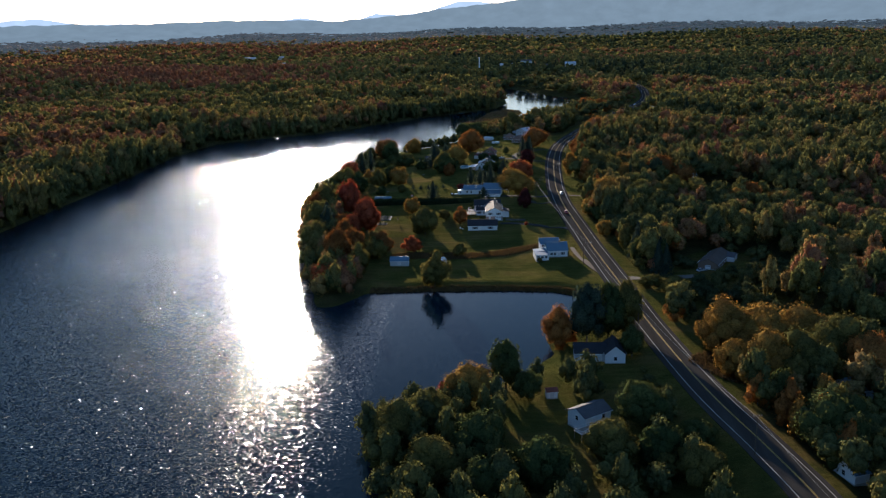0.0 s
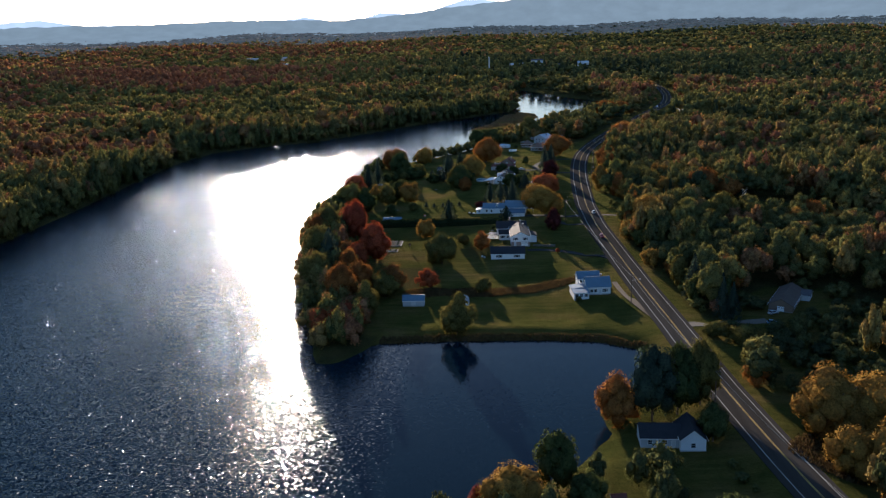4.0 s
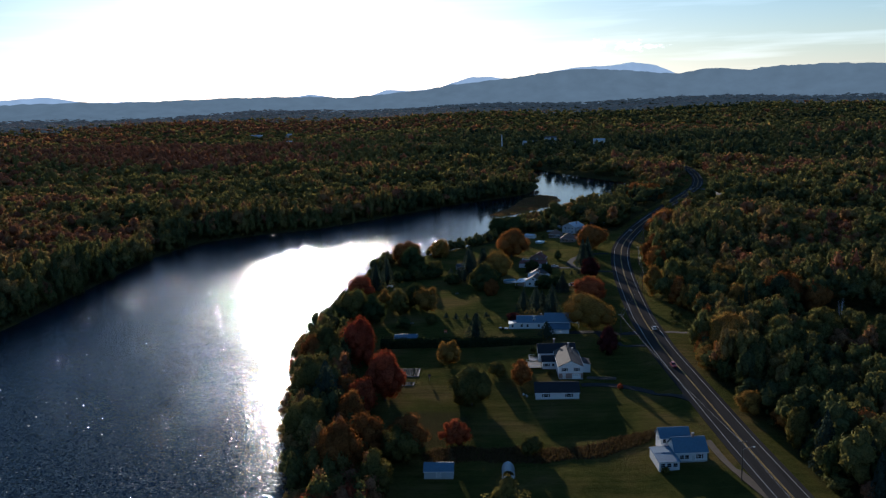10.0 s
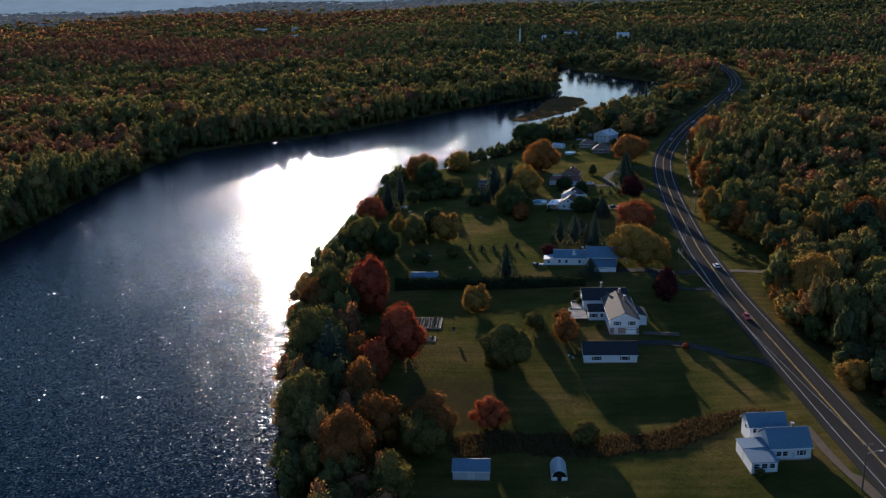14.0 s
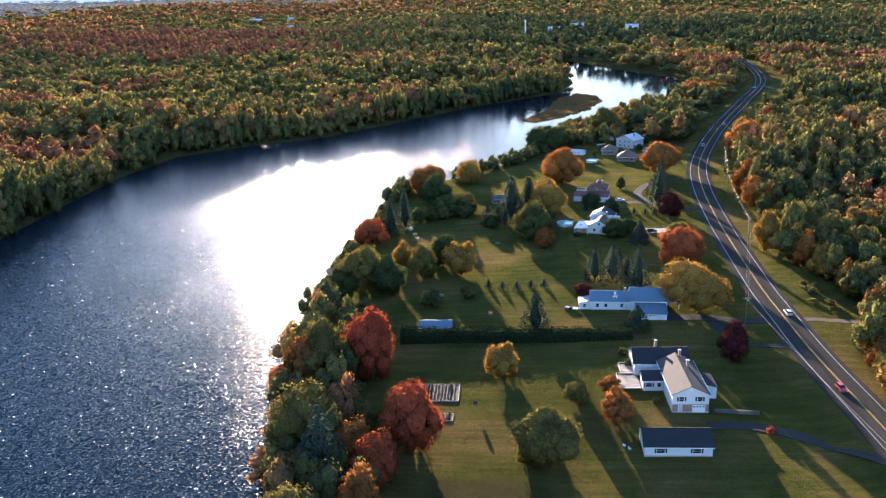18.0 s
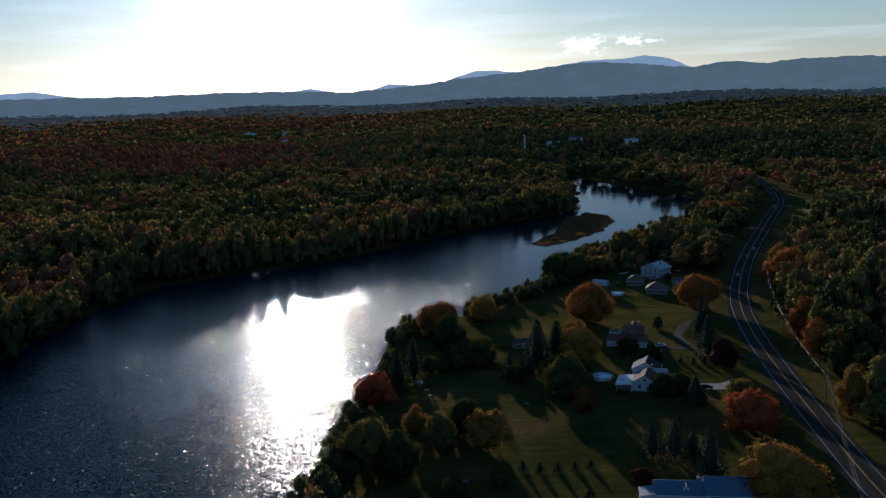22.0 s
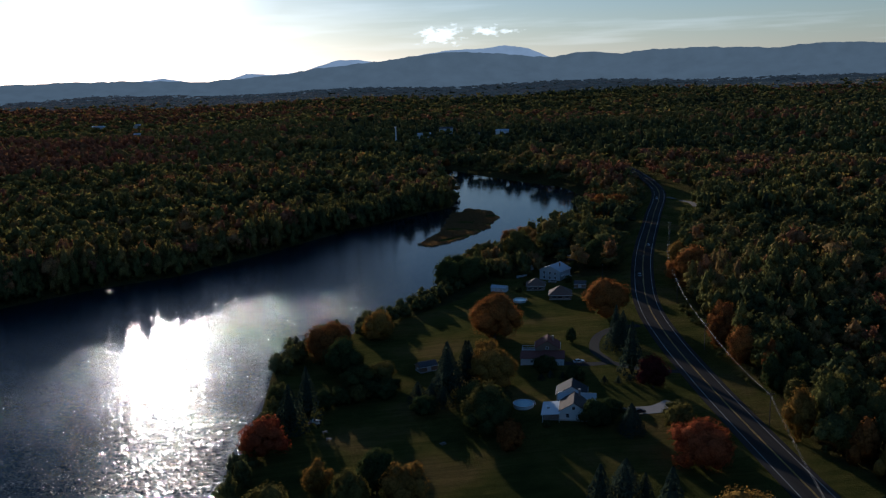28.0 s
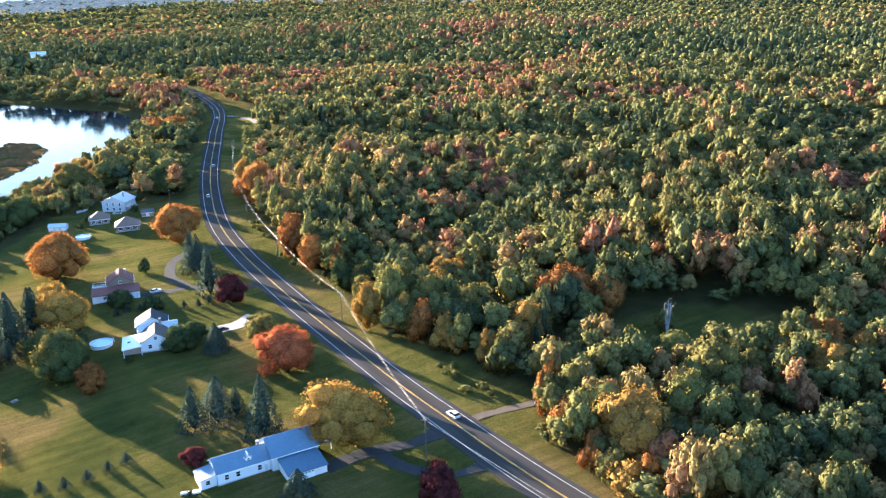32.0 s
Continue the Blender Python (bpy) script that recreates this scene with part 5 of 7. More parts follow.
thicket(105, 9.0, lambda a, b: land(a, b) & (edge_distance(a, b, LAKE) < 45) & ~by_road(a, b) & (edge_distance(a, b, ROAD_COARSE, False) > 14) & (np.hypot(a - 94, b - 860) > 9), (10, 770), (130, 930), (6, 11), (7, 14), (0.2, 0.86), "olive, tan and rust trees crowding the river bend")

# trees along the edge of the roadside forest
edge_x, edge_y = stand(9, 7.5, lambda a, b: near_zone(a, b) & (edge_distance(a, b, ROAD_COARSE, False) < 38) & (a > 70), (70, 60), (330, 640))
order = np.argsort(edge_distance(edge_x, edge_y, ROAD_COARSE, False))[:90]
for x, y in zip(edge_x[order], edge_y[order]):
    hue = ["green", "olive", "olive", "gold", "green", "rust", "olive", "orange", "fir", "olive"][int(rng.integers(0, 10))]
    if hue == "fir":
        tree(float(x), float(y), 5.5, float(rng.uniform(11, 17)), "fir", "fir", "at the forest edge by the road", "forest edge")
    else:
        tree(float(x), float(y), float(rng.uniform(6.5, 10.5)), float(rng.uniform(9, 16)), hue, "broad", "at the forest edge by the road", "forest edge", "edge")


# ---------------------------------------------------------------- houses
SIDING = worn("white_clapboard", (0.66, 0.67, 0.68), 0.55, 2.0, 0.12, bump=0.2, stretch=(0.2, 0.2, 6.0))
GREY_SIDING = worn("grey_siding", (0.42, 0.45, 0.48), 0.6, 2.0, 0.15, bump=0.2, stretch=(0.2, 0.2, 6.0))
BROWN_SIDING = worn("brown_siding", (0.22, 0.15, 0.11), 0.7, 2.0, 0.25)
BRICK = worn("brick_and_block", (0.32, 0.22, 0.18), 0.85, 3.0, 0.3)
CONCRETE = worn("concrete", (0.42, 0.41, 0.39), 0.85, 2.0, 0.25)
SHINGLE = worn("grey_asphalt_shingle", (0.115, 0.11, 0.115), 0.85, 3.0, 0.35, bump=0.35, spec=0.15)
GREY_SHINGLE = worn("brown_grey_shingle", (0.082, 0.073, 0.067), 0.85, 3.0, 0.35, bump=0.35, spec=0.15)
DARK_SHINGLE = worn("black_asphalt_shingle", (0.035, 0.036, 0.042), 0.8, 3.0, 0.35, bump=0.35, spec=0.15)
RED_SHINGLE = worn("red_brown_shingle", (0.19, 0.075, 0.06), 0.85, 3.0, 0.3, bump=0.35, spec=0.15)
TAN_SHINGLE = worn("tan_shingle", (0.20, 0.14, 0.11), 0.85, 3.0, 0.3, bump=0.35, spec=0.15)
BLUE_METAL = worn("blue_metal_roof", (0.125, 0.205, 0.285), 0.6, 1.5, 0.25, 0.15, 0.08)
DULL_BLUE = worn("dull_blue_metal_roof", (0.085, 0.15, 0.215), 0.65, 1.5, 0.3, 0.1, 0.08)
BROWN_SHINGLE = worn("brown_asphalt_shingle", (0.13, 0.098, 0.08), 0.85, 3.0, 0.35, bump=0.35, spec=0.15)
PALE_METAL = worn("pale_metal_roof", (0.52, 0.56, 0.60), 0.5, 1.5, 0.18, 0.3, 0.08)
TRIM = worn("white_trim", (0.80, 0.80, 0.80), 0.45, 2.0, 0.08)
BLACK_PAINT = worn("black_paint", (0.02, 0.02, 0.022), 0.5, 2.0, 0.2)
DECKING = worn("weathered_decking", (0.30, 0.26, 0.22), 0.8, 4.0, 0.3)
DOOR_PAINT = worn("door_paint", (0.55, 0.56, 0.57), 0.5, 2.0, 0.15)
k = Mat("window_glass")
k.set((0.016, 0.02, 0.025), 0.06, spec=0.6)
k.bump(k.noise(0.8, 2), 0.05, 0.02)
GLASS = k.m


def gable_walls(x0, y0, x1, y1, h, rise, axis):
    """Walls of a block with its gables, closed, as one mesh."""
    bm = bmesh.new()
    if axis == "x":
        prof = [(y0, 0), (y1, 0), (y1, h), ((y0 + y1) / 2, h + rise), (y0, h)]
        ends = [[bm.verts.new((x, a, b)) for a, b in prof] for x in (x0, x1)]
    else:
        prof = [(x0, 0), (x1, 0), (x1, h), ((x0 + x1) / 2, h + rise), (x0, h)]
        ends = [[bm.verts.new((a, y, b)) for a, b in prof] for y in (y0, y1)]
    n = len(prof)
    for q in range(n):
        bm.faces.new((ends[0][q], ends[0][(q + 1) % n], ends[1][(q + 1) % n], ends[1][q]))
    bm.faces.new(ends[0][::-1])
    bm.faces.new(ends[1])
    bmesh.ops.recalc_face_normals(bm, faces=bm.faces[:])
    return bm


def roof_slope(x0, y0, x1, y1, h, rise, axis, side, eave, thick=0.16):
    """One slope of a gable roof with its overhang, as a slab. side: -1 or 1."""
    bm = bmesh.new()
    if axis == "x":
        mid, half, a0, a1 = (y0 + y1) / 2, (y1 - y0) / 2, x0 - eave, x1 + eave
    else:
        mid, half, a0, a1 = (x0 + x1) / 2, (x1 - x0) / 2, y0 - eave, y1 + eave
    slope = rise / half
    low = (mid + side * (half + eave), h - slope * eave)
    top = (mid, h + rise)
    vs = []
    for a in (a0, a1):
        for (b, z), dz in ((low, 0.03), (top, 0.03), (top, 0.03 + thick), (low, 0.03 + thick)):
            vs.append(bm.verts.new((a, b, z + dz) if axis == "x" else (b, a, z + dz)))
    for q in range(4):
        bm.faces.new((vs[q], vs[(q + 1) % 4], vs[4 + (q + 1) % 4], vs[4 + q]))
    bm.faces.new(vs[:4][::-1])
    bm.faces.new(vs[4:])
    bmesh.ops.recalc_face_normals(bm, faces=bm.faces[:])
    return bm


def seams(x0, y0, x1, y1, h, rise, axis, side, eave, step=0.9):
    """Raised ribs of a metal roof, from the ridge down to the eave."""
    bm = bmesh.new()
    if axis == "x":
        mid, half, a0, a1 = (y0 + y1) / 2, (y1 - y0) / 2, x0 - eave, x1 + eave
    else:
        mid, half, a0, a1 = (x0 + x1) / 2, (x1 - x0) / 2, y0 - eave, y1 + eave
    slope = rise / half
    for a in np.arange(a0 + 0.1, a1, step):
        vs = []
        for s in (0, half + eave):
            for da, dz in ((-0.04, 0.18), (0.04, 0.18), (0.04, 0.25), (-0.04, 0.25)):
                b, z = mid + side * s, h + rise - slope * s + dz
                vs.append(bm.verts.new((a + da, b, z) if axis == "x" else (b, a + da, z)))
        for q in range(4):
            bm.faces.new((vs[q], vs[(q + 1) % 4], vs[4 + (q + 1) % 4], vs[4 + q]))
    return bm


def block(house, x0, y0, x1, y1, h, rise, axis="x", wall=None, roof=None, eave=0.4, ribs=False, foundation=True, z0=0.0):
    """A gabled block of a house: foundation, walls, two roof slopes, ridge cap and barge boards."""
    lift = Matrix.Translation((0, 0, z0))

    def put(name, bm, mat, parent=house, label=""):
        bm.transform(lift)
        return part(name, bm, mat, parent, label)

    if foundation:
        put("foundation", box(x0 - 0.06, y0 - 0.06, -1.2, x1 + 0.06, y1 + 0.06, 0.35), CONCRETE)
    put("wall", gable_walls(x0, y0, x1, y1, h, rise, axis), wall or SIDING)
    for side in (-1, 1):
        sl = put("roof_slope", roof_slope(x0, y0, x1, y1, h, rise, axis, side, eave), roof or SHINGLE)
        if ribs:
            put("seam_ribs", seams(x0, y0, x1, y1, h, rise, axis, side, eave), roof, sl)
    if axis == "x":
        mid = (y0 + y1) / 2
        put("ridge_cap", box(x0 - eave, mid - 0.14, h + rise + 0.1, x1 + eave, mid + 0.14, h + rise + 0.25, 0.03), roof or SHINGLE)
    else:
        mid = (x0 + x1) / 2
        put("ridge_cap", box(mid - 0.14, y0 - eave, h + rise + 0.1, mid + 0.14, y1 + eave, h + rise + 0.25, 0.03), roof or SHINGLE)
    for side in (0, 1):
        if axis == "x":
            yy = y0 - eave - 0.1 if side == 0 else y1 + eave
            drop = rise / ((y1 - y0) / 2) * eave
            put("gutter", box(x0 - eave, yy, h - drop - 0.02, x1 + eave, yy + 0.1, h - drop + 0.14), TRIM)
        else:
            xx = x0 - eave - 0.1 if side == 0 else x1 + eave
            drop = rise / ((x1 - x0) / 2) * eave
            put("gutter", box(xx, y0 - eave, h - drop - 0.02, xx + 0.1, y1 + eave, h - drop + 0.14), TRIM)


def lean_to(house, x0, y0, x1, y1, h0, h1, wall, roof, side="S", posts=False):
    """A wing under one slope, which falls towards its side; walled, or open on posts."""
    bm = bmesh.new()
    hs = {"S": (h0, h0, h1, h1), "W": (h0, h1, h1, h0), "E": (h1, h0, h0, h1), "N": (h1, h1, h0, h0)}[side]
    pts = [(x0, y0), (x1, y0), (x1, y1), (x0, y1)]
    if not posts:
        lo = [bm.verts.new((*p, -0.8)) for p in pts]
        hi = [bm.verts.new((*p, z)) for p, z in zip(pts, hs)]
        for q in range(4):
            bm.faces.new((lo[q], lo[(q + 1) % 4], hi[(q + 1) % 4], hi[q]))
        bm.faces.new(hi)
        bm.faces.new(lo[::-1])
        part("wing_wall", bm, wall, house)
    else:
        bm.free()
        for (x, y), z in zip(pts, hs):
            part("post", box(x - 0.08 if x > x0 else x + 0.1, y - 0.08 if y > y0 else y + 0.1, -0.5, x + 0.08 if x > x0 else x + 0.26, y + 0.08 if y > y0 else y + 0.26, z), TRIM, house)
    bm = bmesh.new()
    e = 0.3
    pe = [(x0 - e, y0 - e), (x1 + e, y0 - e), (x1 + e, y1 + e * 0.2), (x0 - e, y1 + e * 0.2)]
    lo = [bm.verts.new((*p, z + 0.03)) for p, z in zip(pe, hs)]
    hi = [bm.verts.new((*p, z + 0.17)) for p, z in zip(pe, hs)]
    for q in range(4):
        bm.faces.new((lo[q], lo[(q + 1) % 4], hi[(q + 1) % 4], hi[q]))
    bm.faces.new(hi)
    bm.faces.new(lo[::-1])
    return part("wing_roof", bm, roof, house)


def on_wall(face, a, b, z0, w, h, depth):
    """A box that lies on a wall: face N, S, E or W, at a along it, b the wall's plane."""
    d = 1 if face in "NE" else -1
    if face in "NS":
        return (a - w / 2, min(b, b + d * depth), z0, a + w / 2, max(b, b + d * depth), z0 + h)
    return (min(b, b + d * depth), a - w / 2, z0, max(b, b + d * depth), a + w / 2, z0 + h)


def window(house, face, a, b, z, w=1.1, h=1.3, shutters=False):
    frame_bm = bmesh.new()
    add_box(frame_bm, *on_wall(face, a, b, z - 0.1, w + 0.24, 0.1, 0.12))
    add_box(frame_bm, *on_wall(face, a, b, z + h, w + 0.2, 0.1, 0.08))
    add_box(frame_bm, *on_wall(face, a - w / 2 - 0.05, b, z, 0.1, h, 0.08))
    add_box(frame_bm, *on_wall(face, a + w / 2 + 0.05, b, z, 0.1, h, 0.08))
    add_box(frame_bm, *on_wall(face, a, b, z + h / 2 - 0.03, w, 0.06, 0.06))
    f = part("window", frame_bm, TRIM, house, "white-framed dark window")
    part("pane", box(*on_wall(face, a, b, z + h / 2 + 0.03, w, h / 2 - 0.03, 0.04)), GLASS, f)
    part("pane", box(*on_wall(face, a, b, z, w, h / 2 - 0.03, 0.03)), GLASS, f)
    if shutters:
        for s in (-1, 1):
            part("shutter", box(*on_wall(face, a + s * (w / 2 + 0.35), b, z, 0.42, h, 0.06)), BLACK_PAINT, house, "black window shutter")


def door(house, face, a, b, z=0.1, w=0.95, h=2.05, mat=None):
    d = part("door", box(*on_wall(face, a, b, z, w, h, 0.07), 0.015), mat or DOOR_PAINT, house)
    part("door_handle", box(*on_wall(face, a + w * 0.36, b, z + 1.0, 0.06, 0.12, 0.13)), BLACK_PAINT, d, "dark door handle")
    part("door_frame", box(*on_wall(face, a, b, z, w + 0.2, h + 0.1, 0.04)), TRIM, house)


def garage_door(house, face, a, b, w=2.6, h=2.1):
    g = part("garage_door", box(*on_wall(face, a, b, 0.05, w, h, 0.06)), TRIM, house, "white sectional garage door")
    for q in range(4):
        part("garage_pane", box(*on_wall(face, a - w * 0.36 + q * w * 0.24, b, h * 0.72, w * 0.15, 0.28, 0.08)), GLASS, g)


def chimney(house, x, y, z0, z1, mat=None):
    c = part("chimney", box(x - 0.35, y - 0.35, z0, x + 0.35, y + 0.35, z1, 0.03), mat or BRICK, house)
    part("chimney_cap", box(x - 0.45, y - 0.45, z1, x + 0.45, y + 0.45, z1 + 0.14, 0.03), CONCRETE, c)


def deck(house, x0, y0, x1, y1, z, rail=True):
    boards = bmesh.new()
    for a in np.arange(y0, y1 - 0.05, 0.32):
        add_box(boards, x0, a, z - 0.06, x1, min(a + 0.29, y1), z)
    d = part("deck", boards, DECKING, house, "weathered wooden deck boards")
    for x in (x0 + 0.1, x1 - 0.1):
        for y in (y0 + 0.1, y1 - 0.1):
            part("deck_post", box(x - 0.07, y - 0.07, -1.0, x + 0.07, y + 0.07, z - 0.06), DECKING, d)
    if rail:
        rails = bmesh.new()
        for a, b, c, e in ((x0, y0, x1, y0 + 0.06), (x0, y0, x0 + 0.06, y1), (x0, y1 - 0.06, x1, y1)):
            add_box(rails, a, b, z + 0.92, c, e, z + 1.0)
            add_box(rails, a, b, z + 0.15, c, e, z + 0.2)
        for a in np.arange(x0, x1, 0.45):
            add_box(rails, a, y0, z, a + 0.05, y0 + 0.05, z + 0.95)
        for a in np.arange(y0, y1, 0.45):
            add_box(rails, x0, a, z, x0 + 0.05, a + 0.05, z + 0.95)
        part("railing", rails, TRIM, d, "white painted railing")


def house_at(x, y, turn, label, name="house", category="house"):
    return empty(name, x, y, tz(x, y) + 0.05, turn, label=label, category=category)


# white farmhouse with blue roof by the road
h = house_at(47.2, 318.6, 5, "white clapboard house with blue roof and glazed porch by the road")
block(h, 0, 0, 10, 8, 3.4, 3.2, "x", SIDING, BLUE_METAL, ribs=True)
block(h, -2.4, 8.15, 7.0, 14.0, 4.9, 2.2, "x", SIDING, BLUE_METAL, ribs=True)
lean_to(h, -6.5, -5.0, -0.2, 1.0, 2.5, 2.8, SIDING, BLUE_METAL, "S")
lean_to(h, -6.5, 1.3, -0.7, 6.0, 2.8, 3.0, SIDING, BLUE_METAL, "W")
for a in (2.0, 3.6):
    window(h, "S", a, 0, 1.1, 1.2, 1.2, False)
window(h, "S", 7.6, 0, 1.1, 1.0, 1.3, True)
for a in (-5.3, -3.4, -1.5):
    window(h, "S", a, -5.0, 0.9, 1.3, 1.2)
for a in (-3.8, -2.0, -0.2):
    window(h, "E" if a < 0 else "W", a, -0.2 if a < 0 else -6.5, 0.9, 1.2, 1.2)
window(h, "W", 11.0, -2.4, 3.2, 1.0, 1.2)
window(h, "S", -1.2, 8.15, 3.2, 0.9, 1.2)
door(h, "S", 5.6, 0)
chimney(h, 6.5, 4.0, 5.5, 7.8)

# long white building with a black roof
h = house_at(6.6, 376.3, 0, "long low white building with black shingle roof")
block(h, 0, 0, 16.4, 9.0, 2.8, 2.5, "x", SIDING, DARK_SHINGLE)
for a in (3.9, 12.6):
    window(h, "S", a, 0, 1.0, 1.6 if a == 8.0 else 1.9, 1.2, True)
window(h, "W", 4.5, 0, 1.1, 1.0, 1.2)
door(h, "W", 7.0, 0)
garage_door(h, "E", 4.5, 16.4)

# large white house with grey roof, wings and deck
h = house_at(16.9, 396.9, 1, "large white house with grey shingle roof, wings and wooden deck")
block(h, 0, 0, 9.6, 21, 5.2, 2.3, "y", SIDING, GREY_SHINGLE)
part("lower_facing", box(0.02, -0.07, 0.3, 9.58, 0.0, 2.3), BRICK, h, "brick facing of the ground storey")
garage_door(h, "S", 7.0, -0.08, 3.4, 2.1)
door(h, "S", 2.1, -0.08)
window(h, "S", 2.4, 0, 3.2, 1.3, 1.3, True)
window(h, "S", 7.2, 0, 3.2, 1.3, 1.3, True)
part("gable_vent", box(4.4, -0.06, 6.2, 5.2, 0.0, 6.7), TRIM, h)
for a in (4, 9, 14, 18):
    window(h, "E", a, 9.6, 3.1, 1.2, 1.2)
window(h, "W", 4, 0, 3.1, 1.2, 1.2)
block(h, -5.6, 12.0, 0.1, 17.0, 3.6, 1.7, "x", SIDING, DARK_SHINGLE)
window(h, "S", -4.0, 12.0, 1.5, 1.6, 1.2, True)
window(h, "S", -1.2, 12.0, 1.5, 1.0, 1.2)
block(h, -6.6, 21.2, 9.0, 31.0, 4.4, 2.7, "x", SIDING, DARK_SHINGLE)
window(h, "W", 24.0, -6.6, 2.2, 1.1, 1.3)
window(h, "W", 28.0, -6.6, 2.2, 1.1, 1.3)
lean_to(h, 9.7, 8.0, 13.6, 16.0, 3.2, 4.4, SIDING, DARK_SHINGLE, "E")
deck(h, -12.0, 12.0, -6.0, 20.0, 1.1)
deck(h, -10.5, 21.5, -6.8, 27.0, 1.1)
chimney(h, 6.8, 14.0, 6.0, 8.6)
chimney(h, 5.8, 20.0, 6.0, 9.0)
chimney(h, 0.5, 28.0, 6.0, 8.6)
lean_to(h, -5.2, 17.2, -0.3, 21.0, 2.6, 3.0, TRIM, PALE_METAL, "W", posts=True)

# blue metal roofed farmhouse
h = house_at(2.2, 467.2, -4, "white farmhouse with blue metal roofs, dormer and open porch")
block(h, 0, 0, 13.2, 7.2, 3.3, 2.3, "x", SIDING, BLUE_METAL, ribs=True)
lean_to(h, -4.0, 0.6, -0.1, 6.2, 2.2, 2.9, SIDING, BLUE_METAL, "W")
block(h, 13.3, -1.2, 25.2, 8.6, 4.0, 3.0, "x", SIDING, BLUE_METAL, ribs=True)
lean_to(h, 14.8, -8.4, 24.6, -1.3, 2.2, 3.3, SIDING, DULL_BLUE, "S", posts=False)
block(h, 7.4, 0.9, 8.8, 3.4, 1.2, 0.7, "y", SIDING, BLUE_METAL, 0.15, False, False, 3.55)
window(h, "S", 8.1, 0.9, 3.9, 0.6, 0.7)
for a in (2.2, 5.0, 10.4):
    window(h, "S", a, 0, 1.1, 1.0, 1.3)
window(h, "S", -2.2, 0.6, 0.8, 1.0, 1.1)
window(h, "W", 3.4, -4.0, 0.8, 1.0, 1.1)
door(h, "S", 12.0, 0)
garage_door(h, "S", 19.6, -8.4, 3.6, 2.2)
lean_to(h, 25.3, 0.5, 29.5, 6.0, 2.6, 3.2, TRIM, BLUE_METAL, "E", posts=True)
chimney(h, 11.6, 4.2, 4.5, 6.6)

# white house with bright metal porch roof
h = house_at(9.6, 556.0, -16, "white gabled house with grey roof and bright metal porch roof")
block(h, 0, 0, 9.0, 10.0, 3.4, 2.7, "y", SIDING, BROWN_SHINGLE)
lean_to(h, -5.8, -2.0, -0.1, 9.4, 2.4, 3.0, SIDING, PALE_METAL, "W", posts=True)
block(h, -0.6, 10.1, 11.5, 12.9, 4.0, 1.3, "x", SIDING, PALE_METAL)
block(h, -1.6, 13.0, 8.5, 21.0, 4.2, 2.9, "y", SIDING, DARK_SHINGLE)
part("skylight", box(-4.4, 3.0, 2.72, -3.4, 4.2, 2.86, 0.02), GLASS, h)
window(h, "S", 2.6, 0, 1.1, 1.1, 1.3)
window(h, "S", 6.4, 0, 1.1, 1.1, 1.3)
window(h, "S", 4.5, 0, 3.9, 0.9, 1.1)
door(h, "W", 3.0, 0)
for a in (3.5, 8.0):
    window(h, "E", a, 9.0, 1.1)
chimney(h, 6.2, 9.2, 4.6, 7.6)
deck(h, -5.6, -1.0, -0.1, 8.6, 0.4, False)

# house with red-brown roofs
h = house_at(7.6, 614.0, -14, "white house with red-brown roofs and a roof deck")
lean_to(h, 0, 0, 8.6, 8.0, 2.7, 3.3, SIDING, RED_SHINGLE, "S")
lean_to(h, 8.7, -0.4, 17.0, 8.0, 2.9, 3.6, SIDING, RED_SHINGLE, "S")
block(h, 5.5, 8.1, 15.0, 17.0, 4.6, 2.9, "y", BROWN_SIDING, RED_SHINGLE)
window(h, "S", 4.4, 0, 1.2, 1.0, 0.9)
window(h, "S", 12.8, -0.4, 1.2, 1.0, 1.0)
window(h, "S", 10.2, 8.1, 4.2, 1.0, 0.9)
door(h, "S", 16.0, -0.4)
deck(h, 0.2, 8.1, 5.4, 13.0, 3.0)
chimney(h, 12.4, 13.0, 6.0, 8.2)

# grey two-storey house and its low hip-roofed neighbours
h = house_at(47.2, 763.0, -42, "grey two-storey house with pale gabled roof among trees")
block(h, 0, 0, 13.0, 12.0, 5.6, 2.8, "y", GREY_SIDING, PALE_METAL)
for a in (3.0, 6.5, 10.0):
    window(h, "S", a, 0, 3.6, 1.1, 1.3)
    window(h, "S", a, 0, 1.0, 1.1, 1.3)
door(h, "W", 4.0, 0)
chimney(h, 9.5, 6.0, 6.5, 9.5)
deck(h, 13.2, 0.5, 17.0, 6.0, 2.6)


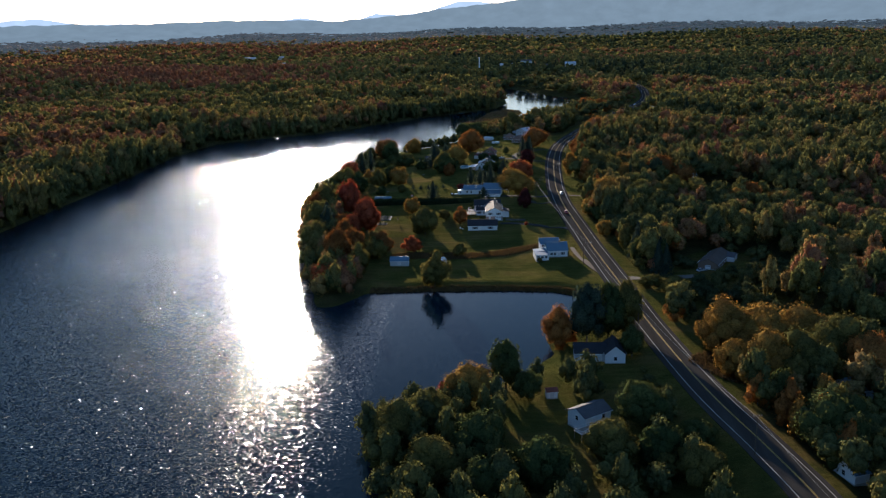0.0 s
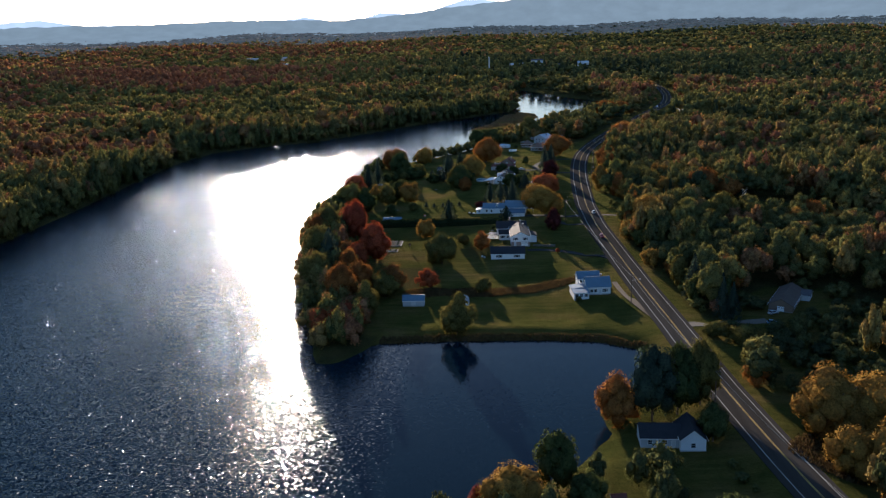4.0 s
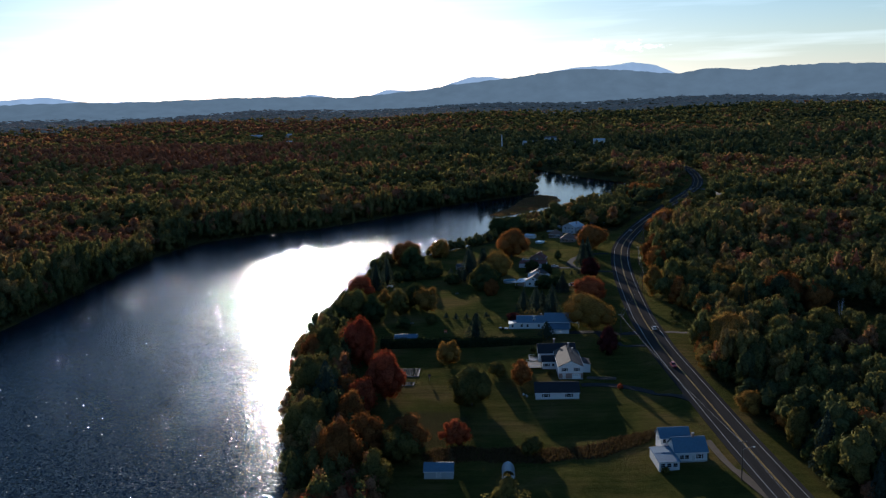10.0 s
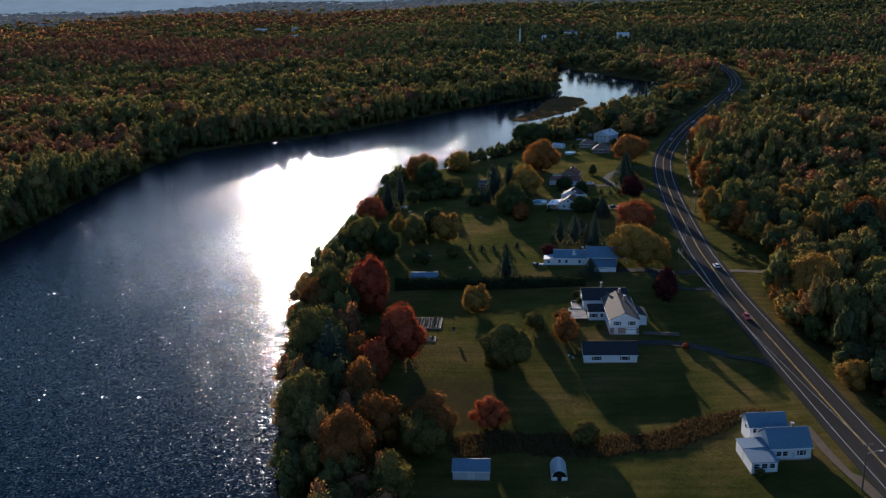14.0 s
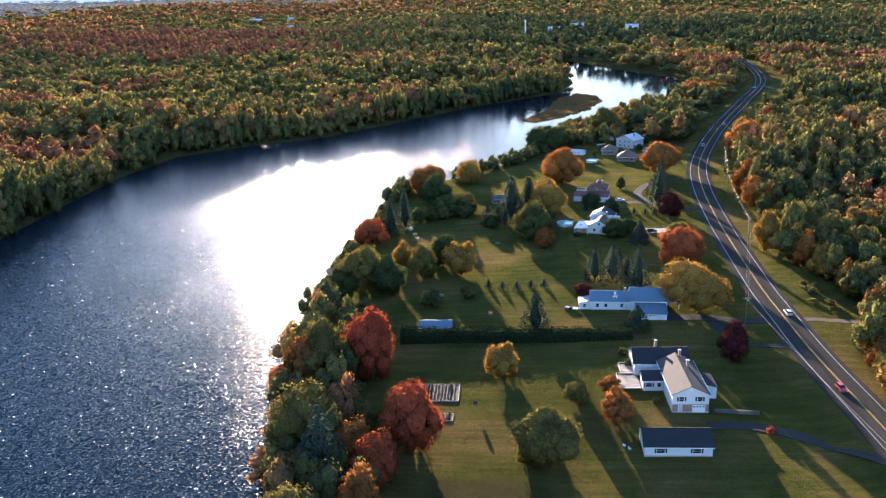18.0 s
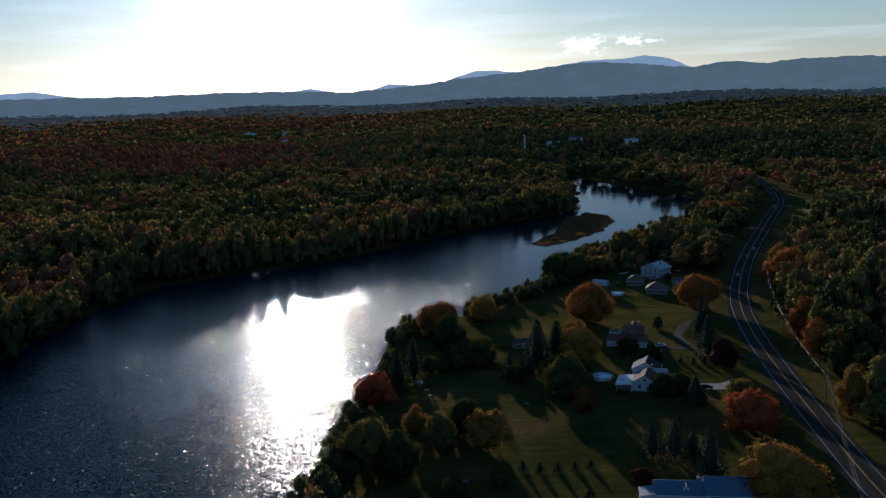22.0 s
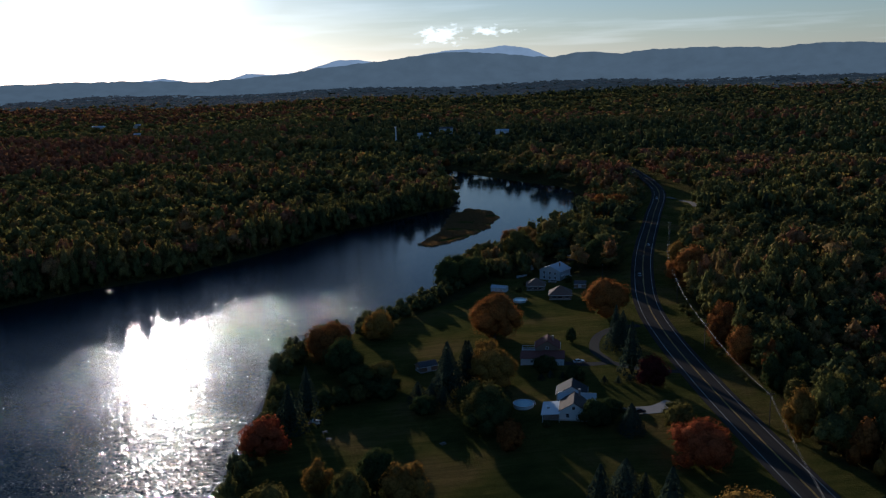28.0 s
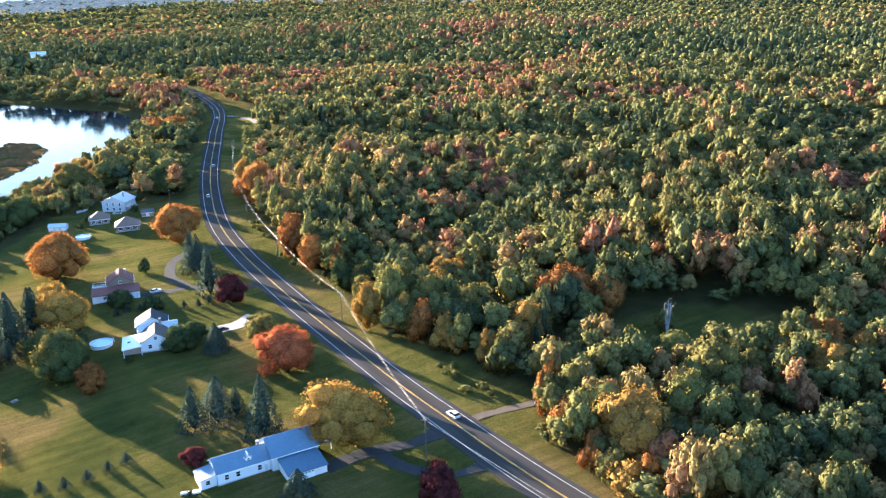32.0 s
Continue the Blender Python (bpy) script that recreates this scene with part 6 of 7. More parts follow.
def hip_cottage(x, y, turn, wide, deep, wall, roof, label, name="cottage", h0=2.7):
    c = house_at(x, y, turn, label, name, "cottage")
    part("foundation", box(-0.05, -0.05, -1.2, wide + 0.05, deep + 0.05, 0.3), CONCRETE, c)
    part("wall", box(0, 0, 0, wide, deep, h0), wall, c)
    bm = bmesh.new()
    e, r = 0.5, min(wide, deep) * 0.36
    lo = [bm.verts.new(p) for p in ((-e, -e, h0 - 0.1), (wide + e, -e, h0 - 0.1), (wide + e, deep + e, h0 - 0.1), (-e, deep + e, h0 - 0.1))]
    if wide >= deep:
        a, b = bm.verts.new((deep / 2, deep / 2, h0 + r)), bm.verts.new((wide - deep / 2, deep / 2, h0 + r))
        fs = [(lo[0], lo[1], b, a), (lo[1], lo[2], b), (lo[2], lo[3], a, b), (lo[3], lo[0], a)]
    else:
        a, b = bm.verts.new((wide / 2, wide / 2, h0 + r)), bm.verts.new((wide / 2, deep - wide / 2, h0 + r))
        fs = [(lo[0], lo[1], a), (lo[1], lo[2], b, a), (lo[2], lo[3], b), (lo[3], lo[0], a, b)]
    for f in fs:
        bm.faces.new(f)
    bm.faces.new(lo[::-1])
    part("roof", bm, roof, c)
    part("fascia", box(-e - 0.02, -e - 0.02, h0 - 0.28, wide + e + 0.02, deep + e + 0.02, h0 - 0.104), TRIM, c)
    for q in range(3):
        window(c, "S", wide * (0.2 + 0.3 * q), 0, 0.9, wide * 0.2, 1.3)
    door(c, "W", deep / 2, 0)
    return c


hip_cottage(41.6, 713.4, -14, 11, 10, BROWN_SIDING, TAN_SHINGLE, "low brown cottage with tan hip roof and wide windows")
hip_cottage(34.5, 737.0, -14, 9.5, 9, BROWN_SIDING, TAN_SHINGLE, "small brown outbuilding with red-brown hip roof")
h = house_at(88.0, 856.0, -30, "dark-sided house half hidden among trees near the river")
block(h, 0, 0, 15, 9, 4.6, 2.6, "x", GREY_SIDING, DARK_SHINGLE)
for a in (3, 7, 11):
    window(h, "S", a, 0, 1.4)
h = house_at(74.0, 806.0, -25, "low house with grey roof hidden by trees")
block(h, 0, 0, 13, 8, 3.0, 2.2, "x", BROWN_SIDING, SHINGLE)
for a in (3, 9):
    window(h, "S", a, 0, 1.1)

# houses south of the bay
h = house_at(47.0, 182.0, -2, "white house with dark roof among pines by the bay")
block(h, 0, 1.0, 11.0, 9.0, 3.0, 2.4, "x", GREY_SIDING, DARK_SHINGLE)
block(h, 10.4, -1.0, 17.2, 9.6, 3.6, 2.8, "y", SIDING, DARK_SHINGLE)
window(h, "S", 13.8, -1.0, 1.2, 1.2, 1.3)
for a in (2.5, 6.5):
    window(h, "S", a, 1.0, 1.1, 1.2, 1.2)
door(h, "S", 8.8, 1.0)
h = house_at(44.5, 128.0, 36, "two-storey white house with grey roof and white stair deck")
block(h, 0, 0, 10.0, 7.5, 4.8, 1.7, "x", SIDING, SHINGLE)
for a in (2.5, 7.0):
    window(h, "W" if a < 3 else "S", a if a > 3 else 3.6, 0, 3.0, 1.2, 1.3)
door(h, "S", 4.0, 0)
deck(h, -4.5, -3.5, 3.5, -0.2, 2.4)
h = house_at(115.5, 296.0, 62, "brown single-storey house with grey roof at the forest edge")
block(h, 0, -9.5, 24.0, -0.5, 2.8, 2.3, "x", BROWN_SIDING, BROWN_SHINGLE)
block(h, 17.0, -13.0, 24.0, -9.6, 2.6, 1.4, "y", SIDING, SHINGLE)
for a in (4, 9, 14):
    window(h, "S", a, -9.5, 1.0, 1.4, 1.2)
garage_door(h, "W", -5.0, 0.0)
h = house_at(128.0, 148.0, 15, "house with dark blue roof behind roadside trees")
block(h, 0, 0, 14.0, 9.0, 3.2, 2.6, "x", GREY_SIDING, BLUE_METAL)
window(h, "S", 4.0, 0, 1.1)
window(h, "S", 10.0, 0, 1.1)
h = house_at(108.0, 97.0, 20, "small pale house with blue-grey roof beside the highway")
block(h, 0, 0, 10.0, 8.0, 3.0, 2.4, "x", SIDING, BLUE_METAL)
window(h, "W", 4.0, 0, 1.1)
window(h, "S", 5.0, 0, 1.1)


# ---------------------------------------------------------------- paths, beds and reeds
def lane(label, pts, width, mat, category="driveway", lift=0.05):
    return tagged(ribbon("driveway", smooth_line(pts, 1.5), 0, width, lift, mat), label, category, kind="structure")


DIRT = worn("brown_dirt_track", (0.13, 0.10, 0.07), 0.95, 4.0, 0.45, bump=0.6, spec=0.1)
DRIVE = worn("worn_drive_asphalt", (0.050, 0.047, 0.043), 0.95, 4.0, 0.3, bump=0.3, spec=0.04)
PALE_PAD = worn("pale_concrete_pad", (0.34, 0.31, 0.28), 0.9, 2.0, 0.25, spec=0.2)
lane("curving worn asphalt driveway to the red-roofed house", [(70, 656), (57, 654), (47, 644), (41, 626), (42, 612), (36, 609), (24, 612)], 4.2, DRIVE)
lane("side loop of the worn asphalt driveway", [(41.5, 612), (50, 602), (62, 596), (72, 594)], 3.6, DRIVE)
lane("pale concrete parking pad beside the white house", [(35, 561), (44, 561), (52, 566)], 6.5, PALE_PAD)
lane("shaded asphalt driveway to the blue-roofed farmhouse", [(26, 459), (37, 460), (48, 458), (60, 456)], 6.0, DRIVE)
lane("dark turning loop of the farmhouse driveway", [(40, 460), (43, 448), (50, 440), (60, 436)], 4.0, DRIVE)
lane("gravel track leading from the highway into the trees", [(69, 457), (78, 457), (90, 454.5), (100, 454)], 3.0, DIRT)
lane("gravel yard entrance opposite the white farmhouse", [(76, 276), (84, 278), (95, 281), (112, 284)], 5.0, GRAVEL)
lane("brown dirt strip between the highway and the white farmhouse", [(61, 334), (62.5, 318), (65.5, 302), (69, 288)], 3.0, DIRT)
lane("gravel lane on the far side of the highway bend", [(222, 1040), (232, 1012), (228, 985)], 6.0, GRAVEL)

SOIL = worn("garden_soil", (0.10, 0.07, 0.05), 0.95, 5.0, 0.4, bump=0.6)
STRAW = worn("dry_reeds", (0.26, 0.19, 0.10), 0.9, 4.0, 0.4)


def garden_bed(x0, y0, x1, y1, label):
    z = tz((x0 + x1) / 2, (y0 + y1) / 2)
    g = empty("garden_bed", x0, y0, z, 0, label=label, category="garden bed")
    w, d = x1 - x0, y1 - y0
    part("soil", box(0.15, 0.15, -0.6, w - 0.15, d - 0.15, 0.16), SOIL, g)
    for a, b, c, e in ((0, 0, w, 0.15), (0, d - 0.15, w, d), (0, 0.15, 0.15, d - 0.15), (w - 0.15, 0.15, w, d - 0.15)):
        part("edging_board", box(a, b, -0.6, c, e, 0.26), DECKING, g)
    r = random.Random(int(x0))
    q = 0.9
    while q < w - 0.5:
        bm = bmesh.new()
        for s in range(int(d / 0.5)):
            bmesh.ops.create_icosphere(bm, subdivisions=1, radius=r.uniform(0.16, 0.34), matrix=Matrix.Translation((q + r.uniform(-0.1, 0.1), 0.5 + s * 0.5, 0.25)))
        row = part("plant_row", bm, LEAF["green"] if r.random() < 0.45 else STRAW, g)
        q += 0.95
    return g


garden_bed(-56.0, 404.0, -40.4, 414.4, "fenced vegetable bed with withered autumn rows")
garden_bed(-47.2, 393.0, -41.4, 397.0, "small vegetable bed with dry stalks")


def tufts(name, keep, lo, hi, cell, tall, mat, label, seed):
    """Upright blades in clumps, as one mesh."""
    rng = np.random.default_rng(seed)
    x, y = stand(seed, cell, keep, lo, hi)
    n = len(x)
    z = terrain(x, y)
    blades = 5
    px, py = np.repeat(x, blades) + rng.normal(0, 0.35, n * blades), np.repeat(y, blades) + rng.normal(0, 0.35, n * blades)
    pz = np.repeat(z, blades) - 0.1
    h = rng.uniform(0.5, 1.0, n * blades) * tall
    a = rng.random(n * blades) * 6.28
    w = rng.uniform(0.12, 0.28, n * blades)
    lean = rng.normal(0, 0.25, (n * blades, 2))
    v = np.stack([np.stack([px - w * np.cos(a), py - w * np.sin(a), pz], 1), np.stack([px + w * np.cos(a), py + w * np.sin(a), pz], 1), np.stack([px + lean[:, 0], py + lean[:, 1], pz + h], 1)], 1).reshape(-1, 3)
    return tagged(array_mesh(name, v, np.arange(len(v)).reshape(-1, 3), mat), label, "reeds", kind="stuff")


REED = leaf_material("brown_reeds", [(0.0, (0.27, 0.175, 0.10)), (1.0, (0.38, 0.25, 0.145))], glow=0.3)
RUSH = leaf_material("dark_brown_rushes", [(0.0, (0.085, 0.060, 0.034)), (1.0, (0.15, 0.105, 0.058))], glow=0.2)
tufts("reeds", lambda a, b: inside(a, b, ISLAND) & (edge_distance(a, b, ISLAND) > 1.2 + 1.4 * wave(a, b, 0.33)) & (wave(a, b, 0.16, 0.5) > -0.42), (-16, 884), (68, 1060), 1.0, 1.6, REED, "brown marsh grass covering the low island", 201)
tufts("reeds", lambda a, b: land(a, b) & (edge_distance(a, b, LAKE) < 4.5), (-36, 262), (66, 282), 0.7, 1.3, RUSH, "brown reeds along the bank of the bay", 202)
CREEK = [(-26, 326), (-14, 329), (-4, 329), (6, 326), (18, 328), (30, 334), (40, 340), (52, 342)]
tufts("reeds", lambda a, b: edge_distance(a, b, CREEK, False) < np.interp(a, [-20, 30, 50], [6.0, 5.0, 2.6]) + 1.8 * wave(a, b, 0.2), (-34, 314), (58, 352), 0.7, 1.3, RUSH, "brown rough grass along the dry creek", 203)
tufts("reeds", lambda a, b: (edge_distance(a, b, BROOK) < 6) & ~inside(a, b, BROOK), (80, 155), (140, 205), 0.8, 1.3, RUSH, "brown rushes round the small brook pool", 205)


def hedge(x0, y0, x1, y1, wide, high, label):
    """A hedge form in place of a shaded lawn bank: a solid heart under small sprays of leaves."""
    rng = np.random.default_rng(5)
    long = math.hypot(x1 - x0, y1 - y0)
    hd = empty("hedge", x0, y0, tz((x0 + x1) / 2, (y0 + y1) / 2), math.degrees(math.atan2(y1 - y0, x1 - x0)), label=label, category="hedge")
    bm = bmesh.new()
    n = int(long / 1.5)
    rows = []
    for i in range(n + 1):
        x = long * i / n
        hh, ww = high * rng.uniform(0.86, 1.0), wide * rng.uniform(0.85, 1.0)
        rows.append([bm.verts.new(p) for p in ((x, -ww / 2, -1.5), (x, -ww / 2 * 0.95, hh * 0.7), (x, -ww * 0.25, hh), (x, ww * 0.25, hh), (x, ww / 2 * 0.95, hh * 0.7), (x, ww / 2, -1.5))])
    for r0, r1 in zip(rows, rows[1:]):
        for q in range(5):
            bm.faces.new((r0[q], r1[q], r1[q + 1], r0[q + 1]))
    bm.faces.new(rows[0])
    bm.faces.new(rows[-1][::-1])
    part("heart", bm, LEAF["hedge"], hd)
    m = int(long * 46)
    u = rng.random(m)
    pos = np.stack([rng.random(m) * long, (rng.random(m) - 0.5) * wide * 1.05, np.where(u < 0.5, high * rng.uniform(0.88, 1.03, m), rng.random(m) * high)], 1)
    side = u >= 0.5
    pos[side, 1] = np.sign(pos[side, 1]) * wide * rng.uniform(0.44, 0.53, side.sum())
    d = rng.normal(0, 0.22, (m, 3, 3))
    v = (pos[:, None] + d).reshape(-1, 3)
    me = bpy.data.meshes.new("foliage")
    me.from_pydata(v.tolist(), [], np.arange(len(v)).reshape(-1, 3).tolist())
    me.materials.append(LEAF["hedge"])
    new("foliage", me).parent = hd
    return hd


# dark hedge added in place of the shaded face of a lawn terrace
hedge(-61, 445.0, 13, 444.2, 5.6, 3.7, "long dark hedge strip imitating a shaded bank across the lawn")

# ---------------------------------------------------------------- sheds and yard things
def shed(x, y, turn, w, d, hh, rise, wall, roof, label, doors=1):
    s = empty("shed", x, y, tz(x, y) + 0.03, turn, label=label, category="shed")
    block(s, 0, 0, w, d, hh, rise, "x", wall, roof, 0.25)
    for q in range(doors):
        door(s, "S", w * (q + 1) / (doors + 1), 0, 0.35, 1.4, 1.8)
    window(s, "W", d / 2, 0, 1.1, 0.7, 0.7)
    return s


shed(-55.3, 449.8, 0, 10.4, 5.0, 2.5, 1.5, SIDING, BLUE_METAL, "long white garden shed with blue roof behind the dark bank strip", 2)
shed(-31.0, 311.0, 0, 9.0, 5.5, 2.4, 1.6, GREY_SIDING, BLUE_METAL, "open grey boat shed with blue metal roof", 1)
shed(-32.0, 615.5, 20, 7.5, 5.0, 2.3, 1.3, BROWN_SIDING, SHINGLE, "dark garden shed with grey roof beside firs", 1)
shed(35.2, 152.0, 8, 3.4, 2.8, 2.3, 0.8, SIDING, RED_SHINGLE, "small white garden shed with red roof", 1)
shed(15.8, 741.5, -30, 8.5, 4.0, 2.4, 0.9, SIDING, PALE_METAL, "small white shed with pale roof by the shore", 2)
shed(60.0, 735.0, -20, 6.0, 5.0, 2.3, 1.2, BROWN_SIDING, SHINGLE, "brown garden shed near the cottages", 1)

PLASTIC = worn("translucent_cover", (0.62, 0.66, 0.68), 0.35, 2.0, 0.12)
gh = empty("greenhouse", -7.0, 310.8, tz(-5, 312) + 0.02, 0, label="small hoop greenhouse with white cover on the grass", category="greenhouse")
bm = bmesh.new()
arc = [(2.0 * math.cos(a) + 2.0, 2.7 * math.sin(a)) for a in np.linspace(0, math.pi, 13)]
rows = [[bm.verts.new((x, y, z)) for x, z in arc] for y in np.linspace(0, 6.5, 6)]
for r0, r1 in zip(rows, rows[1:]):
    for q in range(12):
        bm.faces.new((r0[q], r0[q + 1], r1[q + 1], r1[q]))
bm.faces.new(rows[-1])
bmesh.ops.solidify(bm, geom=bm.faces[:], thickness=0.03)
part("cover", bm, PLASTIC, gh)
for y in (0.0, 3.25, 6.5):
    part("hoop", tube([(x, y, z) for x, z in arc], 0.06, 6), TRIM, gh)
part("end_frame", box(0.2, -0.05, 0, 3.8, 0.0, 1.0), TRIM, gh)
part("door", box(1.5, -0.1, 0, 2.5, -0.05, 2.0), GLASS, gh)

WATER_BLUE = worn("pool_water", (0.16, 0.36, 0.44), 0.08, 1.0, 0.1)
POOL_WALL = worn("pool_wall", (0.62, 0.68, 0.70), 0.4, 2.0, 0.1)


def pool(x, y, r, label):
    p = empty("swimming_pool", x, y, tz(x, y), 0, label=label, category="pool")
    bm = bmesh.new()
    prof = [(r, -0.5), (r, 1.2), (r + 0.14, 1.22), (r + 0.14, 1.3), (r - 0.1, 1.3), (r - 0.1, 0.2)]
    rings = [[bm.verts.new((a * math.cos(t), a * math.sin(t), z)) for t in np.arange(28) * 2 * math.pi / 28] for a, z in prof]
    for r0, r1 in zip(rings, rings[1:]):
        for q in range(28):
            bm.faces.new((r0[q], r0[(q + 1) % 28], r1[(q + 1) % 28], r1[q]))
    part("wall", bm, POOL_WALL, p, "pale above-ground pool wall")
    bm = bmesh.new()
    bmesh.ops.create_circle(bm, cap_ends=True, segments=28, radius=r - 0.1, matrix=Matrix.Translation((0, 0, 1.08)))
    part("pool_water", bm, WATER_BLUE, p)
    for s in (-0.3, 0.3):
        part("ladder_rail", tube([(r - 0.3, s, 0.6), (r - 0.2, s, 1.9), (r + 0.3, s, 1.9), (r + 0.7, s, 0.0)], 0.035, 6), TRIM, p)
    for q in range(3):
        part("ladder_step", box(r + 0.25 + q * 0.14, -0.3, 1.3 - q * 0.4, r + 0.4 + q * 0.14, 0.3, 1.34 - q * 0.4), TRIM, p)
    return p


pool(0.6, 572.0, 3.6, "round above-ground swimming pool on the shaded lawn")
pool(26.4, 714.5, 3.3, "round above-ground pool with blue water near the cottages")


CAR_GLASS, TYRE = GLASS, worn("tyre_rubber", (0.022, 0.022, 0.022), 0.85, 6.0, 0.2)
RIM = worn("alloy_rim", (0.45, 0.46, 0.48), 0.35, 4.0, 0.1, 0.8)
LAMP_GLASS = worn("lamp_glass", (0.75, 0.75, 0.72), 0.15, 2.0, 0.05)
TAIL_RED = worn("tail_lamp_red", (0.45, 0.02, 0.02), 0.2, 2.0, 0.05)


def car(x, y, turn, color, label, tall=0.0, z=None):
    """A car with its nose along +y."""
    paint = worn(f"car_paint_{len(bpy.data.materials)}", color, 0.28, 1.0, 0.06, 0.2, 0.0)
    c = empty("car", x, y, (tz(x, y) if z is None else z), turn, label=label, category="car", group="")
    side = [(-2.25, 0.35), (-2.28, 0.85), (-2.1, 1.0 + tall * 0.3), (0.75, 0.98 + tall * 0.2), (2.05, 0.85), (2.25, 0.6), (2.22, 0.33)]
    roof = [(-2.0 - 0.1 * (tall > 0), 0.98), (-1.45 - 0.35 * (tall > 0), 1.45 + tall), (0.15, 1.48 + tall), (0.95, 0.97)]

    def prism(prof, half, narrow=1.0):
        bm = bmesh.new()
        ends = [[bm.verts.new((s * half * (narrow if z > 1.1 else 1), yy, z)) for yy, z in prof] for s in (-1, 1)]
        n = len(prof)
        for q in range(n):
            bm.faces.new((ends[0][q], ends[0][(q + 1) % n], ends[1][(q + 1) % n], ends[1][q]))
        bm.faces.new(ends[0][::-1])
        bm.faces.new(ends[1])
        bmesh.ops.recalc_face_normals(bm, faces=bm.faces[:])
        bmesh.ops.bevel(bm, geom=bm.edges[:], offset=0.06, segments=2, affect="EDGES")
        return bm

    body = part("body", prism(side, 0.9), paint, c)
    part("cabin_glass", prism(roof, 0.82, 0.84), CAR_GLASS, c, "dark car windows")
    part("roof_panel", box(-0.62, roof[1][0] + 0.05, roof[1][1] - 0.03, 0.62, 0.12, roof[1][1] + 0.04, 0.02), paint, c)
    for sx in (-0.8, 0.8):
        for yy in (-1.4, 1.4):
            bm = bmesh.new()
            bmesh.ops.create_cone(bm, cap_ends=True, segments=16, radius1=0.33, radius2=0.33, depth=0.24, matrix=Matrix.Translation((sx * 1.05, yy, 0.33)) @ Matrix.Rotation(math.pi / 2, 4, "Y"))
            w = part("wheel", bm, TYRE, c)
            bm = bmesh.new()
            bmesh.ops.create_cone(bm, cap_ends=True, segments=12, radius1=0.2, radius2=0.2, depth=0.27, matrix=Matrix.Translation((sx * 1.05, yy, 0.33)) @ Matrix.Rotation(math.pi / 2, 4, "Y"))
            part("rim", bm, RIM, w)
        part("headlight", box(sx * 0.8 - 0.15, 2.12, 0.62, sx * 0.8 + 0.15, 2.24, 0.78, 0.02), LAMP_GLASS, c)
        part("tail_light", box(sx * 0.85 - 0.12, -2.3, 0.7, sx * 0.85 + 0.12, -2.2, 0.9, 0.02), TAIL_RED, c)
        part("wing_mirror", box(sx * 1.15 - 0.09, 0.6, 0.98, sx * 1.15 + 0.09, 0.75, 1.12, 0.02), paint, c)
    return c


def road_car(y, lane_side, color, label, tall=0.0):
    i = int(np.argmin(np.abs(ROAD_LINE[:, 1] - y)))
    p, way = ROAD_LINE[i], ROAD_LINE[i + 1] - ROAD_LINE[i - 1]
    way = way / np.hypot(*way)
    turn = math.degrees(math.atan2(-way[0], way[1])) + (0 if lane_side > 0 else 180)
    q = p + np.array([way[1], -way[0]]) * lane_side * 1.85
    return car(float(q[0]), float(q[1]), turn, color, label, tall, float(road_height(p[1])) + 0.1)


road_car(463, 1, (0.55, 0.58, 0.60), "silver estate car driving on the highway", 0.15)
road_car(406, -1, (0.42, 0.04, 0.04), "red pickup car on the highway", 0.1)
road_car(746, -1, (0.10, 0.12, 0.15), "dark blue car on the highway bend")
road_car(826, 1, (0.35, 0.37, 0.40), "grey car far along the highway")
road_car(1022, -1, (0.60, 0.60, 0.60), "white car far along the highway", 0.2)
car(30.5, 611.5, -80, (0.58, 0.60, 0.62), "white parked car on the driveway of the red-roofed house")
car(31.5, 560.5, -70, (0.03, 0.05, 0.05), "dark green parked car by the white house", 0.1)
car(37.5, 558.5, -70, (0.04, 0.04, 0.05), "black parked car partly hidden by a fir", 0.2)
car(116.5, 291.5, -60, (0.55, 0.58, 0.62), "silver parked car at the forest-edge house")
car(113.0, 280.5, -100, (0.16, 0.30, 0.42), "blue parked car on the gravel yard")
car(52.0, 752.0, 60, (0.50, 0.50, 0.50), "grey parked car between the cottages")

# boat, camper and other things on the lawns
HULL = worn("white_hull", (0.70, 0.72, 0.73), 0.3, 2.0, 0.08)


def boat(x, y, turn, label, long=6.0):
    b = empty("boat", x, y, tz(x, y) + 0.45, turn, label=label, category="boat")
    bm = bmesh.new()
    rings = []
    for i in range(9):
        s = i / 8
        w = 1.1 * (1 - max(0, (s - 0.45) / 0.55) ** 2.0) + 0.03
        ring = [(-w, 0.9), (-w * 0.75, 0.25), (0, 0.0 + 0.25 * s * s), (w * 0.75, 0.25), (w, 0.9)]
        rings.append([bm.verts.new((a, s * long, z + 0.25 * s * s)) for a, z in ring])
    for r0, r1 in zip(rings, rings[1:]):
        for q in range(4):
            bm.faces.new((r0[q], r1[q], r1[q + 1], r0[q + 1]))
    bm.faces.new(rings[0])
    bmesh.ops.solidify(bm, geom=bm.faces[:], thickness=0.06)
    part("hull", bm, HULL, b)
    part("deck_floor", box(-0.8, 0.3, 0.5, 0.8, long * 0.6, 0.56), DECKING, b)
    part("windscreen", box(-0.7, long * 0.5, 0.9, 0.7, long * 0.5 + 0.05, 1.4), GLASS, b)
    part("motor", box(-0.25, -0.5, 0.3, 0.25, 0.0, 1.3, 0.08), BLACK_PAINT, b)
    for yy in (1.0, 4.0):
        part("cradle", box(-0.9, yy, -0.6, 0.9, yy + 0.15, 0.3), DECKING, b)
    return b


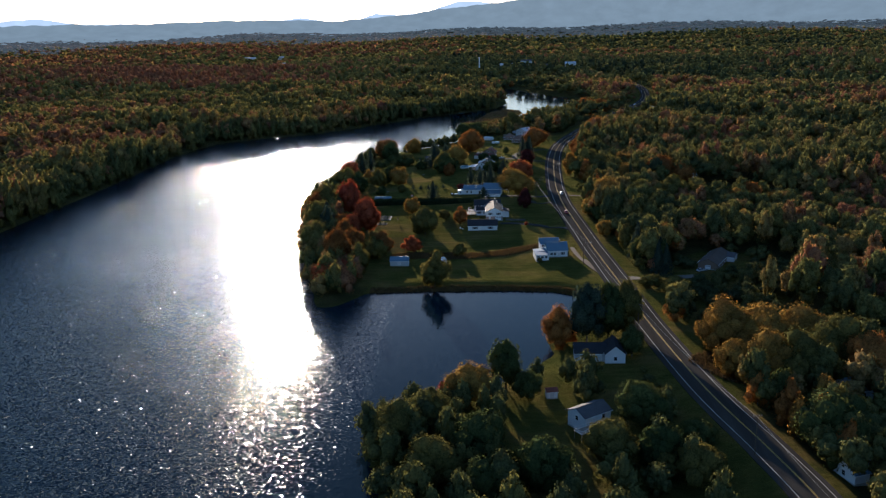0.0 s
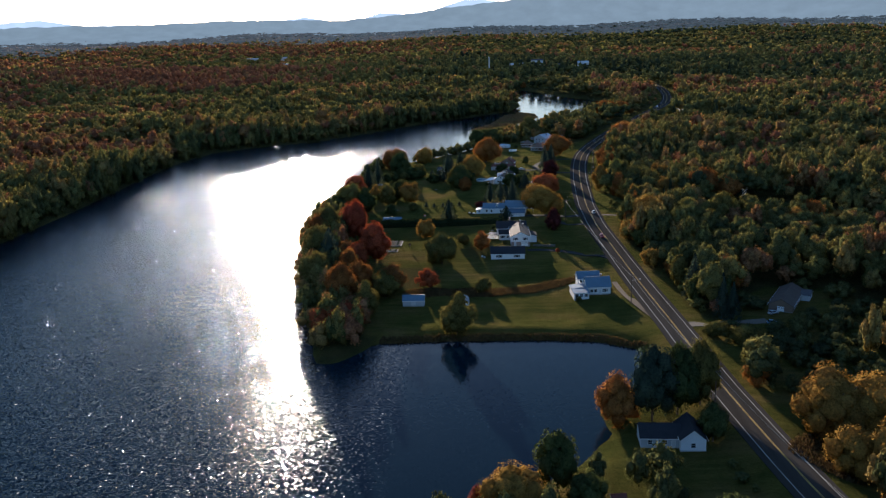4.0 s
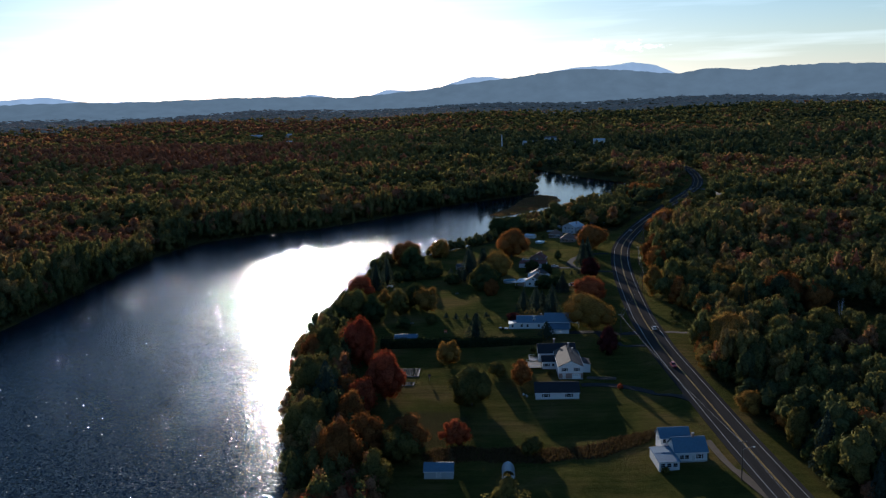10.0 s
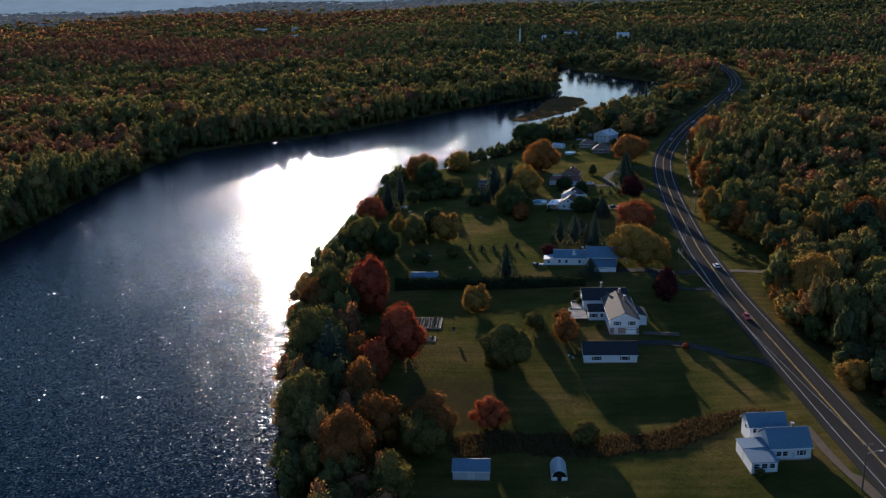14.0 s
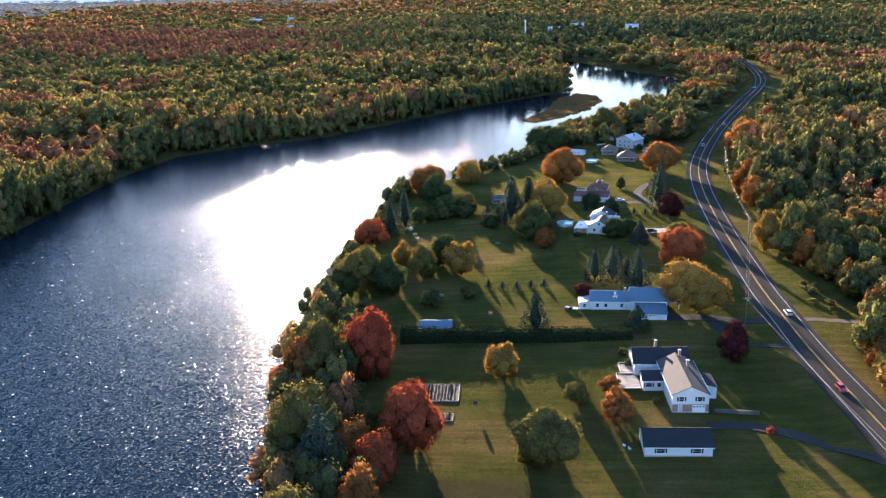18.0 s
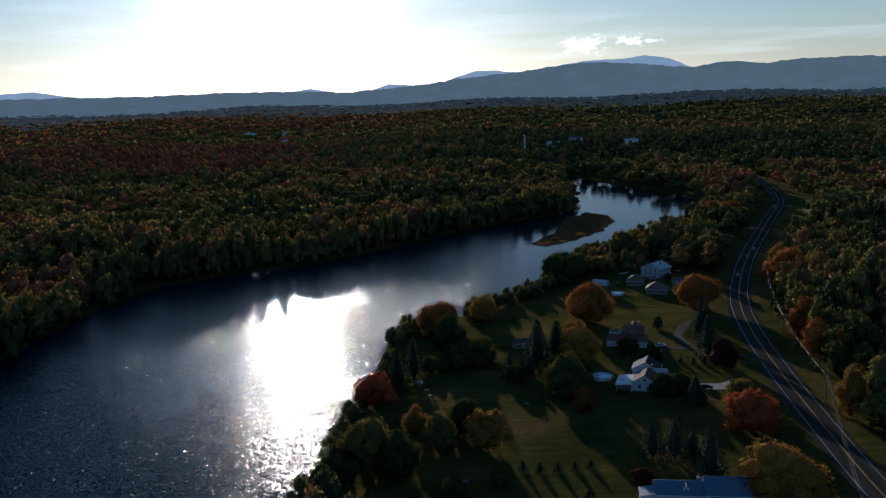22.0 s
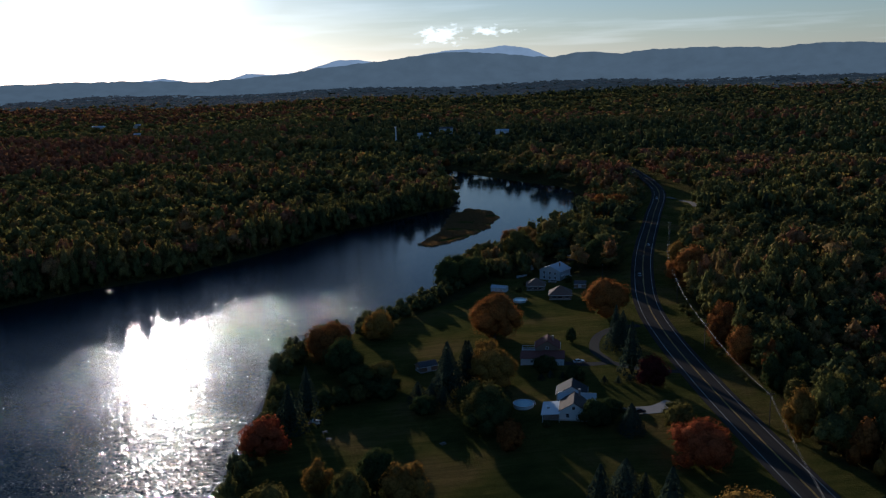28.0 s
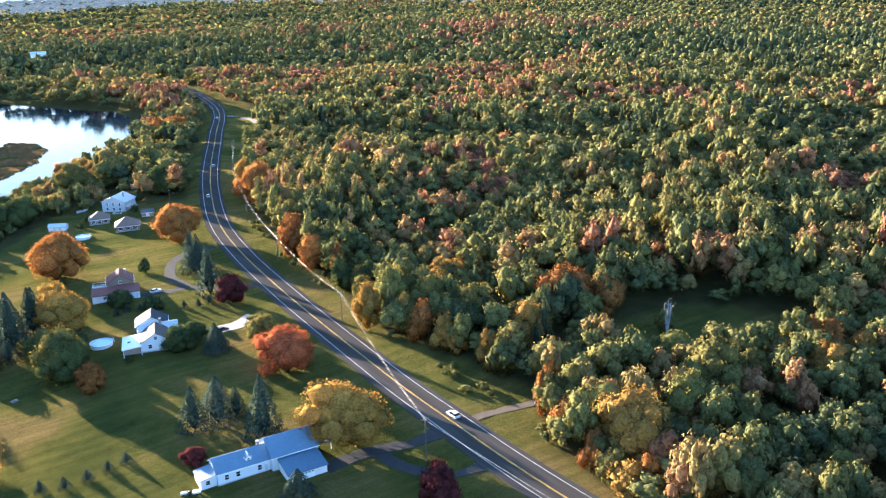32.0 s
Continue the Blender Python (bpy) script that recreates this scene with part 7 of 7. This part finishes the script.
boat(35.0, 769.0, -70, "white motor boat on a cradle near the grey house", 7.0)
boat(-70.0, 574.0, 60, "small white rowing boat on the lawn by the shore", 4.0)
cp = empty("camper_trailer", 42.0, 786.0, tz(42, 786) + 0.5, -75, label="white camper trailer parked near the river", category="camper")
part("body", box(-1.2, 0, 0, 1.2, 6.5, 2.4, 0.25), HULL, cp)
for yy in (1.2, 4.4):
    part("window", box(-1.26, yy, 1.2, -1.2, yy + 1.1, 1.8), GLASS, cp)
part("door", box(-1.25, 2.8, 0.1, -1.2, 3.6, 2.0), DOOR_PAINT, cp)
part("stripe", box(-1.23, 0.3, 0.7, -1.2, 6.2, 0.85), BROWN_SIDING, cp)
for sx in (-1.0, 1.0):
    bm = bmesh.new()
    bmesh.ops.create_cone(bm, cap_ends=True, segments=14, radius1=0.36, radius2=0.36, depth=0.25, matrix=Matrix.Translation((sx, 2.9, -0.12)) @ Matrix.Rotation(math.pi / 2, 4, "Y"))
    part("wheel", bm, TYRE, cp)
part("hitch", tube([(-0.5, 6.4, 0.1), (0, 7.6, 0.05)], 0.06, 6), BLACK_PAINT, cp)

tr = empty("lawn_tractor", -4.9, 468.2, tz(-4.9, 468.2), 70, label="white and green lawn tractor with trailer on the grass", category="tractor")
part("bonnet", box(-0.45, 0.3, 0.5, 0.45, 1.6, 1.05, 0.12), HULL, tr)
part("seat", box(-0.3, -0.5, 0.7, 0.3, 0.0, 1.1, 0.08), BLACK_PAINT, tr)
part("mower_deck", box(-0.8, -0.2, 0.15, 0.8, 0.8, 0.4, 0.05), LEAF["green"], tr)
part("trailer_bed", box(-0.7, -2.9, 0.45, 0.7, -1.1, 0.9, 0.04), HULL, tr)
for sx, yy, r in ((-0.6, -0.4, 0.42), (0.6, -0.4, 0.42), (-0.5, 1.3, 0.28), (0.5, 1.3, 0.28), (-0.75, -2.0, 0.3), (0.75, -2.0, 0.3)):
    bm = bmesh.new()
    bmesh.ops.create_cone(bm, cap_ends=True, segments=14, radius1=r, radius2=r, depth=0.25, matrix=Matrix.Translation((sx, yy, r)) @ Matrix.Rotation(math.pi / 2, 4, "Y"))
    part("wheel", bm, TYRE, tr)

ORANGE = worn("orange_board", (0.65, 0.16, 0.05), 0.55, 3.0, 0.15)
sg = empty("target_board", -32.2, 463.8, tz(-32.2, 463.8), 0, label="square orange board on two legs on the lawn", category="board")
part("board", box(-0.75, -0.05, 0.6, 0.75, 0.05, 1.9, 0.01), ORANGE, sg)
part("mark_bars", box(-0.45, -0.075, 1.15, 0.45, -0.054, 1.35), TRIM, sg)
for sx in (-0.6, 0.6):
    part("leg", box(sx - 0.05, -0.04, -0.3, sx + 0.05, 0.04, 0.6), DECKING, sg)


def picnic_table(x, y, turn):
    p = empty("picnic_table", x, y, tz(x, y), turn, label="weathered wooden picnic table on the shore lawn", category="table", group="lawn tables")
    for q in range(5):
        part("top_board", box(-0.9, -0.38 + q * 0.155, 0.72, 0.9, -0.24 + q * 0.155, 0.76), DECKING, p)
    for s in (-0.75, 0.62):
        part("bench", box(-0.9, s, 0.42, 0.9, s + 0.25, 0.46), DECKING, p)
    for sx in (-0.65, 0.65):
        part("leg", tube([(sx, -0.7, -0.1), (sx, -0.2, 0.72)], 0.05, 5), DECKING, p)
        part("leg", tube([(sx, 0.7, -0.1), (sx, 0.2, 0.72)], 0.05, 5), DECKING, p)
        part("cross_bar", box(sx - 0.03, -0.75, 0.36, sx + 0.03, 0.87, 0.42), DECKING, p)
    return p


picnic_table(-68.0, 566.0, 20)
picnic_table(-66.5, 559.5, -10)
picnic_table(-30.2, 547.5, 30)
picnic_table(-50.3, 484.0, 0)
sc = empty("garden_post", -35.5, 399.2, tz(-35.5, 399.2), 0, label="dark bird-feeder post on the lawn", category="feeder")
part("pole", tube([(0, 0, -0.3), (0, 0, 1.6)], 0.05, 6), DECKING, sc)
part("feeder_box", box(-0.4, -0.4, 1.5, 0.4, 0.4, 2.3, 0.06), BROWN_SIDING, sc)
part("feeder_roof", gable_walls(-0.55, -0.55, 0.55, 0.55, 0.05, 0.4, "x"), DARK_SHINGLE, sc).location = (0, 0, 2.3)

# young firs in rows
for q, (x, y) in enumerate(((-33.3, 491.3), (-28.1, 489.3), (-22.7, 489.6), (-17.5, 490.9), (-12.7, 492.2))):
    tree(x, y, 2.6, 3.4 - 0.12 * q, "fir", "fir", "in a row across the lawn", "row of young firs")
for x, y in ((34, 588), (39, 587), (43.5, 588), (47.5, 590), (12, 596), (16, 598), (20, 595), (26, 592)):
    tree(x, y, 2.4, 2.8, "fir", "fir", "beside the white house", "young firs by the drive")

# ---------------------------------------------------------------- power line
POLE_WOOD = worn("tarred_pole_wood", (0.10, 0.075, 0.055), 0.85, 5.0, 0.35, bump=0.3)
WIRE = worn("bright_cable", (0.40, 0.38, 0.34), 0.6, 6.0, 0.1, 0.0, spec=0.25)
CERAMIC = worn("insulator", (0.35, 0.33, 0.32), 0.3, 4.0, 0.1)


def utility_pole(x, y, turn, high=12.0, lamp_arm=False):
    p = empty("utility_pole", x, y, tz(x, y), turn, label="dark wooden utility pole with crossarm beside the highway", category="pole", group="power line poles")
    part("shaft", tube([(0, 0, -0.8), (0, 0, high * 0.5), (0, 0, high)], 0.2, 9, 0.62), POLE_WOOD, p)
    arm = part("crossarm", box(-1.2, -0.07, high - 0.75, 1.2, 0.07, high - 0.58), POLE_WOOD, p)
    for sx in (-1.1, -0.45, 0.45, 1.1):
        part("insulator", tube([(sx, 0, high - 0.58), (sx, 0, high - 0.32)], 0.06, 6), CERAMIC, arm)
    part("brace", tube([(-0.6, 0.05, high - 0.7), (0, 0.12, high - 1.4)], 0.035, 5), POLE_WOOD, p)
    part("brace", tube([(0.6, 0.05, high - 0.7), (0, 0.12, high - 1.4)], 0.035, 5), POLE_WOOD, p)
    if lamp_arm:
        a = part("lamp_arm", tube([(0, 0, high - 3.0), (1.2, 0, high - 2.4), (3.2, 0, high - 2.2)], 0.06, 6), CERAMIC, p)
        part("lamp_head", box(3.0, -0.15, high - 2.35, 3.7, 0.15, high - 2.15, 0.04), TRIM, a)
    return p


POLES = [(97, 30, 12, 0), (87.2, 110, 12, 0), (72.5, 205, 12, 0), (63.3, 303.5, 12.6, 1), (48.9, 447.7, 12.3, 0), (74.2, 540.2, 11.5, 0), (84.5, 618, 11.5, 0), (100, 690, 11.5, 0), (120, 758, 12, 0), (155, 850, 12, 0)]
for i, (x, y, hh, la) in enumerate(POLES):
    nx, ny = POLES[min(i + 1, len(POLES) - 1)][:2]
    bx, by = POLES[max(i - 1, 0)][:2]
    utility_pole(x, y, math.degrees(math.atan2(ny - by, nx - bx)) - 90, hh, bool(la))
for (x0, y0, h0, _), (x1, y1, h1, _) in zip(POLES, POLES[1:]):
    way = Vector((x1 - x0, y1 - y0, 0)).normalized()
    off = Vector((way.y, -way.x, 0))
    for s, low in ((-0.45, 0.32), (0.45, 1.3)):
        a = Vector((x0, y0, tz(x0, y0) + h0 - low)) + off * s
        b = Vector((x1, y1, tz(x1, y1) + h1 - low)) + off * s
        pts = [a.lerp(b, q / 14) - Vector((0, 0, 1.6 * 4 * (q / 14) * (1 - q / 14))) for q in range(15)]
        wire = part("power_cable", tube(pts, 0.02, 5), WIRE, None)
        tagged(wire, "sagging bright power cable between roadside poles", "cable", "power cables")
sp = empty("utility_pole", 87.8, 452.3, tz(87.8, 452.3), 0, label="short wooden pole at the gravel track", category="pole")
part("shaft", tube([(0, 0, -0.6), (0, 0, 8.0)], 0.15, 8, 0.7), POLE_WOOD, sp)
part("meter_box", box(-0.2, -0.3, 1.4, 0.2, -0.12, 2.0), CERAMIC, sp)
sp = empty("utility_pole", 78.5, 745.7, tz(78.5, 745.7), 0, label="grey wooden pole among the cottages", category="pole")
part("shaft", tube([(0, 0, -0.6), (0, 0, 9.4)], 0.16, 8, 0.7), POLE_WOOD, sp)
part("lamp_head", box(-0.1, -0.6, 8.8, 0.1, 0.0, 9.0), TRIM, sp)
sp = empty("utility_pole", 36.5, 462.8, tz(36.5, 462.8), 0, label="short grey post beside the golden tree", category="pole")
part("shaft", tube([(0, 0, -0.5), (0, 0, 5.0)], 0.12, 8, 0.8), POLE_WOOD, sp)
part("post_cap", box(-0.14, -0.14, 5.0, 0.14, 0.14, 5.1), CERAMIC, sp)

# ---------------------------------------------------------------- far things
tw = empty("lattice_tower", 8.0, 1589.0, tz(8, 1589), 0, label="tall pale chimney-like tower above the far woods", category="tower")
part("shaft", tube([(0, 0, -1), (0, 0, 14), (0, 0, 30)], 1.6, 10, 0.6), PALE_METAL, tw)
part("top_platform", box(-1.6, -1.6, 29.5, 1.6, 1.6, 30.4), PALE_METAL, tw)


def far_house(x, y, turn, w, d, hh, wall, roof, label):
    f = house_at(x, y, turn, label)
    block(f, 0, 0, w, d, hh, 2.6, "x", wall, roof, 0.4)
    for q in range(3):
        window(f, "S", w * (0.2 + 0.3 * q), 0, hh * 0.4, 1.4, 1.4)
    return f


far_house(50, 1700, 10, 26, 12, 9, SIDING, PALE_METAL, "far white barn with pale roof above the woods")
far_house(96, 1830, -5, 24, 12, 10, SIDING, SHINGLE, "far white house beyond the river woods")
far_house(185, 1760, -10, 22, 12, 10, SIDING, PALE_METAL, "far pale farm building among woods")
far_house(140, 1705, 20, 16, 10, 8, GREY_SIDING, SHINGLE, "far grey house among woods")


# ---------------------------------------------------------------- yard of the large white house
lane("shaded dark driveway past the large white house", [(25, 391.0), (33, 391.4), (41, 389.5), (50, 384), (58, 377), (65, 369)], 5.0, DRIVE)
STONE = worn("rough_wall_stone", (0.13, 0.12, 0.105), 0.9, 5.0, 0.35, bump=0.5, spec=0.2)
rw = empty("retaining_wall", 28.4, 397.6, tz(32, 397), -6, label="low dry-laid grey stone wall beside the driveway", category="wall")
rnd = random.Random(12)
stones = []
for w in (0.62, 0.74, 0.55):
    bm = box(-w / 2, -0.26, 0, w / 2, 0.26, 0.34, 0.05)
    for v in bm.verts:
        v.co += Vector((rnd.uniform(-0.03, 0.03), rnd.uniform(-0.03, 0.03), rnd.uniform(-0.02, 0.02)))
    me = bpy.data.meshes.new("stone")
    bm.to_mesh(me)
    bm.free()
    me.materials.append(STONE)
    stones.append(me)
for row in range(4):
    x = 0.2 * (row % 2)
    while x < 11.5:
        s = new("stone", stones[rnd.randrange(3)])
        s.parent, s.location = rw, (x, rnd.uniform(-0.03, 0.03), -0.3 + row * 0.33)
        s.rotation_euler = (0, 0, rnd.uniform(-0.05, 0.05))
        x += 0.72


def garden_chair(x, y, turn, label):
    c = empty("garden_chair", x, y, tz(x, y), turn, label=label, category="chair", group="white garden chairs")
    part("seat", box(-0.3, -0.28, 0.38, 0.3, 0.3, 0.43, 0.02), TRIM, c)
    for q in range(4):
        part("back_slat", box(-0.28 + q * 0.145, 0.28, 0.43, -0.16 + q * 0.145, 0.33, 1.05, 0.01), TRIM, c)
    for sx in (-0.3, 0.27):
        part("armrest", box(sx, -0.3, 0.6, sx + 0.06, 0.3, 0.64), TRIM, c)
        for yy in (-0.27, 0.24):
            part("leg", box(sx, yy, -0.05, sx + 0.05, yy + 0.05, 0.6 if yy < 0 else 0.43), TRIM, c)
    return c


garden_chair(2.2, 380.6, 150, "white garden chair on the grass by the long building")
garden_chair(3.4, 379.2, 110, "white garden chair turned aside on the grass")
garden_chair(-53.0, 481.5, 40, "white garden chair under the shore trees")

# low growth between the verge and the forest, and shrubs about the village
thicket(108, 5.8, lambda a, b: (a > 68) & (edge_distance(a, b, ROAD_COARSE, False) > 13.5) & (edge_distance(a, b, ROAD_COARSE, False) < 20) & (wave(a, b, 0.11, 0.8) > -0.25) & (np.abs(b - 455) > 7) & (np.abs(b - 280) > 8), (68, 110), (190, 720), (2.2, 4.4), (1.2, 3.4), (0.26, 0.5), "light green bushes along the rough roadside verge")
for x, y, w, hh, hue in ((8.5, 431, 3.2, 2.6, "green"), (9.2, 424, 3.0, 2.2, "green"), (13.6, 402, 2.6, 2.0, "olive"), (2.5, 410, 6.5, 3.6, "rust"), (40, 386.6, 2.4, 2.2, "red"), (4.5, 552, 3.0, 2.2, "green"), (60, 748, 4.5, 4.5, "green"), (68, 770, 6.0, 6.5, "green"), (36, 748, 4.0, 3.6, "olive"), (30, 735, 3.6, 3.2, "green"), (57, 322, 3.2, 2.4, "green"), (43, 312, 3.0, 2.0, "olive")):
    tree(x, y, w, hh, hue, "broad", "beside a village house", "garden shrubs", "edge")

# far pale buildings in the plain beyond the lake
for x, y, turn, w in ((-545, 2160, 12, 22), (-520, 2215, 12, 16), (-497, 2260, 12, 20), (-705, 2560, -8, 34), (-610, 2590, 4, 18)):
    far_house(x, y, turn, w, 11, 8, SIDING, PALE_METAL, "far pale building glinting above the hazy woods")
